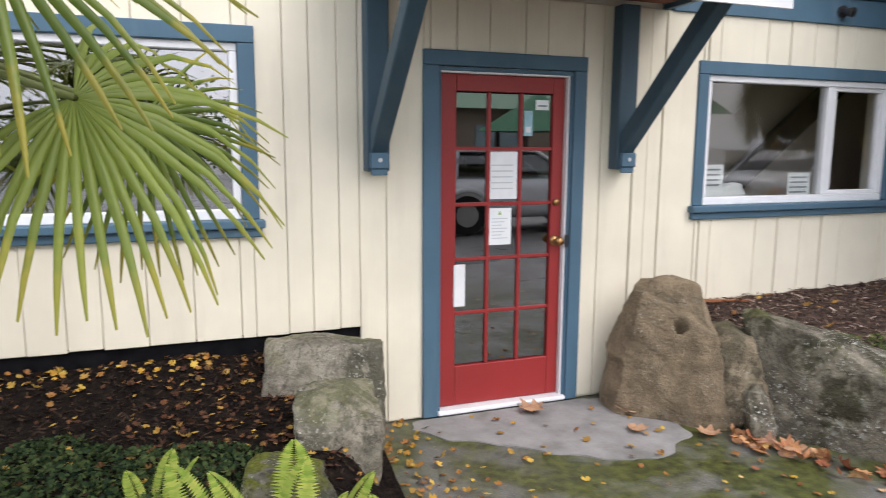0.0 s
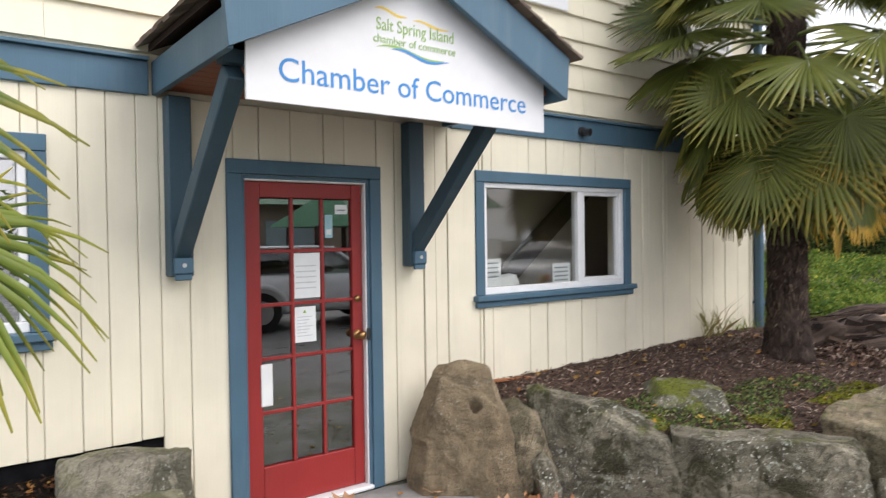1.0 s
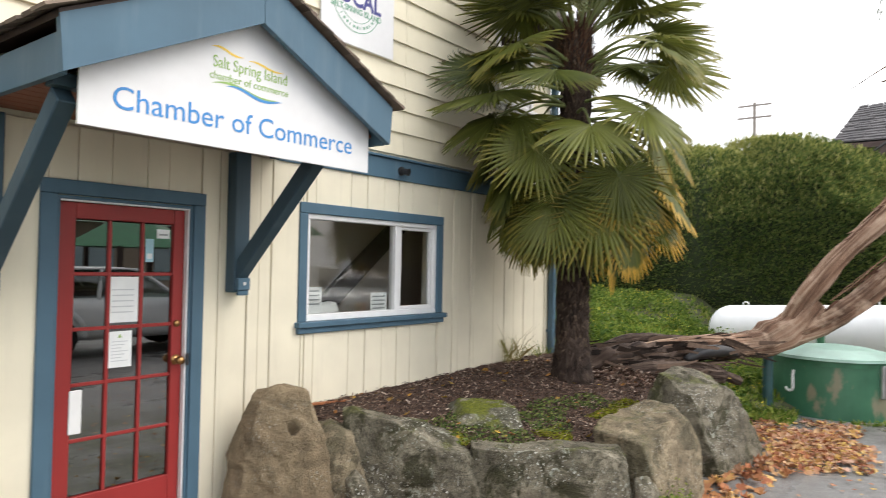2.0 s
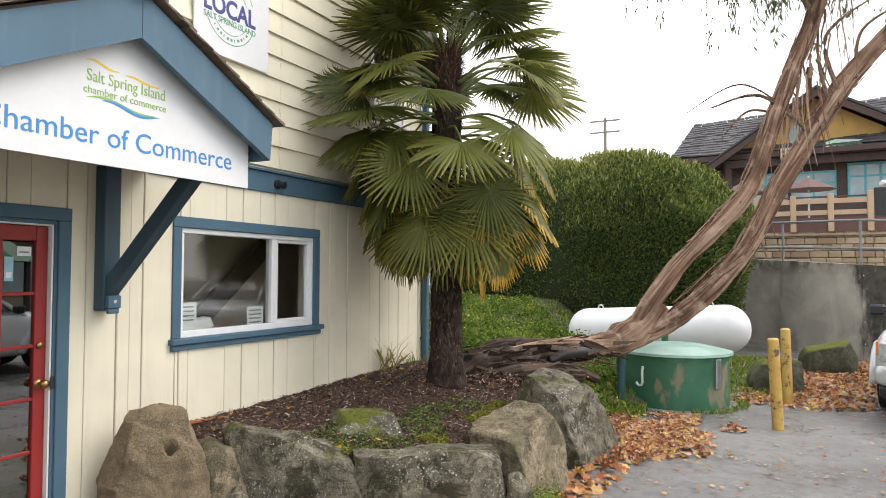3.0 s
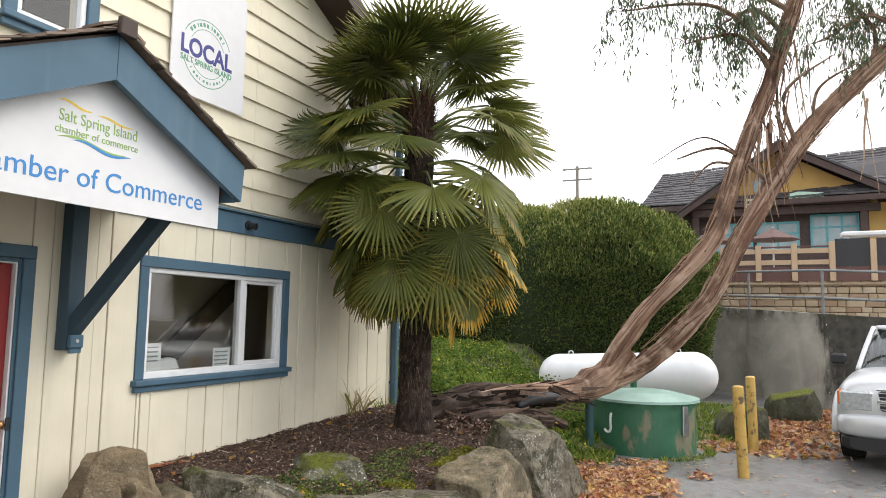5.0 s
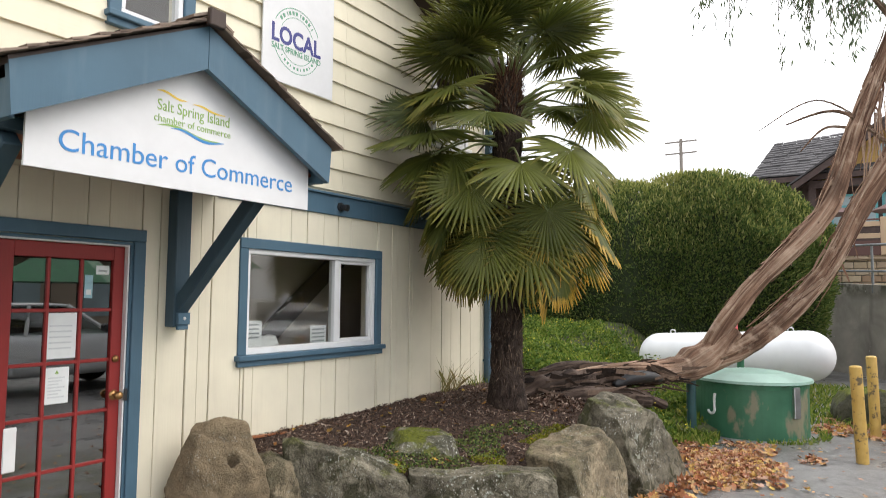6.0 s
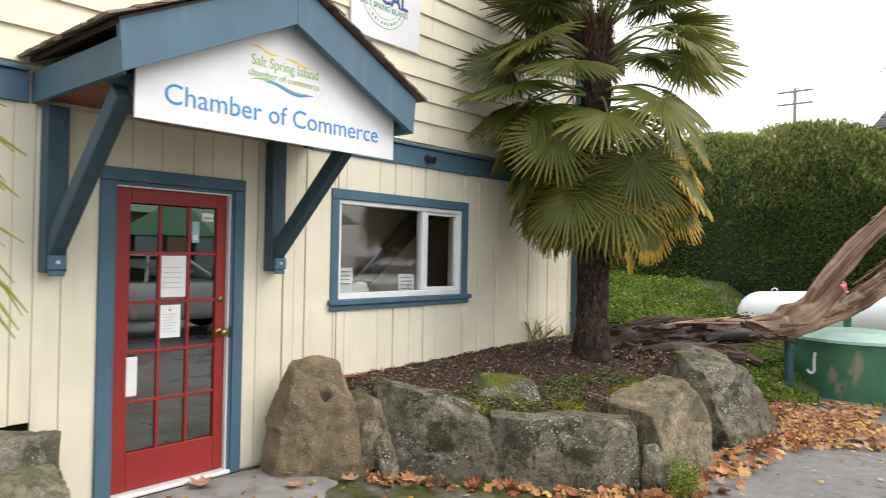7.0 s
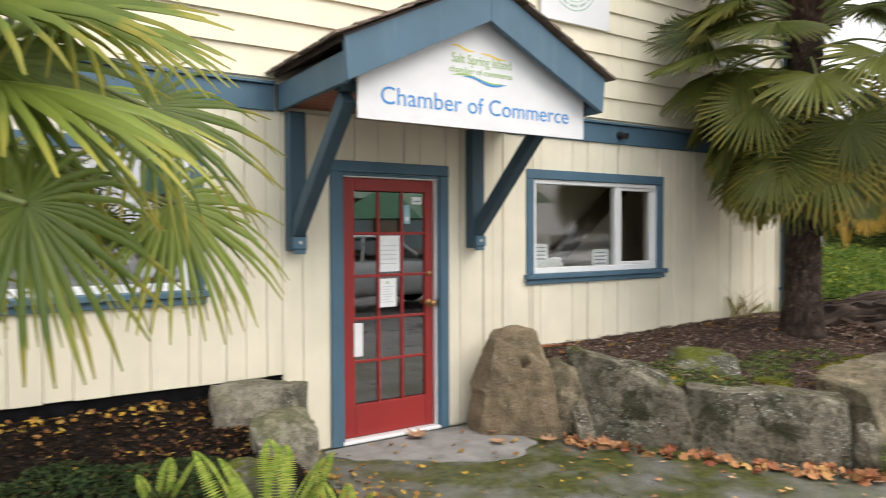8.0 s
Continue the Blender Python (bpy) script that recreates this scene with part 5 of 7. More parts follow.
M_root = bark_mat("dark_rotting_bark", (0.018, 0.012, 0.010), (0.07, 0.047, 0.036), (0.20, 0.15, 0.12), (10, 2.0, 1), True)

M_rot_strip = island_mat("rotting_bark_shreds", (0.012, 0.009, 0.008), (0.04, 0.027, 0.02), (0.11, 0.075, 0.055), (0.20, 0.14, 0.105), rough=0.95)

# ---- leaning eucalyptus ----
euc = thing("eucalyptus_tree", "leaning eucalyptus with peeling bark and two long stems", "tree")
bm = bmesh.new()
tube(bm, [(4.85, -0.90, 0.60, 0.10), (5.15, -1.05, 0.68, 0.17), (5.7, -1.35, 0.75, 0.15), (6.3, -1.72, 0.79, 0.11), (6.85, -2.02, 0.80, 0.12), (7.0, -2.1, 0.80, 0.06)], 12, 26, 0.40, 7.0, 0.40)
part("trunk", bm, M_root, euc, "dark rotting trunk lying along the ground", smooth=True)
bm = bmesh.new()
tube(bm, [(5.6, -1.28, 0.82, 0.06), (6.2, -1.65, 0.85, 0.10), (6.85, -2.02, 0.82, 0.14), (7.2, -2.22, 0.86, 0.18), (7.42, -2.50, 1.06, 0.18), (7.54, -2.74, 1.34, 0.12)], 12, 26, 0.18, 5.0, 0.28)
part("trunk_bend", bm, M_euc, euc, "pale peeling trunk rising from the ground", smooth=True)
bm = bmesh.new()
tube(bm, [(7.36, -2.42, 1.00, 0.11), (7.47, -2.68, 1.46, 0.125), (7.63, -3.00, 1.92, 0.11), (8.08, -3.74, 2.80, 0.11), (8.40, -4.12, 3.93, 0.11), (8.63, -4.54, 5.11, 0.10), (8.83, -4.94, 6.4, 0.10), (9.0, -5.2, 7.8, 0.09)], 14, 30, 0.12, 5.0, 0.30)
part("stem", bm, M_euc, euc, smooth=True)
bm = bmesh.new()
tube(bm, [(7.34, -2.40, 0.90, 0.13), (7.68, -2.98, 1.22, 0.13), (8.07, -3.70, 2.02, 0.115), (8.44, -4.20, 3.04, 0.12), (8.95, -4.96, 4.36, 0.13), (9.34, -5.72, 5.26, 0.125), (9.66, -6.40, 5.95, 0.12), (10.1, -7.2, 6.9, 0.11)], 14, 30, 0.12, 5.0, 0.30)
part("stem", bm, M_euc, euc, smooth=True)
# root mass under the lying trunk
for k, pts in enumerate(([(5.0, -1.1, 0.55, 0.08), (5.5, -1.45, 0.62, 0.10), (6.1, -1.85, 0.60, 0.08), (6.6, -2.1, 0.45, 0.05)], [(5.1, -0.8, 0.62, 0.06), (5.7, -1.1, 0.88, 0.08), (6.4, -1.6, 0.86, 0.07), (6.9, -2.0, 0.88, 0.05)],
                         [(5.3, -1.35, 0.5, 0.06), (5.8, -1.6, 0.56, 0.09), (6.3, -2.0, 0.52, 0.07)])):
    bm = bmesh.new()
    tube(bm, pts, 8, 12, 0.3, 6.0, 0.3)
    part("root", bm, M_root, euc, smooth=True)
bm = bmesh.new()
tube(bm, [(5.9, -1.72, 0.72, 0.04), (6.1, -1.88, 0.80, 0.07), (6.35, -2.02, 0.80, 0.06), (6.5, -2.1, 0.76, 0.03)], 6, 10, 0.2, 6)
part("dark_bark_slab", bm, M_black, euc, "blackened slab of bark", smooth=True)
rng = random.Random(31)
twigs = []
S1 = [(7.63, -3.00, 1.92), (8.08, -3.74, 2.80), (8.40, -4.12, 3.93), (8.63, -4.54, 5.11), (8.83, -4.94, 6.4), (9.0, -5.2, 7.8)]
S2 = [(7.67, -2.94, 1.26), (8.07, -3.70, 2.02), (8.44, -4.20, 3.04), (8.95, -4.96, 4.36), (9.34, -5.72, 5.26), (9.66, -6.40, 5.95), (10.1, -7.2, 6.9)]


def on(path, u):
    i = min(int(u), len(path) - 2)
    return Vector(path[i]).lerp(Vector(path[i + 1]), u - i)


# bare curved twigs reaching from the stems
for a, b, c, r in (((8.62, -4.55, 3.65), (8.25, -3.95, 4.15), (7.92, -3.35, 3.98), 0.030), ((8.45, -4.30, 3.95), (8.1, -3.7, 4.30), (7.75, -3.05, 3.90), 0.014),
                   ((8.42, -4.2, 3.9), (8.2, -3.8, 3.95), (8.0, -3.5, 3.62), 0.022), ((8.8, -4.9, 4.2), (8.75, -4.75, 5.0), (9.1, -5.4, 5.6), 0.035),
                   ((8.75, -4.8, 4.0), (8.68, -4.65, 4.7), (8.72, -4.7, 5.7), 0.03), ((8.9, -5.1, 4.4), (9.0, -5.2, 5.1), (9.35, -5.8, 5.55), 0.028)):
    bm = bmesh.new()
    tube(bm, [(*a, r), (*b, r * 0.75), (*c, r * 0.3)], 8, 7)
    part("branch", bm, M_euc, euc, smooth=True)
# leafy limbs
BOUGHS = [((8.70, -4.75, 5.4), (8.2, -3.9, 6.2), (7.5, -2.7, 6.05)), ((8.80, -4.9, 6.2), (8.3, -4.0, 6.6), (7.7, -3.0, 6.25)), ((8.66, -4.65, 5.2), (8.4, -4.2, 5.8), (8.0, -3.5, 5.65)), ((8.75, -4.8, 5.8), (8.5, -4.4, 6.2), (8.2, -3.9, 5.9)),
          ((8.85, -4.98, 6.5), (9.2, -5.5, 6.6), (9.5, -6.0, 6.0)), ((9.66, -6.4, 5.95), (9.3, -5.9, 6.2), (9.0, -5.3, 5.8)), ((9.34, -5.84, 5.28), (9.5, -6.0, 6.0), (9.3, -5.6, 6.5)),
          ((9.9, -6.8, 6.4), (9.7, -6.5, 6.8), (9.2, -5.6, 6.6)), ((9.0, -5.2, 7.2), (8.6, -4.4, 7.2), (8.2, -3.7, 6.8)), ((9.66, -6.4, 5.95), (9.9, -6.6, 6.4), (10.0, -6.9, 6.0))]
leaf_verts, leaf_faces = [], []
twig_bm = bmesh.new()
for a, b, c in BOUGHS:
    bm = bmesh.new()
    tube(bm, [(*a, 0.045), (*b, 0.028), (*c, 0.010)], 8, 7)
    part("branch", bm, M_euc, euc, smooth=True)
    path = [Vector(r[:3]) for r in smooth_path([(*a, 0), (*b, 0), (*c, 0)], 8)]
    for k in range(20):
        p = path[rng.randrange(3, len(path))]
        e1 = p + Vector((rng.uniform(-0.35, 0.35), rng.uniform(-0.45, 0.45), rng.uniform(-0.1, 0.25)))
        e2 = e1 + Vector((rng.uniform(-0.12, 0.12), rng.uniform(-0.15, 0.15), -rng.uniform(0.30, 0.95)))
        tube(twig_bm, [(*p, 0.007), (*e1, 0.005), (*e2, 0.002)], 4, 4)
        tp = [Vector(r[:3]) for r in smooth_path([(*p, 0), (*e1, 0), (*e2, 0)], 8)]
        for _ in range(26):
            o = tp[rng.randrange(5, len(tp))] + Vector((rng.gauss(0, 0.04), rng.gauss(0, 0.04), rng.gauss(0, 0.03)))
            l, w = rng.uniform(0.09, 0.16), rng.uniform(0.010, 0.017)
            d = Vector((rng.gauss(0, 0.35), rng.gauss(0, 0.35), -1)).normalized()
            s = d.cross(Vector((math.cos(rng.uniform(0, 6.28)), math.sin(rng.uniform(0, 6.28)), 0.1))).normalized()
            n0 = len(leaf_verts)
            leaf_verts += [o, o + d * l * 0.4 + s * w, o + d * l + s * w * 0.6, o + d * l * 0.45 - s * w * 0.7]
            leaf_faces.append((n0, n0 + 1, n0 + 2, n0 + 3))
tw = part("twigs", twig_bm, M_euc, euc)
tw["kind"] = "stuff"
lf = mesh_from("crown_leaves", leaf_verts, leaf_faces, M_euc_leaf, euc, "thin hanging grey-green leaves")
lf["kind"] = "stuff"
# strips of peeling bark
verts, faces = [], []


def strip(p, q, w, sag):
    n = 7
    b = len(verts)
    s = (q - p).cross(Vector((0.9, 0.45, 0.1)))
    s = s.normalized() * w if s.length > 1e-4 else Vector((w, 0, 0))
    for i in range(n + 1):
        u = i / n
        c = p.lerp(q, u) + Vector((0, 0, -sag * math.sin(math.pi * u))) + Vector((noise.noise(p * 3 + Vector((0, 0, u * 3))), noise.noise(p * 5 + Vector((u * 3, 0, 0))), 0)) * 0.04
        k = 1 - 0.7 * u
        verts.extend((c - s * k, c + s * k))
    for i in range(n):
        faces.append((b + 2 * i, b + 2 * i + 1, b + 2 * i + 3, b + 2 * i + 2))


for path, rad in ((S1, 0.098), (S2, 0.113)):
    for k in range(60):
        u = rng.uniform(0, len(path) - 1.2)
        p = on(path, u)
        d = (on(path, u + 0.2) - p).normalized()
        a = rng.uniform(0, 6.28)
        o = d.cross(Vector((math.cos(a), math.sin(a), 0.3))).normalized() * rad * rng.uniform(0.92, 1.03)
        q = p + o * rng.uniform(1.0, 1.35) - d * rng.uniform(0.15, 0.7)
        strip(p + o, q, rng.uniform(0.006, 0.022), 0.0)
# ropes of bark lying along the stems
for path, rad in ((S1, 0.105), (S2, 0.122)):
    for k in range(150):
        u = rng.uniform(0, len(path) - 1.4)
        a = rng.uniform(0, 6.28)
        turn, ln, w = rng.uniform(-0.5, 0.5), rng.uniform(0.25, 0.9), rng.uniform(0.006, 0.020)
        b = len(verts)
        for i in range(9):
            f_ = i / 8
            c_ = on(path, min(u + ln * f_, len(path) - 1.01))
            d = (on(path, min(u + ln * f_ + 0.1, len(path) - 1.001)) - c_).normalized()
            e1 = d.cross(Vector((0, 0, 1))).normalized()
            e2 = d.cross(e1)
            aa = a + turn * f_
            o = e1 * math.cos(aa) + e2 * math.sin(aa)
            tn = e2 * math.cos(aa) - e1 * math.sin(aa)
            ww = w * (0.25 + 0.75 * math.sin(math.pi * f_))
            lift = rad * (1.02 + 0.10 * rng.random() + (0.35 * rng.random() if i == 0 else 0.0))
            verts.extend((c_ + o * lift - tn * ww, c_ + o * (lift + 0.008), c_ + o * lift + tn * ww))
        for i in range(8):
            q = b + 3 * i
            faces += [(q, q + 1, q + 4, q + 3), (q + 1, q + 2, q + 5, q + 4)]
# dark shreds hanging in the fork of the stems
for k in range(46):
    p = on(S1, rng.uniform(1.6, 3.6)) + Vector((rng.uniform(0.0, 0.25), rng.uniform(-0.40, 0.05), rng.uniform(-0.1, 0.3)))
    strip(p, p + Vector((rng.gauss(0, 0.08), rng.gauss(0, 0.10), -rng.uniform(0.3, 1.3))), rng.uniform(0.005, 0.020), rng.uniform(-0.05, 0.05))
for x, y, z, l in ((8.55, -4.45, 4.9, 1.0), (8.60, -4.55, 4.6, 1.1), (8.50, -4.40, 4.4, 0.9), (8.66, -4.62, 4.9, 1.3), (8.45, -4.3, 4.2, 0.9), (8.72, -4.75, 4.8, 1.0), (9.35, -5.80, 5.10, 1.5), (9.38, -5.84, 5.0, 1.2), (8.2, -3.85, 2.55, 0.6), (8.3, -4.0, 2.75, 0.5)):
    strip(Vector((x, y, z)), Vector((x + rng.uniform(-0.1, 0.1), y + rng.uniform(-0.15, 0.15), z - l)), rng.uniform(0.012, 0.03), 0)
sb = mesh_from("loose_bark", verts, faces, M_euc_strip, euc, "loose hanging strips of brown bark")
sb["kind"] = "stuff"
verts, faces = [], []
for k in range(260):
    u = rng.random()
    p = Vector((4.95, -0.95, 0.72)).lerp(Vector((6.75, -1.95, 0.80)), u) + Vector((rng.gauss(0, 0.10), rng.gauss(0, 0.14), rng.uniform(-0.14, 0.15)))
    strip(p, p + Vector((rng.uniform(0.15, 0.5), -rng.uniform(0.05, 0.3), rng.uniform(-0.14, 0.06))), rng.uniform(0.010, 0.035), rng.uniform(-0.03, 0.03))
sb = mesh_from("rotting_bark", verts, faces, M_rot_strip, euc, "dark rotting bark shreds")
sb["kind"] = "stuff"

# ---- fixtures of the yard ----
M_green_paint = plain("worn_green_paint", (0.035, 0.145, 0.075), 0.5, vary=0.25, scale=5)
a = Mat("scuffed_green_paint", 0.5)
g = a.ramp(a.noise(3, 5), (0.3, (0.028, 0.115, 0.062)), (0.7, (0.048, 0.165, 0.09)))
g = a.mix(a.grey(a.noise(3.1, 5, a.stretch(1, 1, 0.5)), 0, 0.75, 0.58, 0.64), g, (0.27, 0.22, 0.15))
a.color(g).bump(a.noise(30, 4), 0.2, 0.005)
M_green_scuff = a.m
M_lid = plain("pale_green_lid_paint", (0.29, 0.45, 0.375), 0.32, vary=0.15, scale=4)
a = Mat("chipped_yellow_paint", 0.5)
g = a.ramp(a.noise(6, 5), (0.3, (0.50, 0.31, 0.07)), (0.7, (0.62, 0.41, 0.12)))
g = a.mix(a.grey(a.noise(3, 6, a.stretch(2, 2, 0.6)), 0, 0.55, 0.48, 0.66), g, (0.20, 0.13, 0.045))
g = a.mix(a.grey(a.noise(14, 6), 0, 0.85, 0.575, 0.64), g, (0.06, 0.05, 0.04))
M_yellow = a.color(g).bump(a.noise(30, 4), 0.3, 0.005).m
M_tank = plain("white_tank_paint", (0.78, 0.79, 0.80), 0.35, vary=0.05, scale=3, bump=0.05)

vault = thing("septic_vault", "round green steel tank with a pale domed lid", "tank")
VX, VY = 8.10, -2.83
bm = bmesh.new()
cyl(bm, (VX, VY, -0.03), (VX, VY, 0.665), 0.69, seg=56)
part("body", bm, M_green_scuff, vault, "scuffed dark green side wall")
bm = bmesh.new()
cyl(bm, (VX, VY, 0.60), (VX, VY, 0.664), 0.700, seg=56)
part("rim_band", bm, M_green_paint, vault)
bm = bmesh.new()
cyl(bm, (VX, VY, 0.667), (VX, VY, 0.700), 0.745, 0.74, seg=56)
cyl(bm, (VX, VY, 0.701), (VX, VY, 0.775), 0.735, 0.40, seg=56)
cyl(bm, (VX, VY, 0.7755), (VX, VY, 0.81), 0.398, 0.08, seg=56)
part("lid", bm, M_lid, vault, "pale green domed lid")
bm = bmesh.new()
hx = lambda deg, r: (VX + r * math.cos(radians(deg)), VY + r * math.sin(radians(deg)))
last = None
for deg, zz in ((152, 0.52), (151, 0.46), (151, 0.38), (151.5, 0.31), (150, 0.275), (147, 0.262), (144, 0.275), (142.5, 0.30)):
    x, y = hx(deg, 0.70)
    if last is not None:
        cyl(bm, last, (x, y, zz), 0.016, seg=8)
    last = (x, y, zz)
part("handle", bm, M_white, vault, "white hooked handle")
bm = bmesh.new()
x, y = hx(235, 0.71)
box(bm, -0.05, 0.05, -0.02, 0.03, 0.26, 0.64, bevel=0.006, m=pose(x, y, 0, 0, 0, 235 + 90))
box(bm, -0.02, 0.10, 0.02, 0.05, 0.36, 0.50, bevel=0.006, m=pose(x, y, 0, 0, 0, 235 + 90))
part("latch", bm, M_steel, vault, "galvanised latch")

tilt = Matrix.Translation((11.5, -3.66, 0.79)) @ Matrix.Rotation(radians(-2.9), 4, 'X') @ Matrix.Translation((-11.5, 3.76, -0.79))
tank = thing("propane_tank", "long white propane tank on saddle legs, sloping slightly", "propane tank", at=tilt)
TX, TZ, TR = 11.5, 0.79, 0.43
bm = bmesh.new()
y0, y1 = -3.76, -0.45
rows = []
for i in range(15):
    t = (1 - i / 14) * math.pi / 2
    rows.append((y0 + TR * 0.95 * (1 - math.sin(t)), max(0.002, TR * math.cos(t))))
half_rows = rows + [(y0 + y1 - y, r) for y, r in rows[::-1]]
rings = []
for y, r in half_rows:
    rings.append([bm.verts.new((TX + r * math.cos(2 * math.pi * k / 36), y, TZ + r * math.sin(2 * math.pi * k / 36))) for k in range(36)])
for ra, rb in zip(rings, rings[1:]):
    for k in range(36):
        bm.faces.new((ra[k], ra[(k + 1) % 36], rb[(k + 1) % 36], rb[k]))
bmesh.ops.recalc_face_normals(bm, faces=bm.faces)
part("shell", bm, M_tank, tank, smooth=True)
for y in (-3.1, -1.1):
    part("saddle", boxes((TX - 0.36, TX + 0.36, y - 0.06, y + 0.06, -0.02, 0.48)), M_tank, tank)
    bm = bmesh.new()
    tube(bm, [(TX, y - 0.05, TZ + TR - 0.01, 0.012), (TX, y - 0.03, TZ + TR + 0.05, 0.012), (TX, y + 0.03, TZ + TR + 0.05, 0.012), (TX, y + 0.05, TZ + TR - 0.01, 0.012)], 4, 8)
    part("lifting_lug", bm, M_steel, tank)
bm = bmesh.new()
cyl(bm, (TX, -2.05, TZ + TR - 0.03), (TX, -2.05, TZ + TR + 0.13), 0.20, seg=24)
ball(bm, (TX, -2.05, TZ + TR + 0.13), 0.20, 1, 1, 0.35)
part("valve_dome", bm, plain("red_dome_paint", (0.42, 0.05, 0.06), 0.4), tank, "red valve cover", smooth=True)
part("hazard_label", boxes((TX - TR - 0.004, TX - TR + 0.05, -2.30, -1.85, TZ - 0.05, TZ + 0.06)), M_letter, tank)

for i, (x, y, h) in enumerate(((6.81, -4.11, 1.0), (8.46, -4.22, 1.0))):
    bo = thing("bollard", "chipped yellow steel bollard standing in asphalt", "bollard", "yellow bollards")
    bm = bmesh.new()
    m = pose(x, y, 0, -2.2 + 0.8 * i, -1.0, 0)
    vs = cyl(bm, (0, 0, -0.04), (0, 0, h), 0.062, seg=24)
    vs += ball(bm, (0, 0, h), 0.0615, 1, 1, 0.35, 20)
    for v in vs:
        v.co = m @ v.co
    part("post", bm, M_yellow, bo, smooth=False)
prop = thing("prop_post", "dark teal steel post under the leaning trunk", "post")
bm = bmesh.new()
cyl(bm, (7.27, -2.26, -0.05), (7.27, -2.26, 0.80), 0.058, seg=20)
part("post", bm, plain("teal_post_paint", (0.025, 0.075, 0.08), 0.45, vary=0.2), prop)
vent = thing("vent_pipe", "short green vent pipe behind the round tank", "pipe")
bm = bmesh.new()
cyl(bm, (9.9, -2.42, -0.05), (9.9, -2.42, 0.97), 0.055, seg=20)
part("pipe", bm, M_green_paint, vent)
bm = bmesh.new()
cyl(bm, (9.9, -2.42, 0.97), (9.9, -2.42, 1.0), 0.066, seg=20)
part("cap", bm, M_green_paint, vent)
rock("mossy_boulder", [(9.35, -3.72, -0.08), (9.45, -4.52, -0.08), (10.1, -4.46, -0.08), (10.0, -3.62, -0.08), (9.38, -3.75, 0.42), (9.5, -4.46, 0.46), (10.0, -4.38, 0.46), (9.95, -3.72, 0.42)], M_rock_thick, "dark boulder with mossy top by the bollards", 0.35, 0.05, 12, 21, "boulders by the wall")
rock("mossy_boulder", [(11.8, -4.45, -0.08), (12.0, -5.42, -0.08), (12.8, -5.32, -0.08), (12.6, -4.3, -0.08), (11.9, -4.50, 0.42), (12.1, -5.30, 0.58), (12.7, -5.2, 0.58), (12.5, -4.45, 0.46)], M_rock_thick, "large dark boulder thick with moss by the wall", 0.35, 0.05, 12, 22, "boulders by the wall")

# ---- hedge ----
hedge = thing("hedge", "big rounded clipped green hedge", "hedge")


def hedge_point(a, b, puff=0.0):
    """A point of the hedge's skin by its turn and rise."""
    sb = math.sin(b) ** 0.75
    cb = (math.cos(b) ** 0.55 if math.cos(b) > 0 else 0.0) * (0.835 + 0.19 * min(1.0, sb * 1.7))
    d = Vector((math.cos(a), math.sin(a), 0))
    d.x = math.copysign(abs(d.x) ** 0.75, d.x)
    d.y = math.copysign(abs(d.y) ** 0.75, d.y)
    k = 1 + 0.09 * noise.noise(Vector((d.x * 2, d.y * 2, sb * 2))) + 0.06 * noise.noise(Vector((d.x * 6, d.y * 6, sb * 6))) + puff
    return Vector((15.6 + 2.1 * cb * d.x * k, 0.55 + 4.15 * cb * d.y * k, 0.55 + 3.92 * sb * k))


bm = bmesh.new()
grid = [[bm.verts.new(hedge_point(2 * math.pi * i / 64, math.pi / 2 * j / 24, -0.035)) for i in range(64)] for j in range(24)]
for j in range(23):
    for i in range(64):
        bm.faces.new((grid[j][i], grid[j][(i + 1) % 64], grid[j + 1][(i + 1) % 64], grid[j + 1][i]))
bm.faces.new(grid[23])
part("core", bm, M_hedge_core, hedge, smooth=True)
rng = random.Random(14)
verts, faces = [], []
for k in range(90000):
    a = rng.uniform(math.pi * 0.42, math.pi * 1.75)
    b = math.asin(rng.random() ** 0.9)
    p = hedge_point(a, b, rng.uniform(-0.03, 0.02) + 0.02 * rng.random() ** 3)
    out = Vector((math.cos(a) * math.cos(b), math.sin(a) * math.cos(b), math.sin(b) + 0.35)).normalized()
    d = (out + Vector((rng.gauss(0, 0.5), rng.gauss(0, 0.5), rng.gauss(0, 0.5)))).normalized()
    s = d.cross(Vector((rng.gauss(0, 1), rng.gauss(0, 1), rng.gauss(0, 1)))).normalized()
    l, w = rng.uniform(0.05, 0.12), rng.uniform(0.011, 0.024)
    n0 = len(verts)
    verts += [p, p + d * l * 0.5 + s * w, p + d * l, p + d * l * 0.5 - s * w]
    faces.append((n0, n0 + 1, n0 + 2, n0 + 3))
hl = mesh_from("foliage", verts, faces, M_hedge_leaf, hedge)
hl["kind"] = "stuff"
# upper leaves in a lighter colour, standing in for light from the sky
verts, faces = [], []
for k in range(20000):
    a = rng.uniform(math.pi * 0.42, math.pi * 1.75)
    b = radians(90 - 62 * rng.random() ** 1.3)
    p = hedge_point(a, b, rng.uniform(-0.02, 0.025))
    d = Vector((rng.gauss(0, 0.35), rng.gauss(0, 0.35), 1)).normalized()
    s = d.cross(Vector((rng.gauss(0, 1), rng.gauss(0, 1), 0.2))).normalized()
    l, w = rng.uniform(0.06, 0.17), rng.uniform(0.009, 0.02)
    n0 = len(verts)
    verts += [p, p + d * l * 0.5 + s * w, p + d * l, p + d * l * 0.5 - s * w]
    faces.append((n0, n0 + 1, n0 + 2, n0 + 3))
hl = mesh_from("new_growth", verts, faces, M_hedge_top_lit, hedge, "upright leaves coloured pale yellow-green for the skylit hedge top")
hl["kind"] = "stuff"

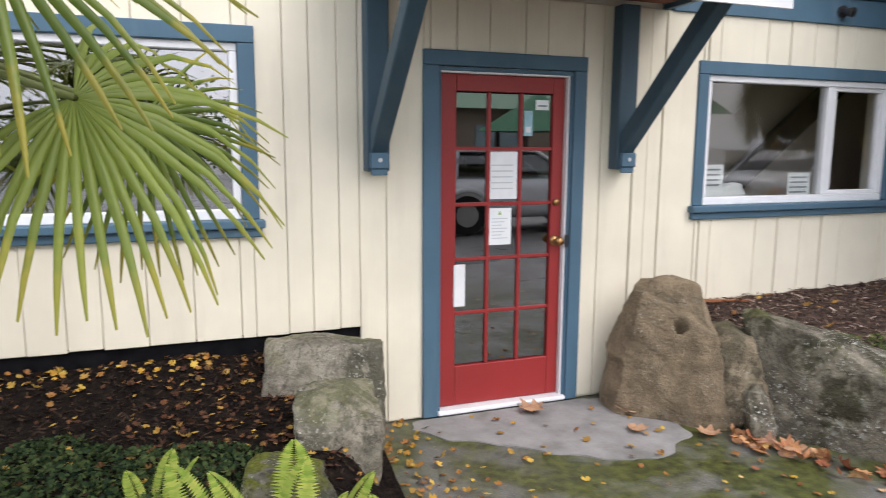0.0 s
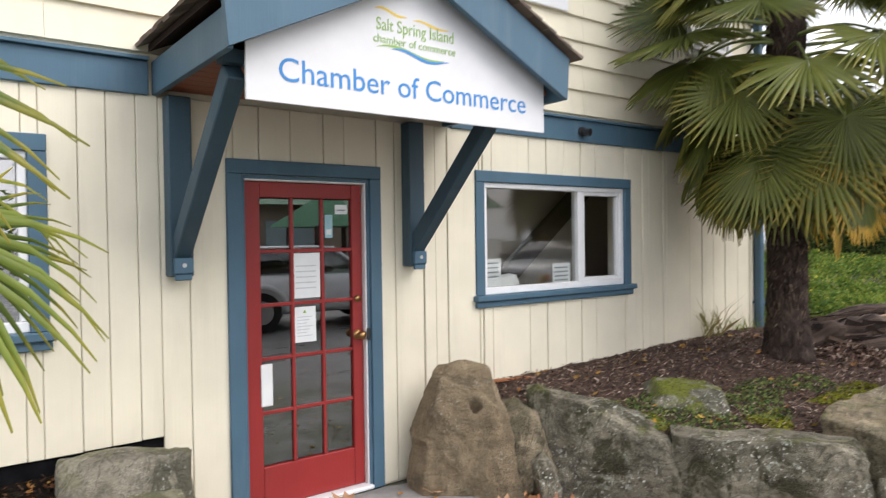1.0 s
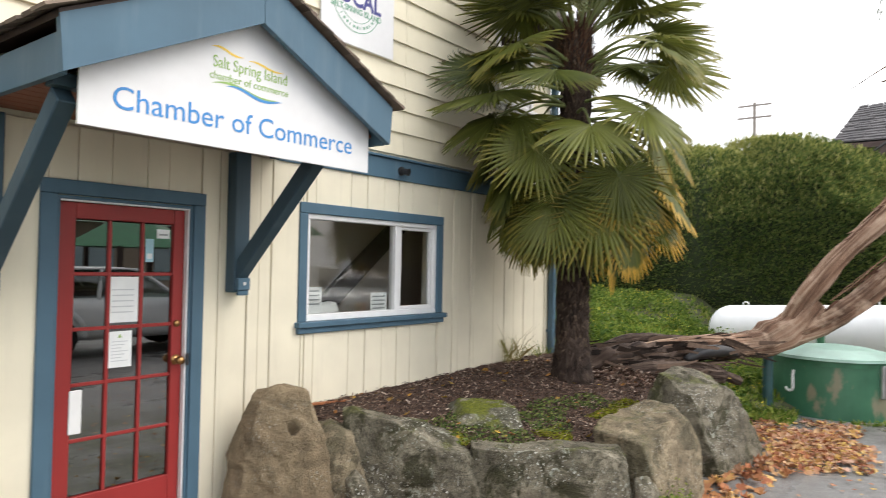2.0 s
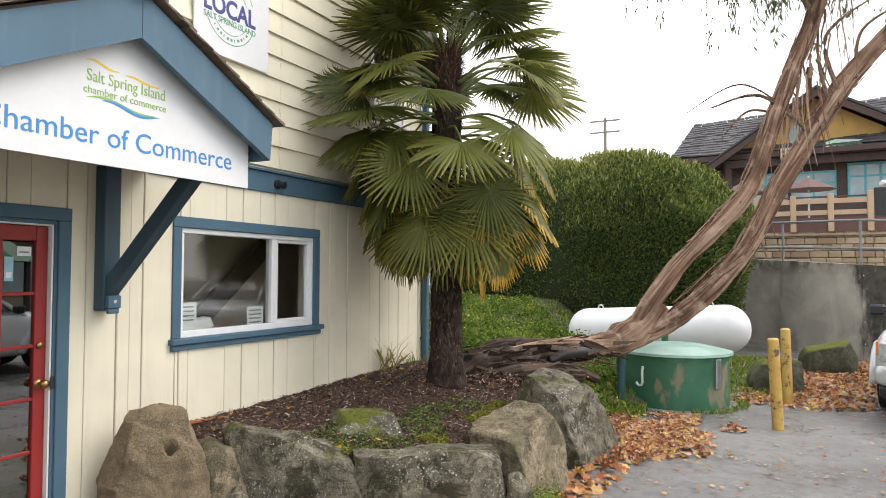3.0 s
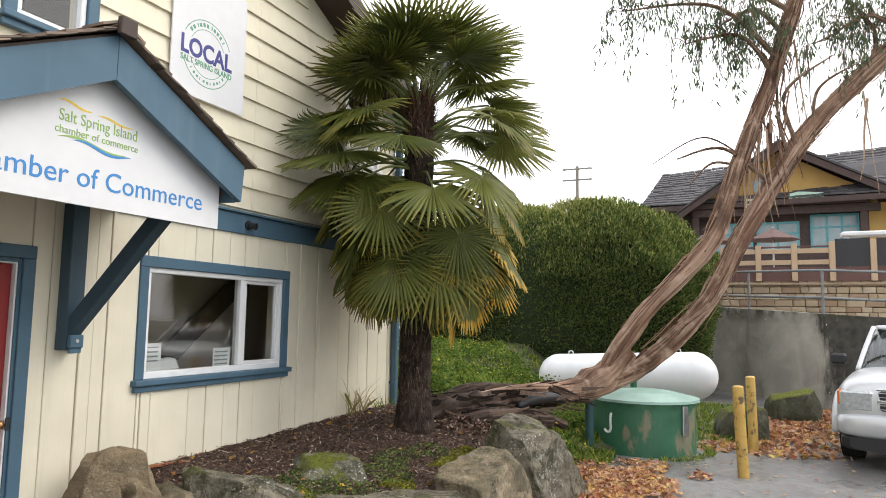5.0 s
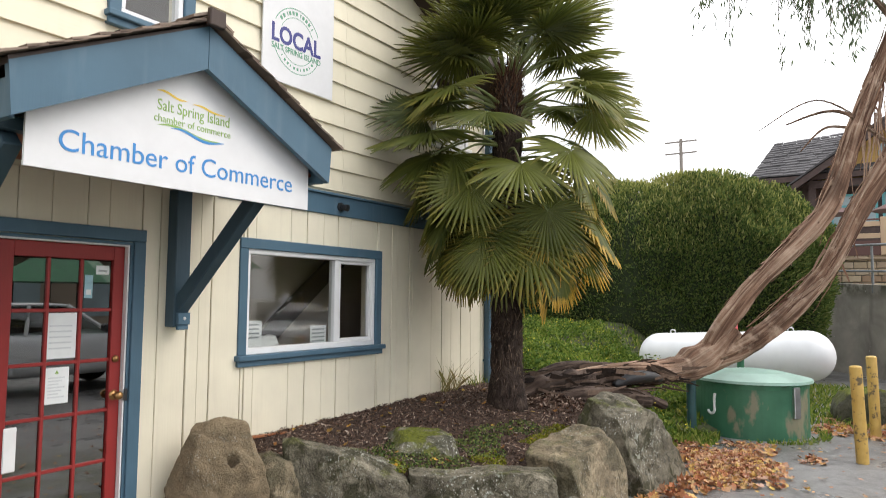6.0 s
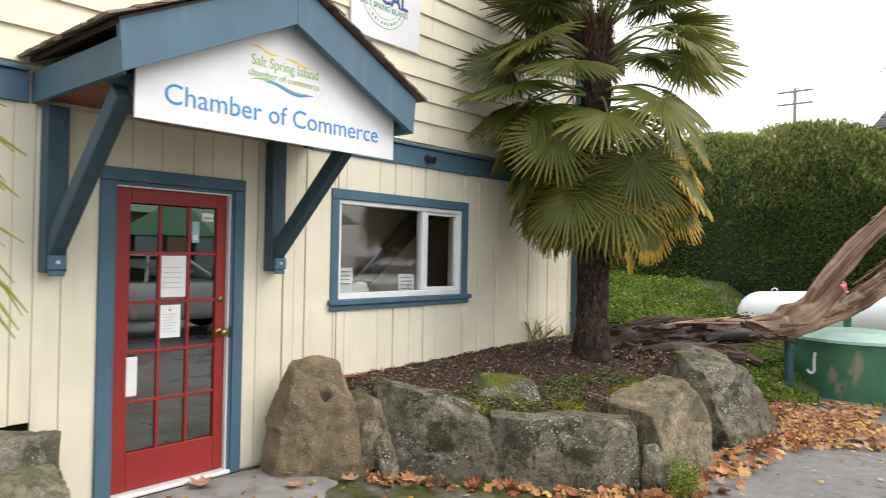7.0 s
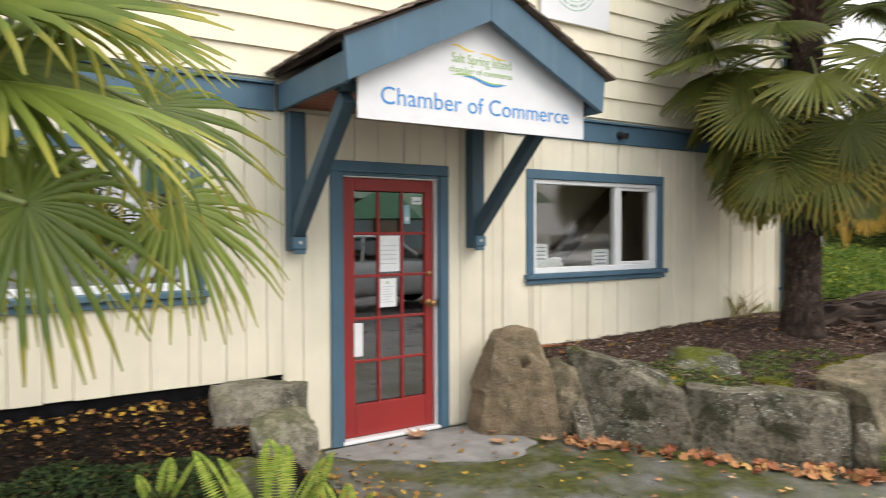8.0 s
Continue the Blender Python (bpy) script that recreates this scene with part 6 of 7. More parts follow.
# ---- retaining wall, rail and stone wall ----
a = Mat("streaked_wall_concrete", 0.88, spec=0.2)
c = a.ramp(a.noise(1.3, 6, dist=0.5), (0.3, (0.30, 0.275, 0.235)), (0.7, (0.52, 0.48, 0.41)))
c = a.mix(a.grey(a.noise(1.0, 6, a.stretch(1.5, 1.5, 0.35)), 0, 0.7, 0.52, 0.66), c, (0.15, 0.14, 0.115))
sep = a.t.nodes.new("ShaderNodeSeparateXYZ")
a.link(a.co, sep.inputs[0])
damp_side = a.n("ShaderNodeMapRange", From_Min=-5.35, From_Max=-6.1, To_Min=0.0, To_Max=0.42)
a.link(sep.outputs[1], damp_side.inputs[0])
ragged = a.n("ShaderNodeMath")
ragged.operation = 'ADD'
a.link(damp_side.outputs[0], ragged.inputs[0])
a.link(a.noise(1.0, 7, a.stretch(1.4, 1.4, 0.5), rough=0.65), ragged.inputs[1])
c = a.mix(a.grey(ragged.outputs[0], 0, 0.93, 0.66, 0.76), c, a.ramp(a.noise(6, 5), (0.3, (0.018, 0.018, 0.015)), (0.7, (0.075, 0.072, 0.060))))
crown_damp = a.n("ShaderNodeMapRange", From_Min=1.72, From_Max=2.02, To_Min=0.0, To_Max=1.0)
a.link(sep.outputs[2], crown_damp.inputs[0])
c = a.mix(a.mix(1.0, crown_damp.outputs[0], a.grey(a.noise(3, 6), 0, 0.8, 0.42, 0.58), 'MULTIPLY'), c, (0.055, 0.058, 0.030))
c = a.mix(a.grey(a.noise(9, 2), 0, 0.8, 0.735, 0.75), c, (0.62, 0.61, 0.57))
M_retain_wall = a.color(c).bump(a.noise(45, 6), 0.5, 0.01).m
retain = thing("retaining_wall", "stained grey concrete retaining wall", "retaining wall", kind="structure")
WB_, WA_, WC_ = (18.6, -2.7), (14.4, -5.6), (13.9, -10.5)


def wall_run(p, q, zp, zq, thick, material, name, parent):
    p, q = Vector((*p, 0)), Vector((*q, 0))
    nrm = Vector((-(q - p).y, (q - p).x, 0)).normalized() * -thick
    bm = bmesh.new()
    vs = [bm.verts.new(v) for v in (p - Vector((0, 0, .05)), q - Vector((0, 0, .05)), q + nrm - Vector((0, 0, .05)), p + nrm - Vector((0, 0, .05)), p + Vector((0, 0, zp)), q + Vector((0, 0, zq)), q + nrm + Vector((0, 0, zq)), p + nrm + Vector((0, 0, zp)))]
    for f in ((0, 1, 5, 4), (1, 2, 6, 5), (2, 3, 7, 6), (3, 0, 4, 7), (4, 5, 6, 7), (3, 2, 1, 0)):
        bm.faces.new([vs[i] for i in f])
    bmesh.ops.recalc_face_normals(bm, faces=bm.faces)
    return part(name, bm, material, parent)


wall_run(WB_, WA_, 2.22, 1.95, -0.25, M_retain_wall, "wall_section", retain)
wall_run((14.40, -5.61), WC_, 1.945, 1.72, -0.25, M_retain_wall, "wall_section", retain)
M_rail = plain("dull_grey_pipe", (0.20, 0.21, 0.21), 0.6, vary=0.2)
rail = thing("hand_rail", "grey galvanised pipe rail on the wall top", "railing")
for pts in ([(18.5, -2.75, 3.12), (14.5, -5.6, 2.87), (14.02, -10, 2.62)], [(18.5, -2.75, 2.50), (14.5, -5.6, 2.29), (14.02, -10, 2.05)]):
    bm = bmesh.new()
    cyl(bm, pts[0], pts[1], 0.028, seg=10)
    cyl(bm, pts[1], pts[2], 0.028, seg=10)
    part("pipe", bm, M_rail, rail)
for x, y, z0, z1 in ((14.5, -5.6, 1.74, 2.88), (16.5, -4.17, 1.9, 2.99), (14.25, -7.8, 1.6, 2.74)):
    bm = bmesh.new()
    cyl(bm, (x, y, z0), (x, y, z1), 0.028, seg=10)
    part("post", bm, M_rail, rail)
terrace = tagged(part("terrace_ground", boxes((18.9, 34, -14, 0.0, 0.0, 2.85), (14.9, 18.4, -14, -6.2, 0.0, 1.5)), M_retain), "raised terrace ground of the cafe", "terrace", kind="structure")

a = Mat("tan_ashlar_stone", 0.85)
c = a.ramp(a.piece(), (0.0, (0.36, 0.27, 0.17)), (0.35, (0.46, 0.37, 0.25)), (0.7, (0.30, 0.20, 0.125)), (1.0, (0.50, 0.42, 0.31)))
a.color(a.mix(a.grey(a.noise(9, 5), 0, 0.4), c, (0.2, 0.15, 0.1))).bump(a.noise(20, 5), 0.5, 0.02)
M_ashlar = a.m
M_mortar = plain("mortar", (0.22, 0.19, 0.15), 0.9)
stonewall = thing("stone_wall", "tan ashlar stone wall under the cafe deck", "stone wall", kind="structure", at=pose(0, 0, 0.06))
part("backing", boxes((18.56, 18.88, -10.2, -2.6, 0.0, 2.70)), M_mortar, stonewall)
kinds = []
for w, h in ((0.22, 0.13), (0.34, 0.13), (0.28, 0.16), (0.42, 0.16), (0.18, 0.16), (0.30, 0.115)):
    bm = bmesh.new()
    box(bm, -0.05, 0.03, -w / 2, w / 2, 0, h, bevel=0.012)
    for v in bm.verts:
        v.co += Vector((noise.noise(v.co * 9 + Vector((w, h, 0))), noise.noise(v.co * 7), 0)) * 0.012
    me = bpy.data.meshes.new("stone")
    bm.to_mesh(me)
    bm.free()
    me.materials.append(M_ashlar)
    kinds.append((w, h, me))
rng = random.Random(17)
z = 1.82
while z < 2.66:
    group_h = rng.choice((0.13, 0.16))
    opts = [k for k in kinds if abs(k[1] - group_h) < 0.02]
    y = -9.2 + rng.uniform(0, 0.2)
    while y < -2.7:
        w, h, me = rng.choice(opts)
        ob = new("stone", me)
        ob.parent = stonewall
        ob.location = (18.55 + rng.uniform(-0.012, 0.012), y + w / 2, z)
        y += w + 0.016
    z += group_h + 0.014
part("coping", boxes((18.44, 18.95, -10.2, -2.6, 2.702, 2.76), bevel=0.01), M_ashlar, stonewall)

# ---- cafe deck fence ----
M_peach = painted_wood("peach_fence_paint", (0.52, 0.37, 0.24), dirt=(0.25, 0.17, 0.11))
M_maroon = painted_wood("maroon_board_paint", (0.13, 0.065, 0.055), dirt=(0.2, 0.13, 0.11))
fence = thing("deck_fence", "peach timber fence with brown boards round the deck", "fence", at=pose(0, 0.16, 0.10))
py = [-3.70, -4.58, -5.45, -6.33, -7.25, -8.20, -9.15]
for k, y in enumerate(py):
    part("post", boxes((18.40, 18.54, y - 0.07, y + 0.07, 2.765, 3.70 + 0.03 * k), bevel=0.01), M_peach, fence)
for a_, b_ in zip(py, py[1:]):
    part("board", boxes((18.47, 18.50, b_ + 0.072, a_ - 0.072, 2.77, 3.14)), M_maroon, fence)
    if a_ > -6.0:
        for z0 in (3.20, 3.50):
            part("slat", boxes((18.44, 18.48, b_ + 0.072, a_ - 0.072, z0, z0 + 0.125), bevel=0.006), M_peach, fence)
        part("slat", boxes((18.47, 18.50, b_ + 0.072, a_ - 0.072, 3.655, 3.70), bevel=0.004), M_maroon, fence)
    else:
        part("screen", boxes((18.46, 18.485, b_ + 0.072, a_ - 0.072, 3.145, 3.86)), M_black, fence, "black wind screen")
roll = tagged(part("rolled_awning", boxes((18.9, 19.35, -10.0, -6.55, 3.95, 4.08), bevel=0.03), M_white), "long white rolled tent wall above the fence", "awning")
roll.location = (0, 0.1, 0.12)
part("awning_leg", boxes((19.05, 19.10, -9.9, -9.85, 2.70, 3.97), (19.05, 19.10, -6.75, -6.70, 2.70, 3.97)), M_steel, roll)

# ---- cafe building ----
M_ochre = plain("ochre_stucco", (0.56, 0.35, 0.115), 0.85, vary=0.10, scale=2)
M_darkbrown = plain("dark_brown_timber", (0.065, 0.040, 0.034), 0.7, vary=0.2)
M_teal = plain("teal_window_paint", (0.10, 0.33, 0.36), 0.5)
M_pane_far = plain("bright_far_pane", (0.30, 0.38, 0.40), 0.12, vary=0.2, scale=1.5, bump=0)
cafe = thing("cafe_building", "cafe with ochre gable, dark timbers and shingle roof", "building", at=pose(0, 0.05, 0.12))
part("wall", boxes((23.4, 30, -13, -1.6, 2.70, 5.6)), M_darkbrown, cafe)
part("stucco_wall", boxes((23.36, 23.398, -13, -7.75, 4.2, 5.5)), M_ochre, cafe, "ochre stucco wall")
part("gable_wall", prism([(-2.75, 5.42), (-7.95, 5.42), (-7.95, 5.72), (-5.2, 7.30), (-2.75, 5.66)], 23.0, 23.38, "x"), M_ochre, cafe, "ochre gable")
for side, (ye, ze) in (("l", (-1.95, 4.98)), ("r", (-8.75, 5.28))):
    part("barge_board", prism([(-5.2, 7.20), (ye, ze - 0.02), (ye, ze + 0.20), (-5.2, 7.44)], 22.25, 22.33, "x"), M_darkbrown, cafe)
    bm = prism([(-5.2, 7.46), (ye, ze + 0.22), (ye, ze + 0.28), (-5.2, 7.54)], 22.2, 27.0, "x")
    part("gable_roof", bm, M_far_roof, cafe)
    part("rafter_soffit", prism([(-5.2, 7.38), (ye, ze + 0.14), (ye, ze + 0.20), (-5.2, 7.44)], 22.34, 23.4, "x"), M_darkbrown, cafe)
# main roof as courses of shingles
rng = random.Random(41)
for c in range(15):
    verts, faces = [], []
    u0, u1 = c / 15, (c + 1) / 15 + 0.012
    y = -0.75 - 0.35 * u0
    while y > -13:
        w = rng.uniform(0.25, 0.5)
        y1 = y - w
        t = rng.uniform(0.0, 0.03)
        b = len(verts)
        for u, lift in ((u0, 0.07 + t), (u1, 0.03 + t)):
            for yy in (y, y1 + 0.012):
                k = (-yy) / 13
                xe, xr = 23.0 - 1.2 * k, 27.2 - 2.0 * k
                ze, zr = 5.62, 7.55 + 0.35 * k
                verts.append((xe + (xr - xe) * u, yy, ze + (zr - ze) * u + lift))
        for yy in (y, y1 + 0.012):
            v = verts[b + (0 if yy == y else 1)]
            verts.append((v[0], v[1], v[2] - 0.045))
        faces += [(b, b + 1, b + 3, b + 2), (b + 4, b + 5, b + 1, b)]
        y = y1
    part_ob = mesh_from("roof_course", verts, faces, M_far_roof, cafe)
    part_ob["kind"] = "stuff"
bm = bmesh.new()
vs = [bm.verts.new(p) for p in ((23.0, -0.75, 5.6), (21.8, -13, 5.6), (25.2, -13, 7.88), (27.2, -1.1, 7.55), (31, -0.75, 5.6), (31, -13, 5.6))]
for f in ((0, 1, 2, 3), (3, 2, 5, 4), (0, 3, 4), (1, 5, 2)):
    bm.faces.new([vs[i] for i in f])
part("roof_deck", bm, M_far_roof, cafe)
part("fascia", prism([(22.95, -0.78), (21.75, -13), (21.85, -13), (23.05, -0.78)], 5.45, 5.62, "z"), M_darkbrown, cafe)
part("tie_beam", boxes((22.80, 22.98, -8.0, -2.5, 5.18, 5.42)), M_darkbrown, cafe)
part("beam_shelf", boxes((22.60, 22.98, -7.7, -5.2, 5.44, 5.50)), M_darkbrown, cafe)
for y in (-2.6, -7.55):
    part("post", boxes((22.82, 22.98, y - 0.1, y + 0.1, 2.70, 5.18)), M_darkbrown, cafe)


def far_window(y0, y1, z0, z1, cols, x=23.3, frame_mat=M_teal):
    w = part("window", boxes((x, x + 0.08, y0 - 0.07, y1 + 0.07, z0 - 0.07, z0)), frame_mat, cafe)
    part("casing_top", boxes((x, x + 0.08, y0 - 0.07, y1 + 0.07, z1, z1 + 0.07)), frame_mat, w)
    part("casing_side", boxes((x, x + 0.08, y0 - 0.07, y0, z0, z1)), frame_mat, w)
    part("casing_side", boxes((x, x + 0.08, y1, y1 + 0.07, z0, z1)), frame_mat, w)
    for k in range(1, cols):
        part("mullion", boxes((x + 0.01, x + 0.07, y0 + (y1 - y0) * k / cols - 0.035, y0 + (y1 - y0) * k / cols + 0.035, z0, z1)), frame_mat, w)
    part("transom", boxes((x + 0.012, x + 0.068, y0, y1, z0 + (z1 - z0) * 0.60, z0 + (z1 - z0) * 0.60 + 0.06)), frame_mat, w)
    for k in range(cols):
        part("pane", boxes((x + 0.04, x + 0.05, y0 + (y1 - y0) * k / cols, y0 + (y1 - y0) * (k + 1) / cols, z0, z1)), M_pane_far, w)


far_window(-7.40, -6.15, 4.15, 5.12, 3)
far_window(-5.70, -4.55, 4.05, 4.92, 2)
far_window(-4.30, -3.15, 4.05, 4.92, 2)
part("attic_window", prism([(-4.72 + 0.30 * math.cos(i * 0.35), 6.15 + 0.42 * math.sin(i * 0.35)) for i in range(18)], 22.95, 22.99, "x"), M_pane_far, cafe, "small arched attic window")
sg = thing("cafe_sign", "pale green shaped signboard with the word flowers", "sign", "cafe signs", at=pose(0, 0.02, 0.06))
part("panel", prism([(-6.40, 5.53), (-5.42, 5.53), (-5.42, 5.84), (-5.7, 5.90), (-6.1, 5.86), (-6.40, 5.84)], 22.50, 22.54, "x"), plain("pale_green_sign", (0.42, 0.60, 0.48), 0.5), sg)
for ob in words("shop_lettering", "flowers", 0.26, 0.0, 5.685, 0.0, M_green_paint, sg, "dark green lettering", width=0.78, bold=0.004):
    ob.data.transform(Matrix.Translation((22.497, -5.91, 0)) @ Matrix.Rotation(radians(-90), 4, 'Z'))
sg2 = thing("cafe_sign", "pale cream signboard with dark writing", "sign", "cafe signs", at=pose(0, 0.02, 0.08))
part("panel", boxes((22.50, 22.54, -4.75, -4.15, 5.36, 5.72)), plain("cream_sign", (0.55, 0.50, 0.36), 0.5), sg2)
for k in range(4):
    for j in (5.42, 5.56):
        part("print_bar", boxes((22.485, 22.499, -4.68 + k * 0.14, -4.60 + k * 0.14, j, j + 0.09)), M_black, sg2)
for y, x in ((-5.05, 20.5), (-3.3, 20.8)):
    um = thing("patio_umbrella", "folded-out dark patio umbrella with pale rim", "umbrella", "patio umbrellas", at=pose(0, 0.2, 0.15))
    bm = bmesh.new()
    cyl(bm, (x, y, 2.70), (x, y, 4.45), 0.025, seg=8)
    part("pole", bm, M_steel, um)
    bm = bmesh.new()
    cyl(bm, (x, y, 4.05), (x, y, 4.40), 0.75, 0.03, seg=8, caps=True)
    part("canopy", bm, plain("faded_canopy_cloth", (0.16, 0.10, 0.09), 0.85), um)

# ---- far utility pole ----
M_far_wood = plain("weathered_pole_wood", (0.26, 0.23, 0.20), 0.9)
pole = thing("utility_pole", "weathered wooden utility pole with two crossarms", "utility pole")
bm = bmesh.new()
cyl(bm, (42, 6.03, 0), (42, 6.03, 11.8), 0.14, 0.10, seg=10)
part("pole", bm, M_far_wood, pole)
for z0 in (10.85, 11.58):
    part("crossarm", boxes((41.92, 42.0, 5.07, 6.99, z0, z0 + 0.09)), M_far_wood, pole)


# ---- vehicles ----
def section(hw, zl, zh, n=20, power=4.0, tuck=0.0):
    out = []
    for k in range(n):
        a = 2 * math.pi * k / n + math.pi / n
        c, s = math.cos(a), math.sin(a)
        y = math.copysign(abs(c) ** (2 / power), c) * hw
        z = math.copysign(abs(s) ** (2 / power), s) * (zh - zl) / 2 + (zh + zl) / 2
        if s > 0:
            y *= 1 - tuck * s
        out.append((y, z))
    return out


def loft(rows, n=20):
    bm = bmesh.new()
    rings = [[bm.verts.new((x, y, z)) for y, z in section(hw, zl, zh, n, p, tk)] for x, hw, zl, zh, p, tk in rows]
    for ra, rb in zip(rings, rings[1:]):
        for k in range(n):
            bm.faces.new((ra[k], ra[(k + 1) % n], rb[(k + 1) % n], rb[k]))
    bm.faces.new(rings[0])
    bm.faces.new(rings[-1][::-1])
    bmesh.ops.recalc_face_normals(bm, faces=bm.faces)
    return bm


M_tyre = plain("black_tyre_rubber", (0.018, 0.018, 0.018), 0.85)
M_chrome = plain("chrome", (0.75, 0.75, 0.76), 0.15, 1.0, vary=0.03, bump=0)
M_amber = plain("amber_lens", (0.75, 0.20, 0.03), 0.2, bump=0)
M_lamp = plain("headlamp_lens", (0.50, 0.52, 0.53), 0.12, 0.3, vary=0.25, scale=25, bump=0)
M_tail = plain("red_lens", (0.45, 0.02, 0.02), 0.2, bump=0)


def car(label, at, paint, H=1.75, L=4.6, W=1.86, hood=1.10):
    """Nose at x = 0 pointing to +x, standing on z = 0."""
    c = thing("car", label, "car", "parked cars", at=at)
    h = W / 2
    s = H / 1.75
    part("body", loft([(0.0, h * 0.80, 0.40, hood * 0.76, 5, 0.0), (-0.05, h * 0.90, 0.34, hood * 0.88, 5, 0.02), (-0.22, h * 0.97, 0.30, hood * 0.95, 5, 0.04), (-0.6, h * 0.985, 0.28, hood, 5, 0.06),
                       (-1.25, h, 0.27, hood + 0.04, 5, 0.06), (-2.4, h, 0.27, hood + 0.05, 5, 0.05), (-L + 0.5, h * 0.99, 0.28, hood + 0.06, 5, 0.05), (-L + 0.08, h * 0.93, 0.36, hood + 0.02, 5, 0.05), (-L, h * 0.86, 0.45, hood - 0.08, 5, 0.05)], 28), paint, c, smooth=True)
    zb = hood - 0.02
    part("cabin_glass", loft([(-1.22, h * 0.80, zb - 0.05, zb + 0.02, 6, 0.0), (-1.55, h * 0.80, zb - 0.05, zb + 0.30 * s, 6, 0.10), (-1.98, h * 0.81, zb - 0.05, H - 0.04, 6, 0.16), (-L + 0.55, h * 0.80, zb - 0.05, H - 0.05, 6, 0.16), (-L + 0.12, h * 0.78, zb - 0.05, zb + 0.12, 6, 0.08)], 24), M_car_glass, c, "dark tinted glass", smooth=True)
    part("seats", loft([(-1.9, h * 0.6, zb - 0.3, H - 0.35, 4, 0.1), (-L + 0.6, h * 0.6, zb - 0.3, H - 0.35, 4, 0.1)], 16), M_black, c)
    part("roof_panel", loft([(-1.88, h * 0.62, H - 0.07, H - 0.02, 5, 0.1), (-2.15, h * 0.70, H - 0.055, H, 5, 0.1), (-L + 0.75, h * 0.70, H - 0.06, H, 5, 0.1), (-L + 0.45, h * 0.64, H - 0.09, H - 0.03, 5, 0.1)], 24), paint, c, smooth=True)
    for side in (-1, 1):
        for xa, xb, za, zc, ya, yb in ((-1.20, -1.97, zb, H - 0.04, 0.83, 0.69), (-2.70, -2.62, zb, H - 0.05, 0.835, 0.70), (-3.62, -3.55, zb, H - 0.05, 0.83, 0.69), (-L + 0.22, -L + 0.60, zb, H - 0.07, 0.82, 0.68)):
            bm = bmesh.new()
            tube(bm, [(xa, side * h * ya, za, 0.035), ((xa + xb) / 2, side * h * (ya + yb) / 2 * 1.01, (za + zc) / 2, 0.035), (xb, side * h * yb, zc, 0.035)], 4, 8)
            part("pillar", bm, paint, c, smooth=True)
        bm = bmesh.new()
        box(bm, -1.52, -1.38, side * (h + 0.10) - 0.10, side * (h + 0.10) + 0.10, hood + 0.04, hood + 0.19, bevel=0.03)
        part("mirror", bm, M_black, c)
        for xw in (-0.86, -L + 0.86):
            bm = bmesh.new()
            cyl(bm, (xw, side * (h - 0.24), 0.36), (xw, side * (h - 0.005), 0.36), 0.36, seg=32)
            ty = part("wheel", bm, M_tyre, c)
            bm = bmesh.new()
            cyl(bm, (xw, side * (h - 0.1), 0.36), (xw, side * (h + 0.004), 0.36), 0.23, 0.21, seg=24)
            part("rim", bm, M_steel, ty)
            bm = bmesh.new()
            a0 = [(xw + 0.47 * math.cos(t), side * (h + 0.012), 0.36 + 0.47 * math.sin(t), 0.055) for t in [math.pi * k / 8 for k in range(9)]]
            tube(bm, a0, 3, 10)
            part("wheel_arch", bm, paint, c, smooth=True)
        bm = bmesh.new()
        box(bm, -0.14, 0.012, side * h * 0.70 - 0.19, side * h * 0.70 + 0.17, hood * 0.60, hood * 0.82, bevel=0.03)
        lamp = part("headlight", bm, M_lamp, c, "clear headlight")
        bm = bmesh.new()
        box(bm, -0.22, -0.02, side * h * 0.885 - 0.045, side * h * 0.885 + 0.045, hood * 0.66, hood * 0.82, bevel=0.02)
        part("indicator", bm, M_amber, lamp, "amber side lens")
        bm = bmesh.new()
        cyl(bm, (-0.02, side * h * 0.72, 0.52), (0.035, side * h * 0.72, 0.52), 0.075, seg=20)
        part("fog_lamp", bm, M_lamp, c)
        bm = bmesh.new()
        box(bm, -L - 0.01, -L + 0.12, side * h * 0.80 - 0.09, side * h * 0.80 + 0.09, hood * 0.70, hood * 0.98, bevel=0.03)
        part("tail_light", bm, M_tail, c, "red tail light")
    part("bumper", loft([(0.07, h * 0.80, 0.42, 0.62, 5, 0), (0.03, h * 0.93, 0.38, 0.66, 5, 0), (-0.25, h * 1.0, 0.36, 0.66, 5, 0)], 20), paint, c, smooth=True)
    part("lower_apron", loft([(0.03, h * 0.80, 0.22, 0.40, 5, 0), (-0.02, h * 0.9, 0.21, 0.41, 5, 0), (-0.3, h * 0.95, 0.22, 0.41, 5, 0)], 20), M_black, c)
    bm = bmesh.new()
    box(bm, -0.06, 0.018, -h * 0.46, h * 0.46, hood * 0.61, hood * 0.83, bevel=0.03)
    gr = part("grille", bm, M_black, c, "black grille with chrome bars")
    for k in range(5):
        part("bar", boxes((0.016, 0.028, -h * 0.45, h * 0.45, hood * (0.635 + 0.042 * k), hood * (0.642 + 0.042 * k))), M_steel, gr)
    part("bar", boxes((0.014, 0.042, -h * 0.47, h * 0.47, hood * 0.70, hood * 0.735), (0.014, 0.042, -0.03, 0.03, hood * 0.61, hood * 0.83), (0.012, 0.036, -h * 0.48, h * 0.48, hood * 0.83, hood * 0.85), bevel=0.005), M_chrome, gr, "chrome cross bar")
    part("plate", boxes((0.071, 0.078, -0.16, 0.16, 0.46, 0.58)), M_paper, c)
    return c


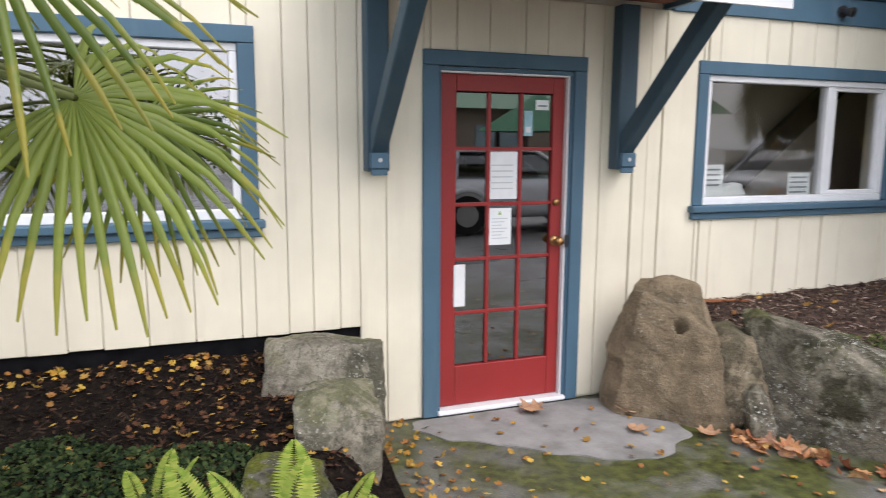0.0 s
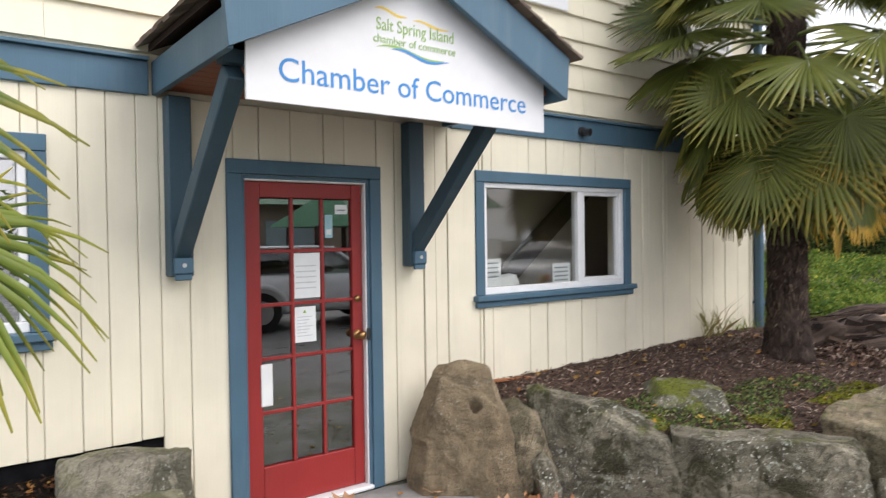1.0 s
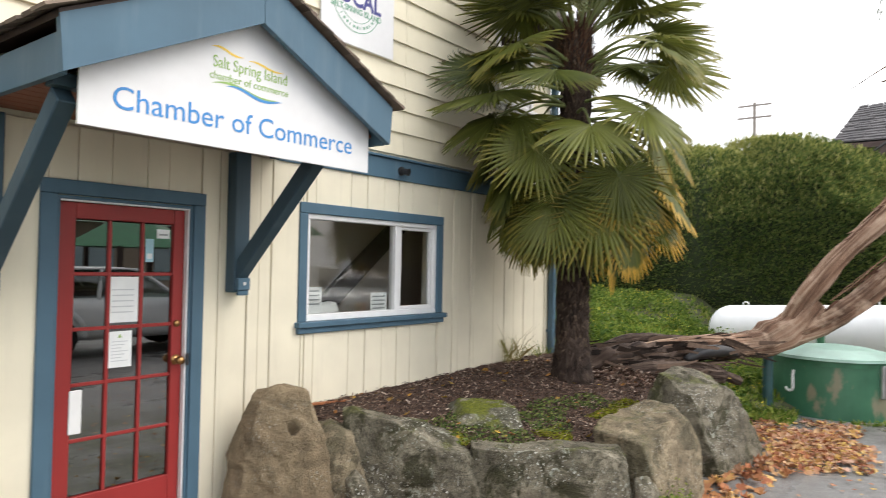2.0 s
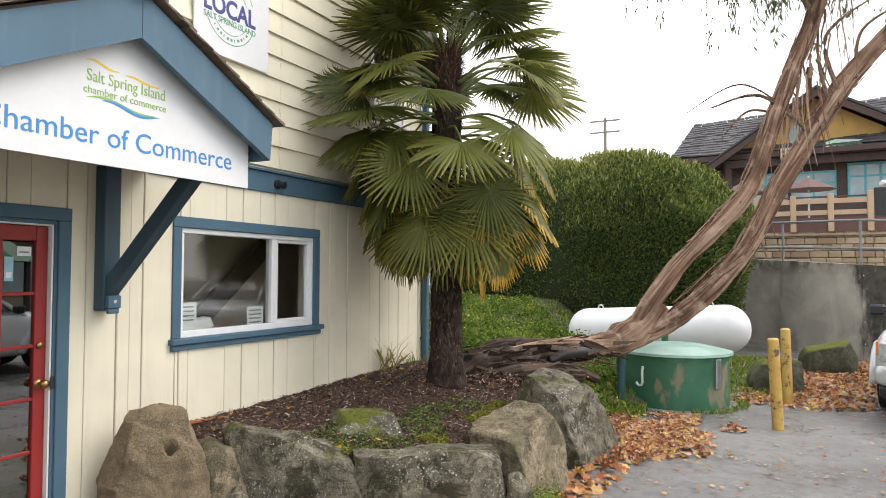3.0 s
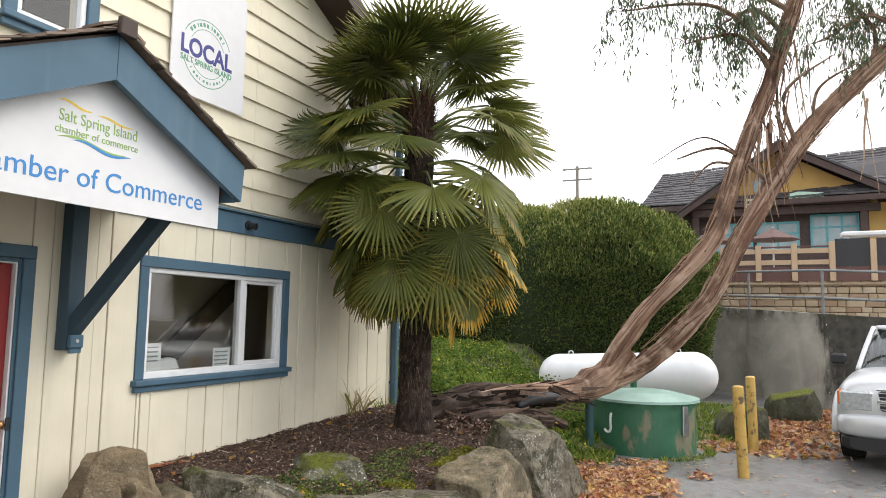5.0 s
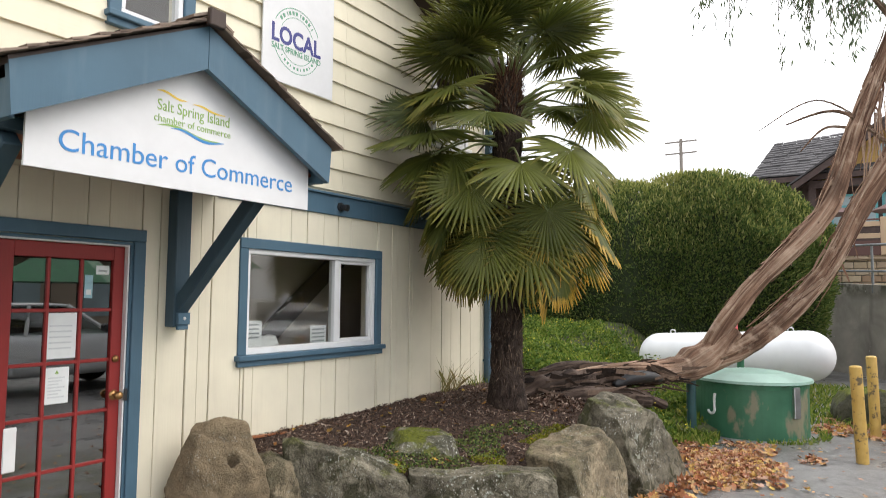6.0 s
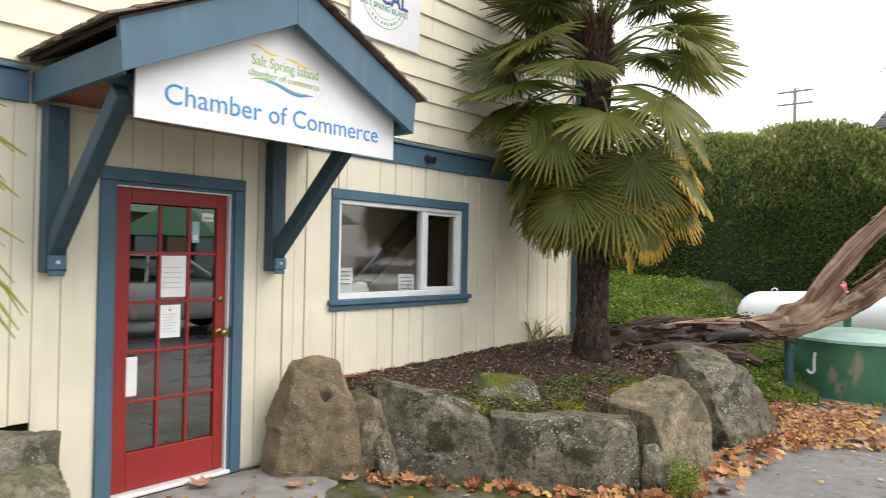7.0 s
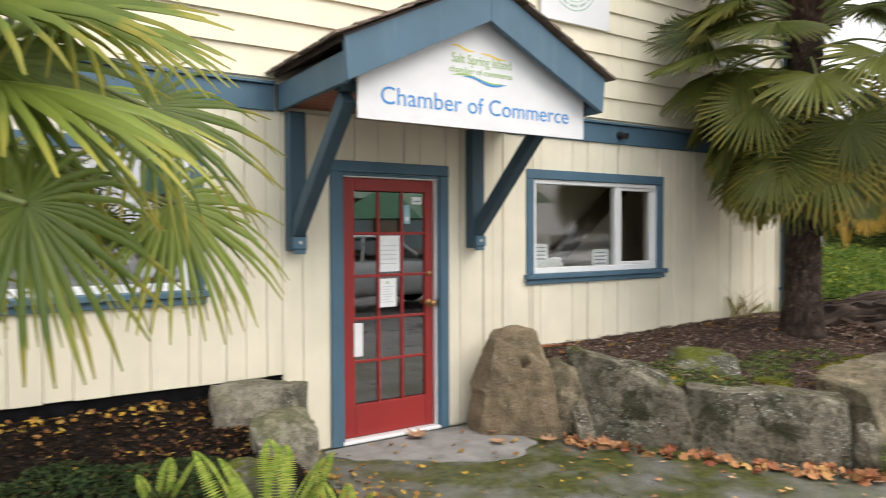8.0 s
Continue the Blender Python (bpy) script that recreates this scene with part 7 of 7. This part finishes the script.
M_silver = plain("silver_car_paint", (0.60, 0.61, 0.62), 0.28, 0.35, vary=0.04, scale=2, bump=0)
M_white_car = plain("white_car_paint", (0.72, 0.73, 0.74), 0.25, vary=0.03, scale=2, bump=0)
car("silver sport utility vehicle parked nose towards the building", pose(7.80, -6.02, 0, 0, 0, 166.5), M_silver, 1.74, 4.5, 1.86, 1.14)
car("white hatchback parked across from the door", pose(6.9, -8.3, 0, 0, 0, 4), M_white_car, 1.55, 4.3, 1.80, 1.0)
car("white sedan parked across the lot", pose(0.2, -9.5, 0, 0, 0, 184), M_white_car, 1.5, 4.5, 1.80, 0.98)

# ---- across the lot, behind the camera's first steps ----
M_green_roof = plain("green_metal_roof", (0.03, 0.17, 0.07), 0.5, vary=0.2)
M_wall_far = plain("tan_shop_wall", (0.30, 0.24, 0.18), 0.85, vary=0.2, scale=1)
shop = thing("shop_building", "low shop with green roof across the lot", "building")
part("wall", boxes((4, 20, -27, -21, -0.05, 3.4)), M_wall_far, shop)
part("roof", prism([(-28, 3.3), (-20.2, 3.0), (-24, 5.0)], 3.2, 20.8, "x"), M_green_roof, shop, "green metal roof")
for k in range(4):
    w = part("window", boxes((5.5 + k * 3.6, 7.5 + k * 3.6, -21.0, -20.94, 0.9, 2.4)), M_pane_far, shop)
kiosk = thing("kiosk", "small kiosk with green hipped roof on posts", "kiosk")
bm = bmesh.new()
cyl(bm, (9.0, -15.5, 2.05), (9.0, -15.5, 3.2), 2.1, 0.15, seg=4)
part("roof", bm, M_green_roof, kiosk)
for dx, dy in ((-1, -1), (1, -1), (-1, 1), (1, 1)):
    part("post", boxes((9 + dx - 0.06, 9 + dx + 0.06, -15.5 + dy - 0.06, -15.5 + dy + 0.06, -0.05, 2.08)), M_brown, kiosk)
rng = random.Random(77)
verts, faces = [], []
for k in range(9000):
    cx = rng.choice((-14, -9, -4, 1, 6, 12, 18, 24))
    p = Vector((cx + rng.gauss(0, 1.6), -33 + rng.gauss(0, 1.2), abs(rng.gauss(1.6, 1.3)) + 0.1 + (cx % 3) * 0.3))
    s = rng.uniform(0.18, 0.4)
    d = Vector((rng.gauss(0, 1), rng.gauss(0, 1), rng.gauss(0, 1))).normalized()
    e = d.cross(Vector((0.3, 0.2, 1))).normalized()
    n0 = len(verts)
    verts += [p, p + d * s * 0.5 + e * s * 0.4, p + d * s, p + d * s * 0.5 - e * s * 0.4]
    faces.append((n0, n0 + 1, n0 + 2, n0 + 3))
tagged(mesh_from("far_trees", verts, faces, M_hedge_leaf), "dark far trees beyond the lot", "trees", kind="stuff")

# ---- loose ground stuff ----
rng = random.Random(51)


def spread_poly(n, x0, x1, y0, y1, ok, z, lift=0.012):
    out = []
    tries = 0
    while len(out) < n and tries < n * 30:
        tries += 1
        x, y = rng.uniform(x0, x1), rng.uniform(y0, y1)
        if ok(x, y):
            out.append((x, y, z(x, y) + lift + rng.uniform(0, 0.012)))
    return out


zero = lambda x, y: -0.008
in_bed = lambda x, y: y > bed_edge(x) + 0.02 and y < -0.03
leafy("mulch", spread_poly(13000, 1.7, 6.2, -2.3, -0.03, lambda x, y: in_bed(x, y) and x < 6.1, bed_z, 0.002), 0.035, CHIP, M_chips, "dark shredded bark mulch", "mulch", 0.1, 0.5, 2)
leafy("mulch", spread_poly(15000, -6.5, -0.6, -1.9, -0.02, lambda x, y: True, left_z, 0.002), 0.035, CHIP, M_litter_shaded, "bark and soil litter darkened as in shade", "mulch", 0.1, 0.5, 3)


def cover_ok(x, y):
    return in_bed(x, y) and noise.noise(Vector((x, y, 2)) * 2.2) + 0.9 - 1.6 * math.hypot((x - 2.85) / 1.0, (y + 1.45) / 0.55) * 0.5 > 0.25 and y < -0.9


leafy("ground_cover", spread_poly(2400, 1.9, 4.2, -2.2, -0.7, cover_ok, bed_z, 0.01), 0.030, OVAL, M_cover_bright, "low green ground cover in the bed", "ground cover", 0.4, 0.7, 4)
leafy("moss", spread_poly(4200, 2.1, 4.4, -2.25, -0.9, lambda x, y: in_bed(x, y) and y < bed_edge(x) + 0.62 and noise.noise(Vector((x, y, 9)) * 1.8) > 0.02, bed_z, 0.003), 0.022, OVAL, M_moss_tuft, "bright green moss on the soil", "moss", 0.4, 0.8, 5)
leafy("ground_cover", spread_poly(46000, -5.2, -0.75, -2.6, -0.3, lambda x, y: noise.noise(Vector((x, y, 4)) * 1.7) + 0.42 > smoothstep(-1.1, -0.5, y) * 0.9 + 0.4 * smoothstep(-1.3, -0.8, x), left_z, 0.012), 0.034, OVAL, M_cover, "dark green creeping ground cover", "ground cover", 0.4, 0.7, 6)
leafy("fallen_leaves", spread_poly(1500, -4.8, -0.55, -2.4, -0.05, lambda x, y: rng.random() < 0.16 + 0.84 * smoothstep(-1.9, -0.75, x) * smoothstep(-1.4, -0.6, y), left_z, 0.008), 0.029, MAPLE, M_brown_leaf, "yellow and brown leaves on the soil", "fallen leaves", 0.5, 0.4, 7)
leafy("fallen_leaves", spread_poly(520, -0.75, 0.15, -2.1, -0.05, lambda x, y: x < -0.28 + 0.25 * rng.random() - 0.12 * y, zero, 0.006), 0.04, MAPLE, M_yellow_leaf, "yellow leaves gathered along the wall foot", "fallen leaves", 0.5, 0.35, 8)


M_drift = island_mat("mixed_autumn_leaves", (0.26, 0.09, 0.05), (0.50, 0.22, 0.11), (0.62, 0.40, 0.22), (0.36, 0.14, 0.085), (0.66, 0.46, 0.13), (0.58, 0.38, 0.29), (0.30, 0.18, 0.11))


def front_ok(x, y):
    yb = -0.85 - 1.52 * (x - 1.62) if x < 2.6 else -2.45 - 0.06 * (x - 2.6)
    d = yb - y
    return 0.02 < d < 0.42 and rng.random() < 1 - d * 2.0


leafy("fallen_leaves", spread_poly(330, 1.5, 5.2, -3.2, -0.85, front_ok, zero, 0.012), 0.088, MAPLE, M_maple, "rust and orange maple leaves against the rocks", "fallen leaves", 0.6, 0.45, 9)
leafy("fallen_leaves", spread_poly(2300, 4.7, 7.4, -3.9, -2.15, lambda x, y: rng.random() < 1.15 + 0.9 * noise.noise(Vector((x, y, 6)) * 2.4) - 1.1 * math.hypot((x - 5.95) / 1.35, (y + 2.88) / 0.72) and not (y > -2.7 and x < 5.35), zero, 0.012), 0.058, MAPLE, M_drift, "deep drift of orange maple leaves on the asphalt", "fallen leaves", 0.5, 0.4, 10)
leafy("fallen_leaves", spread_poly(2600, 8.3, 14.2, -6.2, -3.5, lambda x, y: rng.random() < 0.9 - 0.8 * abs((y + 4.6 + 0.22 * (x - 10)) / 1.0), zero, 0.012), 0.085, MAPLE, M_drift, "brown leaves drifted along the wall", "fallen leaves", 0.6, 0.45, 11)
leafy("fallen_leaves", spread_poly(520, 1.0, 9.0, -5.4, -1.2, lambda x, y: y < -0.9 - 1.1 * max(0, min(x - 1.5, 1.2)), zero, 0.008), 0.04, MAPLE, M_drift, "scattered small leaves on wet asphalt", "fallen leaves", 0.3, 0.12, 12)
leafy("fallen_leaves", spread_poly(90, 1.2, 6.0, -2.2, -0.1, in_bed, bed_z, 0.012), 0.05, MAPLE, M_yellow_leaf, "few pale leaves lying on the mulch", "fallen leaves", 0.4, 0.3, 13)
leafy("fallen_leaves", spread_poly(70, -0.1, 1.6, -1.6, -0.1, lambda x, y: rng.random() < 0.45, zero, 0.010), 0.04, MAPLE, M_yellow_leaf, "stray leaves on the door pad", "fallen leaves", 0.4, 0.25, 14)
for x, y, s_, yaw in ((0.66, -0.16, 0.17, 20), (1.22, -0.38, 0.17, 80), (1.10, -0.62, 0.12, 200), (1.45, -0.80, 0.13, 310), (1.72, -1.12, 0.16, 45)):
    bm = prism([(px * s_, py_ * s_) for px, py_ in MAPLE], 0.0, 0.002, "z")
    for v in bm.verts:
        v.co.z += 4.5 * s_ * (v.co.x ** 2 + v.co.y ** 2) / s_
    ob = part("maple_leaf", bm, M_maple)
    ob.matrix_basis = pose(x, y, 0.008, 0, 0, yaw)
    tagged(ob, "large curled rust-brown maple leaf by the door", "leaf", "big leaves by the door")


def blades(name, spots, h, material, label, seed, category="grass", w=0.008):
    rng2 = random.Random(seed)
    verts, faces = [], []
    for x, y, z in spots:
        hh = h * rng2.uniform(0.5, 1.3)
        a = rng2.uniform(0, 6.28)
        s = Vector((math.cos(a), math.sin(a), 0)) * w * rng2.uniform(0.6, 1.4)
        lean = Vector((rng2.gauss(0, 0.4), rng2.gauss(0, 0.4), 1)) * hh
        p = Vector((x, y, z - 0.01))
        m_ = p + lean * 0.55 + Vector((0, 0, hh * 0.05))
        q = p + lean + Vector((lean.x, lean.y, 0)) * 0.4
        b = len(verts)
        verts += [p - s, p + s, m_ + s * 0.8, q, m_ - s * 0.8]
        faces.append((b, b + 1, b + 2, b + 3, b + 4))
    return tagged(mesh_from(name, verts, faces, material), label, category, kind="stuff")


blades("grass", spread_poly(17000, 5.9, 13.5, -2.4, 4.0, lambda x, y: rng.random() < 0.95 + 1.4 * noise.noise(Vector((x, y, 8)) * 1.3) + 0.4 - 0.07 * (x - 6) and slope_z(x, y) > 0.02 and not (x < 6.3 and y < -0.6), slope_z, 0.0), 0.09, M_grass, "long uneven grass on the bank", 61, w=0.016)
blades("grass", spread_poly(1400, 6.7, 8.9, -2.6, -1.9, lambda x, y: math.hypot(x - VX, y - VY) > 0.8, zero, 0.0), 0.10, M_grass, "grass fringe round the green tank", 62, w=0.010)
blades("grass", spread_poly(450, 7.3, 9.2, -3.9, -1.9, lambda x, y: 0.79 < math.hypot(x - VX, y - VY) < 0.92, zero, 0.0), 0.06, M_grass, "grass tufts at the tank foot", 63, w=0.010)
blades("grass", spread_poly(2500, 9.0, 14.0, -4.2, -2.6, lambda x, y: True, zero, 0.0), 0.10, M_grass, "grass below the white tank", 64, w=0.012)
M_dry_weed = island_mat("dry_weed_stalks", (0.20, 0.17, 0.06), (0.36, 0.28, 0.12), (0.22, 0.26, 0.07), through_light=0.2)
blades("weed", spread_poly(44, 4.75, 5.15, -0.16, -0.04, lambda x, y: True, bed_z, 0.0), 0.34, M_dry_weed, "dry weeds growing at the wall foot", 65, "weed", w=0.004)
blades("weed", spread_poly(25, 5.4, 5.8, -0.16, -0.04, lambda x, y: True, bed_z, 0.0), 0.16, M_grass, "small weeds at the wall foot", 66, "weed", w=0.005)
tuft = [(2.82 + rng.gauss(0, 0.065), -2.68 + rng.gauss(0, 0.055), abs(rng.gauss(0.10, 0.07))) for _ in range(1500)]
leafy("thyme_clump", tuft, 0.022, OVAL, M_grass, "small bright green herb clump at the rock foot", "plant", 0.4, 0.9, 15)


def fern(base, n, length, seed):
    rng2 = random.Random(seed)
    t = thing("fern", "bright green fern with arching fronds by the rocks", "fern", "ferns")
    for k in range(n):
        az = 2 * math.pi * k / n + rng2.uniform(-0.3, 0.3)
        L = length * rng2.uniform(0.7, 1.1)
        verts, faces = [], []
        for j in range(44):
            u = (j + 1) / 45
            r = L * (u - 0.25 * u * u)
            z = L * (1.30 * u - 0.55 * u * u)
            c = Vector((math.cos(az) * r * 0.62, math.sin(az) * r * 0.62, z))
            side = Vector((-math.sin(az), math.cos(az), 0))
            fwd = Vector((math.cos(az), math.sin(az), 0.4)).normalized()
            pl = L * 0.135 * math.sin(math.pi * min(1, u * 0.9 + 0.1)) + 0.006
            for s in (-1, 1):
                tip = c + side * s * pl + fwd * pl * 0.35 + Vector((0, 0, -0.15 * pl))
                b = len(verts)
                verts += [c, (c + tip) / 2 + fwd * 0.0085, tip, (c + tip) / 2 - fwd * 0.0085]
                faces.append((b, b + 1, b + 2, b + 3))
        ob = mesh_from("frond", verts, faces, M_fern, t)
    t.location = base
    return t


fern((-1.12, -1.78, 0.12), 7, 0.66, 3)
fern((-0.98, -1.66, 0.10), 5, 0.58, 5)
fern((-1.44, -1.22, 0.22), 5, 0.34, 8)
fern((-0.60, -1.52, -0.01), 6, 0.46, 4)
# broad-leaved weeds and a few yellow flowers in the rough grass
rng = random.Random(88)
M_weed = island_mat("broad_weed_leaves", (0.05, 0.10, 0.02), (0.12, 0.19, 0.03), (0.24, 0.30, 0.05), through_light=0.3)
weeds, heads = [], []
for k in range(420):
    cx, cy = rng.uniform(6.0, 12.5), rng.uniform(-2.2, 3.8)
    if slope_z(cx, cy) < 0.03:
        continue
    r, hgt = rng.uniform(0.10, 0.26), rng.uniform(0.08, 0.28)
    for _ in range(60):
        weeds.append((cx + rng.gauss(0, r * 0.6), cy + rng.gauss(0, r * 0.6), slope_z(cx, cy) + rng.uniform(0.0, hgt)))
    if rng.random() < 0.4:
        heads += [(cx + rng.gauss(0, r), cy + rng.gauss(0, r), slope_z(cx, cy) + hgt + rng.uniform(0, 0.1)) for _ in range(6)]
leafy("weeds", weeds, 0.07, OVAL, M_weed, "lumpy broad-leaved weeds in the grass", "weeds", 0.5, 0.9, 21)
leafy("flower_heads", heads, 0.03, OVAL, island_mat("yellow_petals", (0.6, 0.48, 0.03), (0.7, 0.58, 0.08)), "small yellow flowers above the weeds", "flowers", 0.4, 0.9, 22)
# foundation row of blown leaves
leafy("fallen_leaves", spread_poly(170, -4.3, -1.0, -0.30, -0.04, lambda x, y: rng.random() < 0.2 + 0.8 * smoothstep(-0.25, -0.05, y), left_z, 0.01), 0.036, MAPLE, M_yellow_leaf, "rust leaves blown along the foundation", "fallen leaves", 0.5, 0.4, 23)
# shredded bark heaped along the fallen trunk
heap = []
while len(heap) < 1500:
    x = rng.uniform(4.75, 6.5)
    y = -1.22 - 0.56 * (x - 5.1) + rng.gauss(-0.10, 0.16)
    if y > bed_edge(min(x, 5.49)) + 0.05 or x > 5.5:
        heap.append((x, y, (bed_z(x, y) if x < 6.0 else slope_z(x, y)) + rng.uniform(0.0, 0.05)))
leafy("mulch", heap, 0.075, CHIP, M_chips, "long shredded bark heaped along the trunk", "mulch", 0.2, 0.7, 24)
# a stick and a pebble on the mulch
stick = thing("stick", "pale wooden stake lying by the wall", "stick")
bm = bmesh.new()
box(bm, -0.24, 0.24, -0.02, 0.02, -0.008, 0.008, m=pose(2.12, -0.12, 0.585, 0, 2, -10))
part("stake", bm, M_cedar, stick)
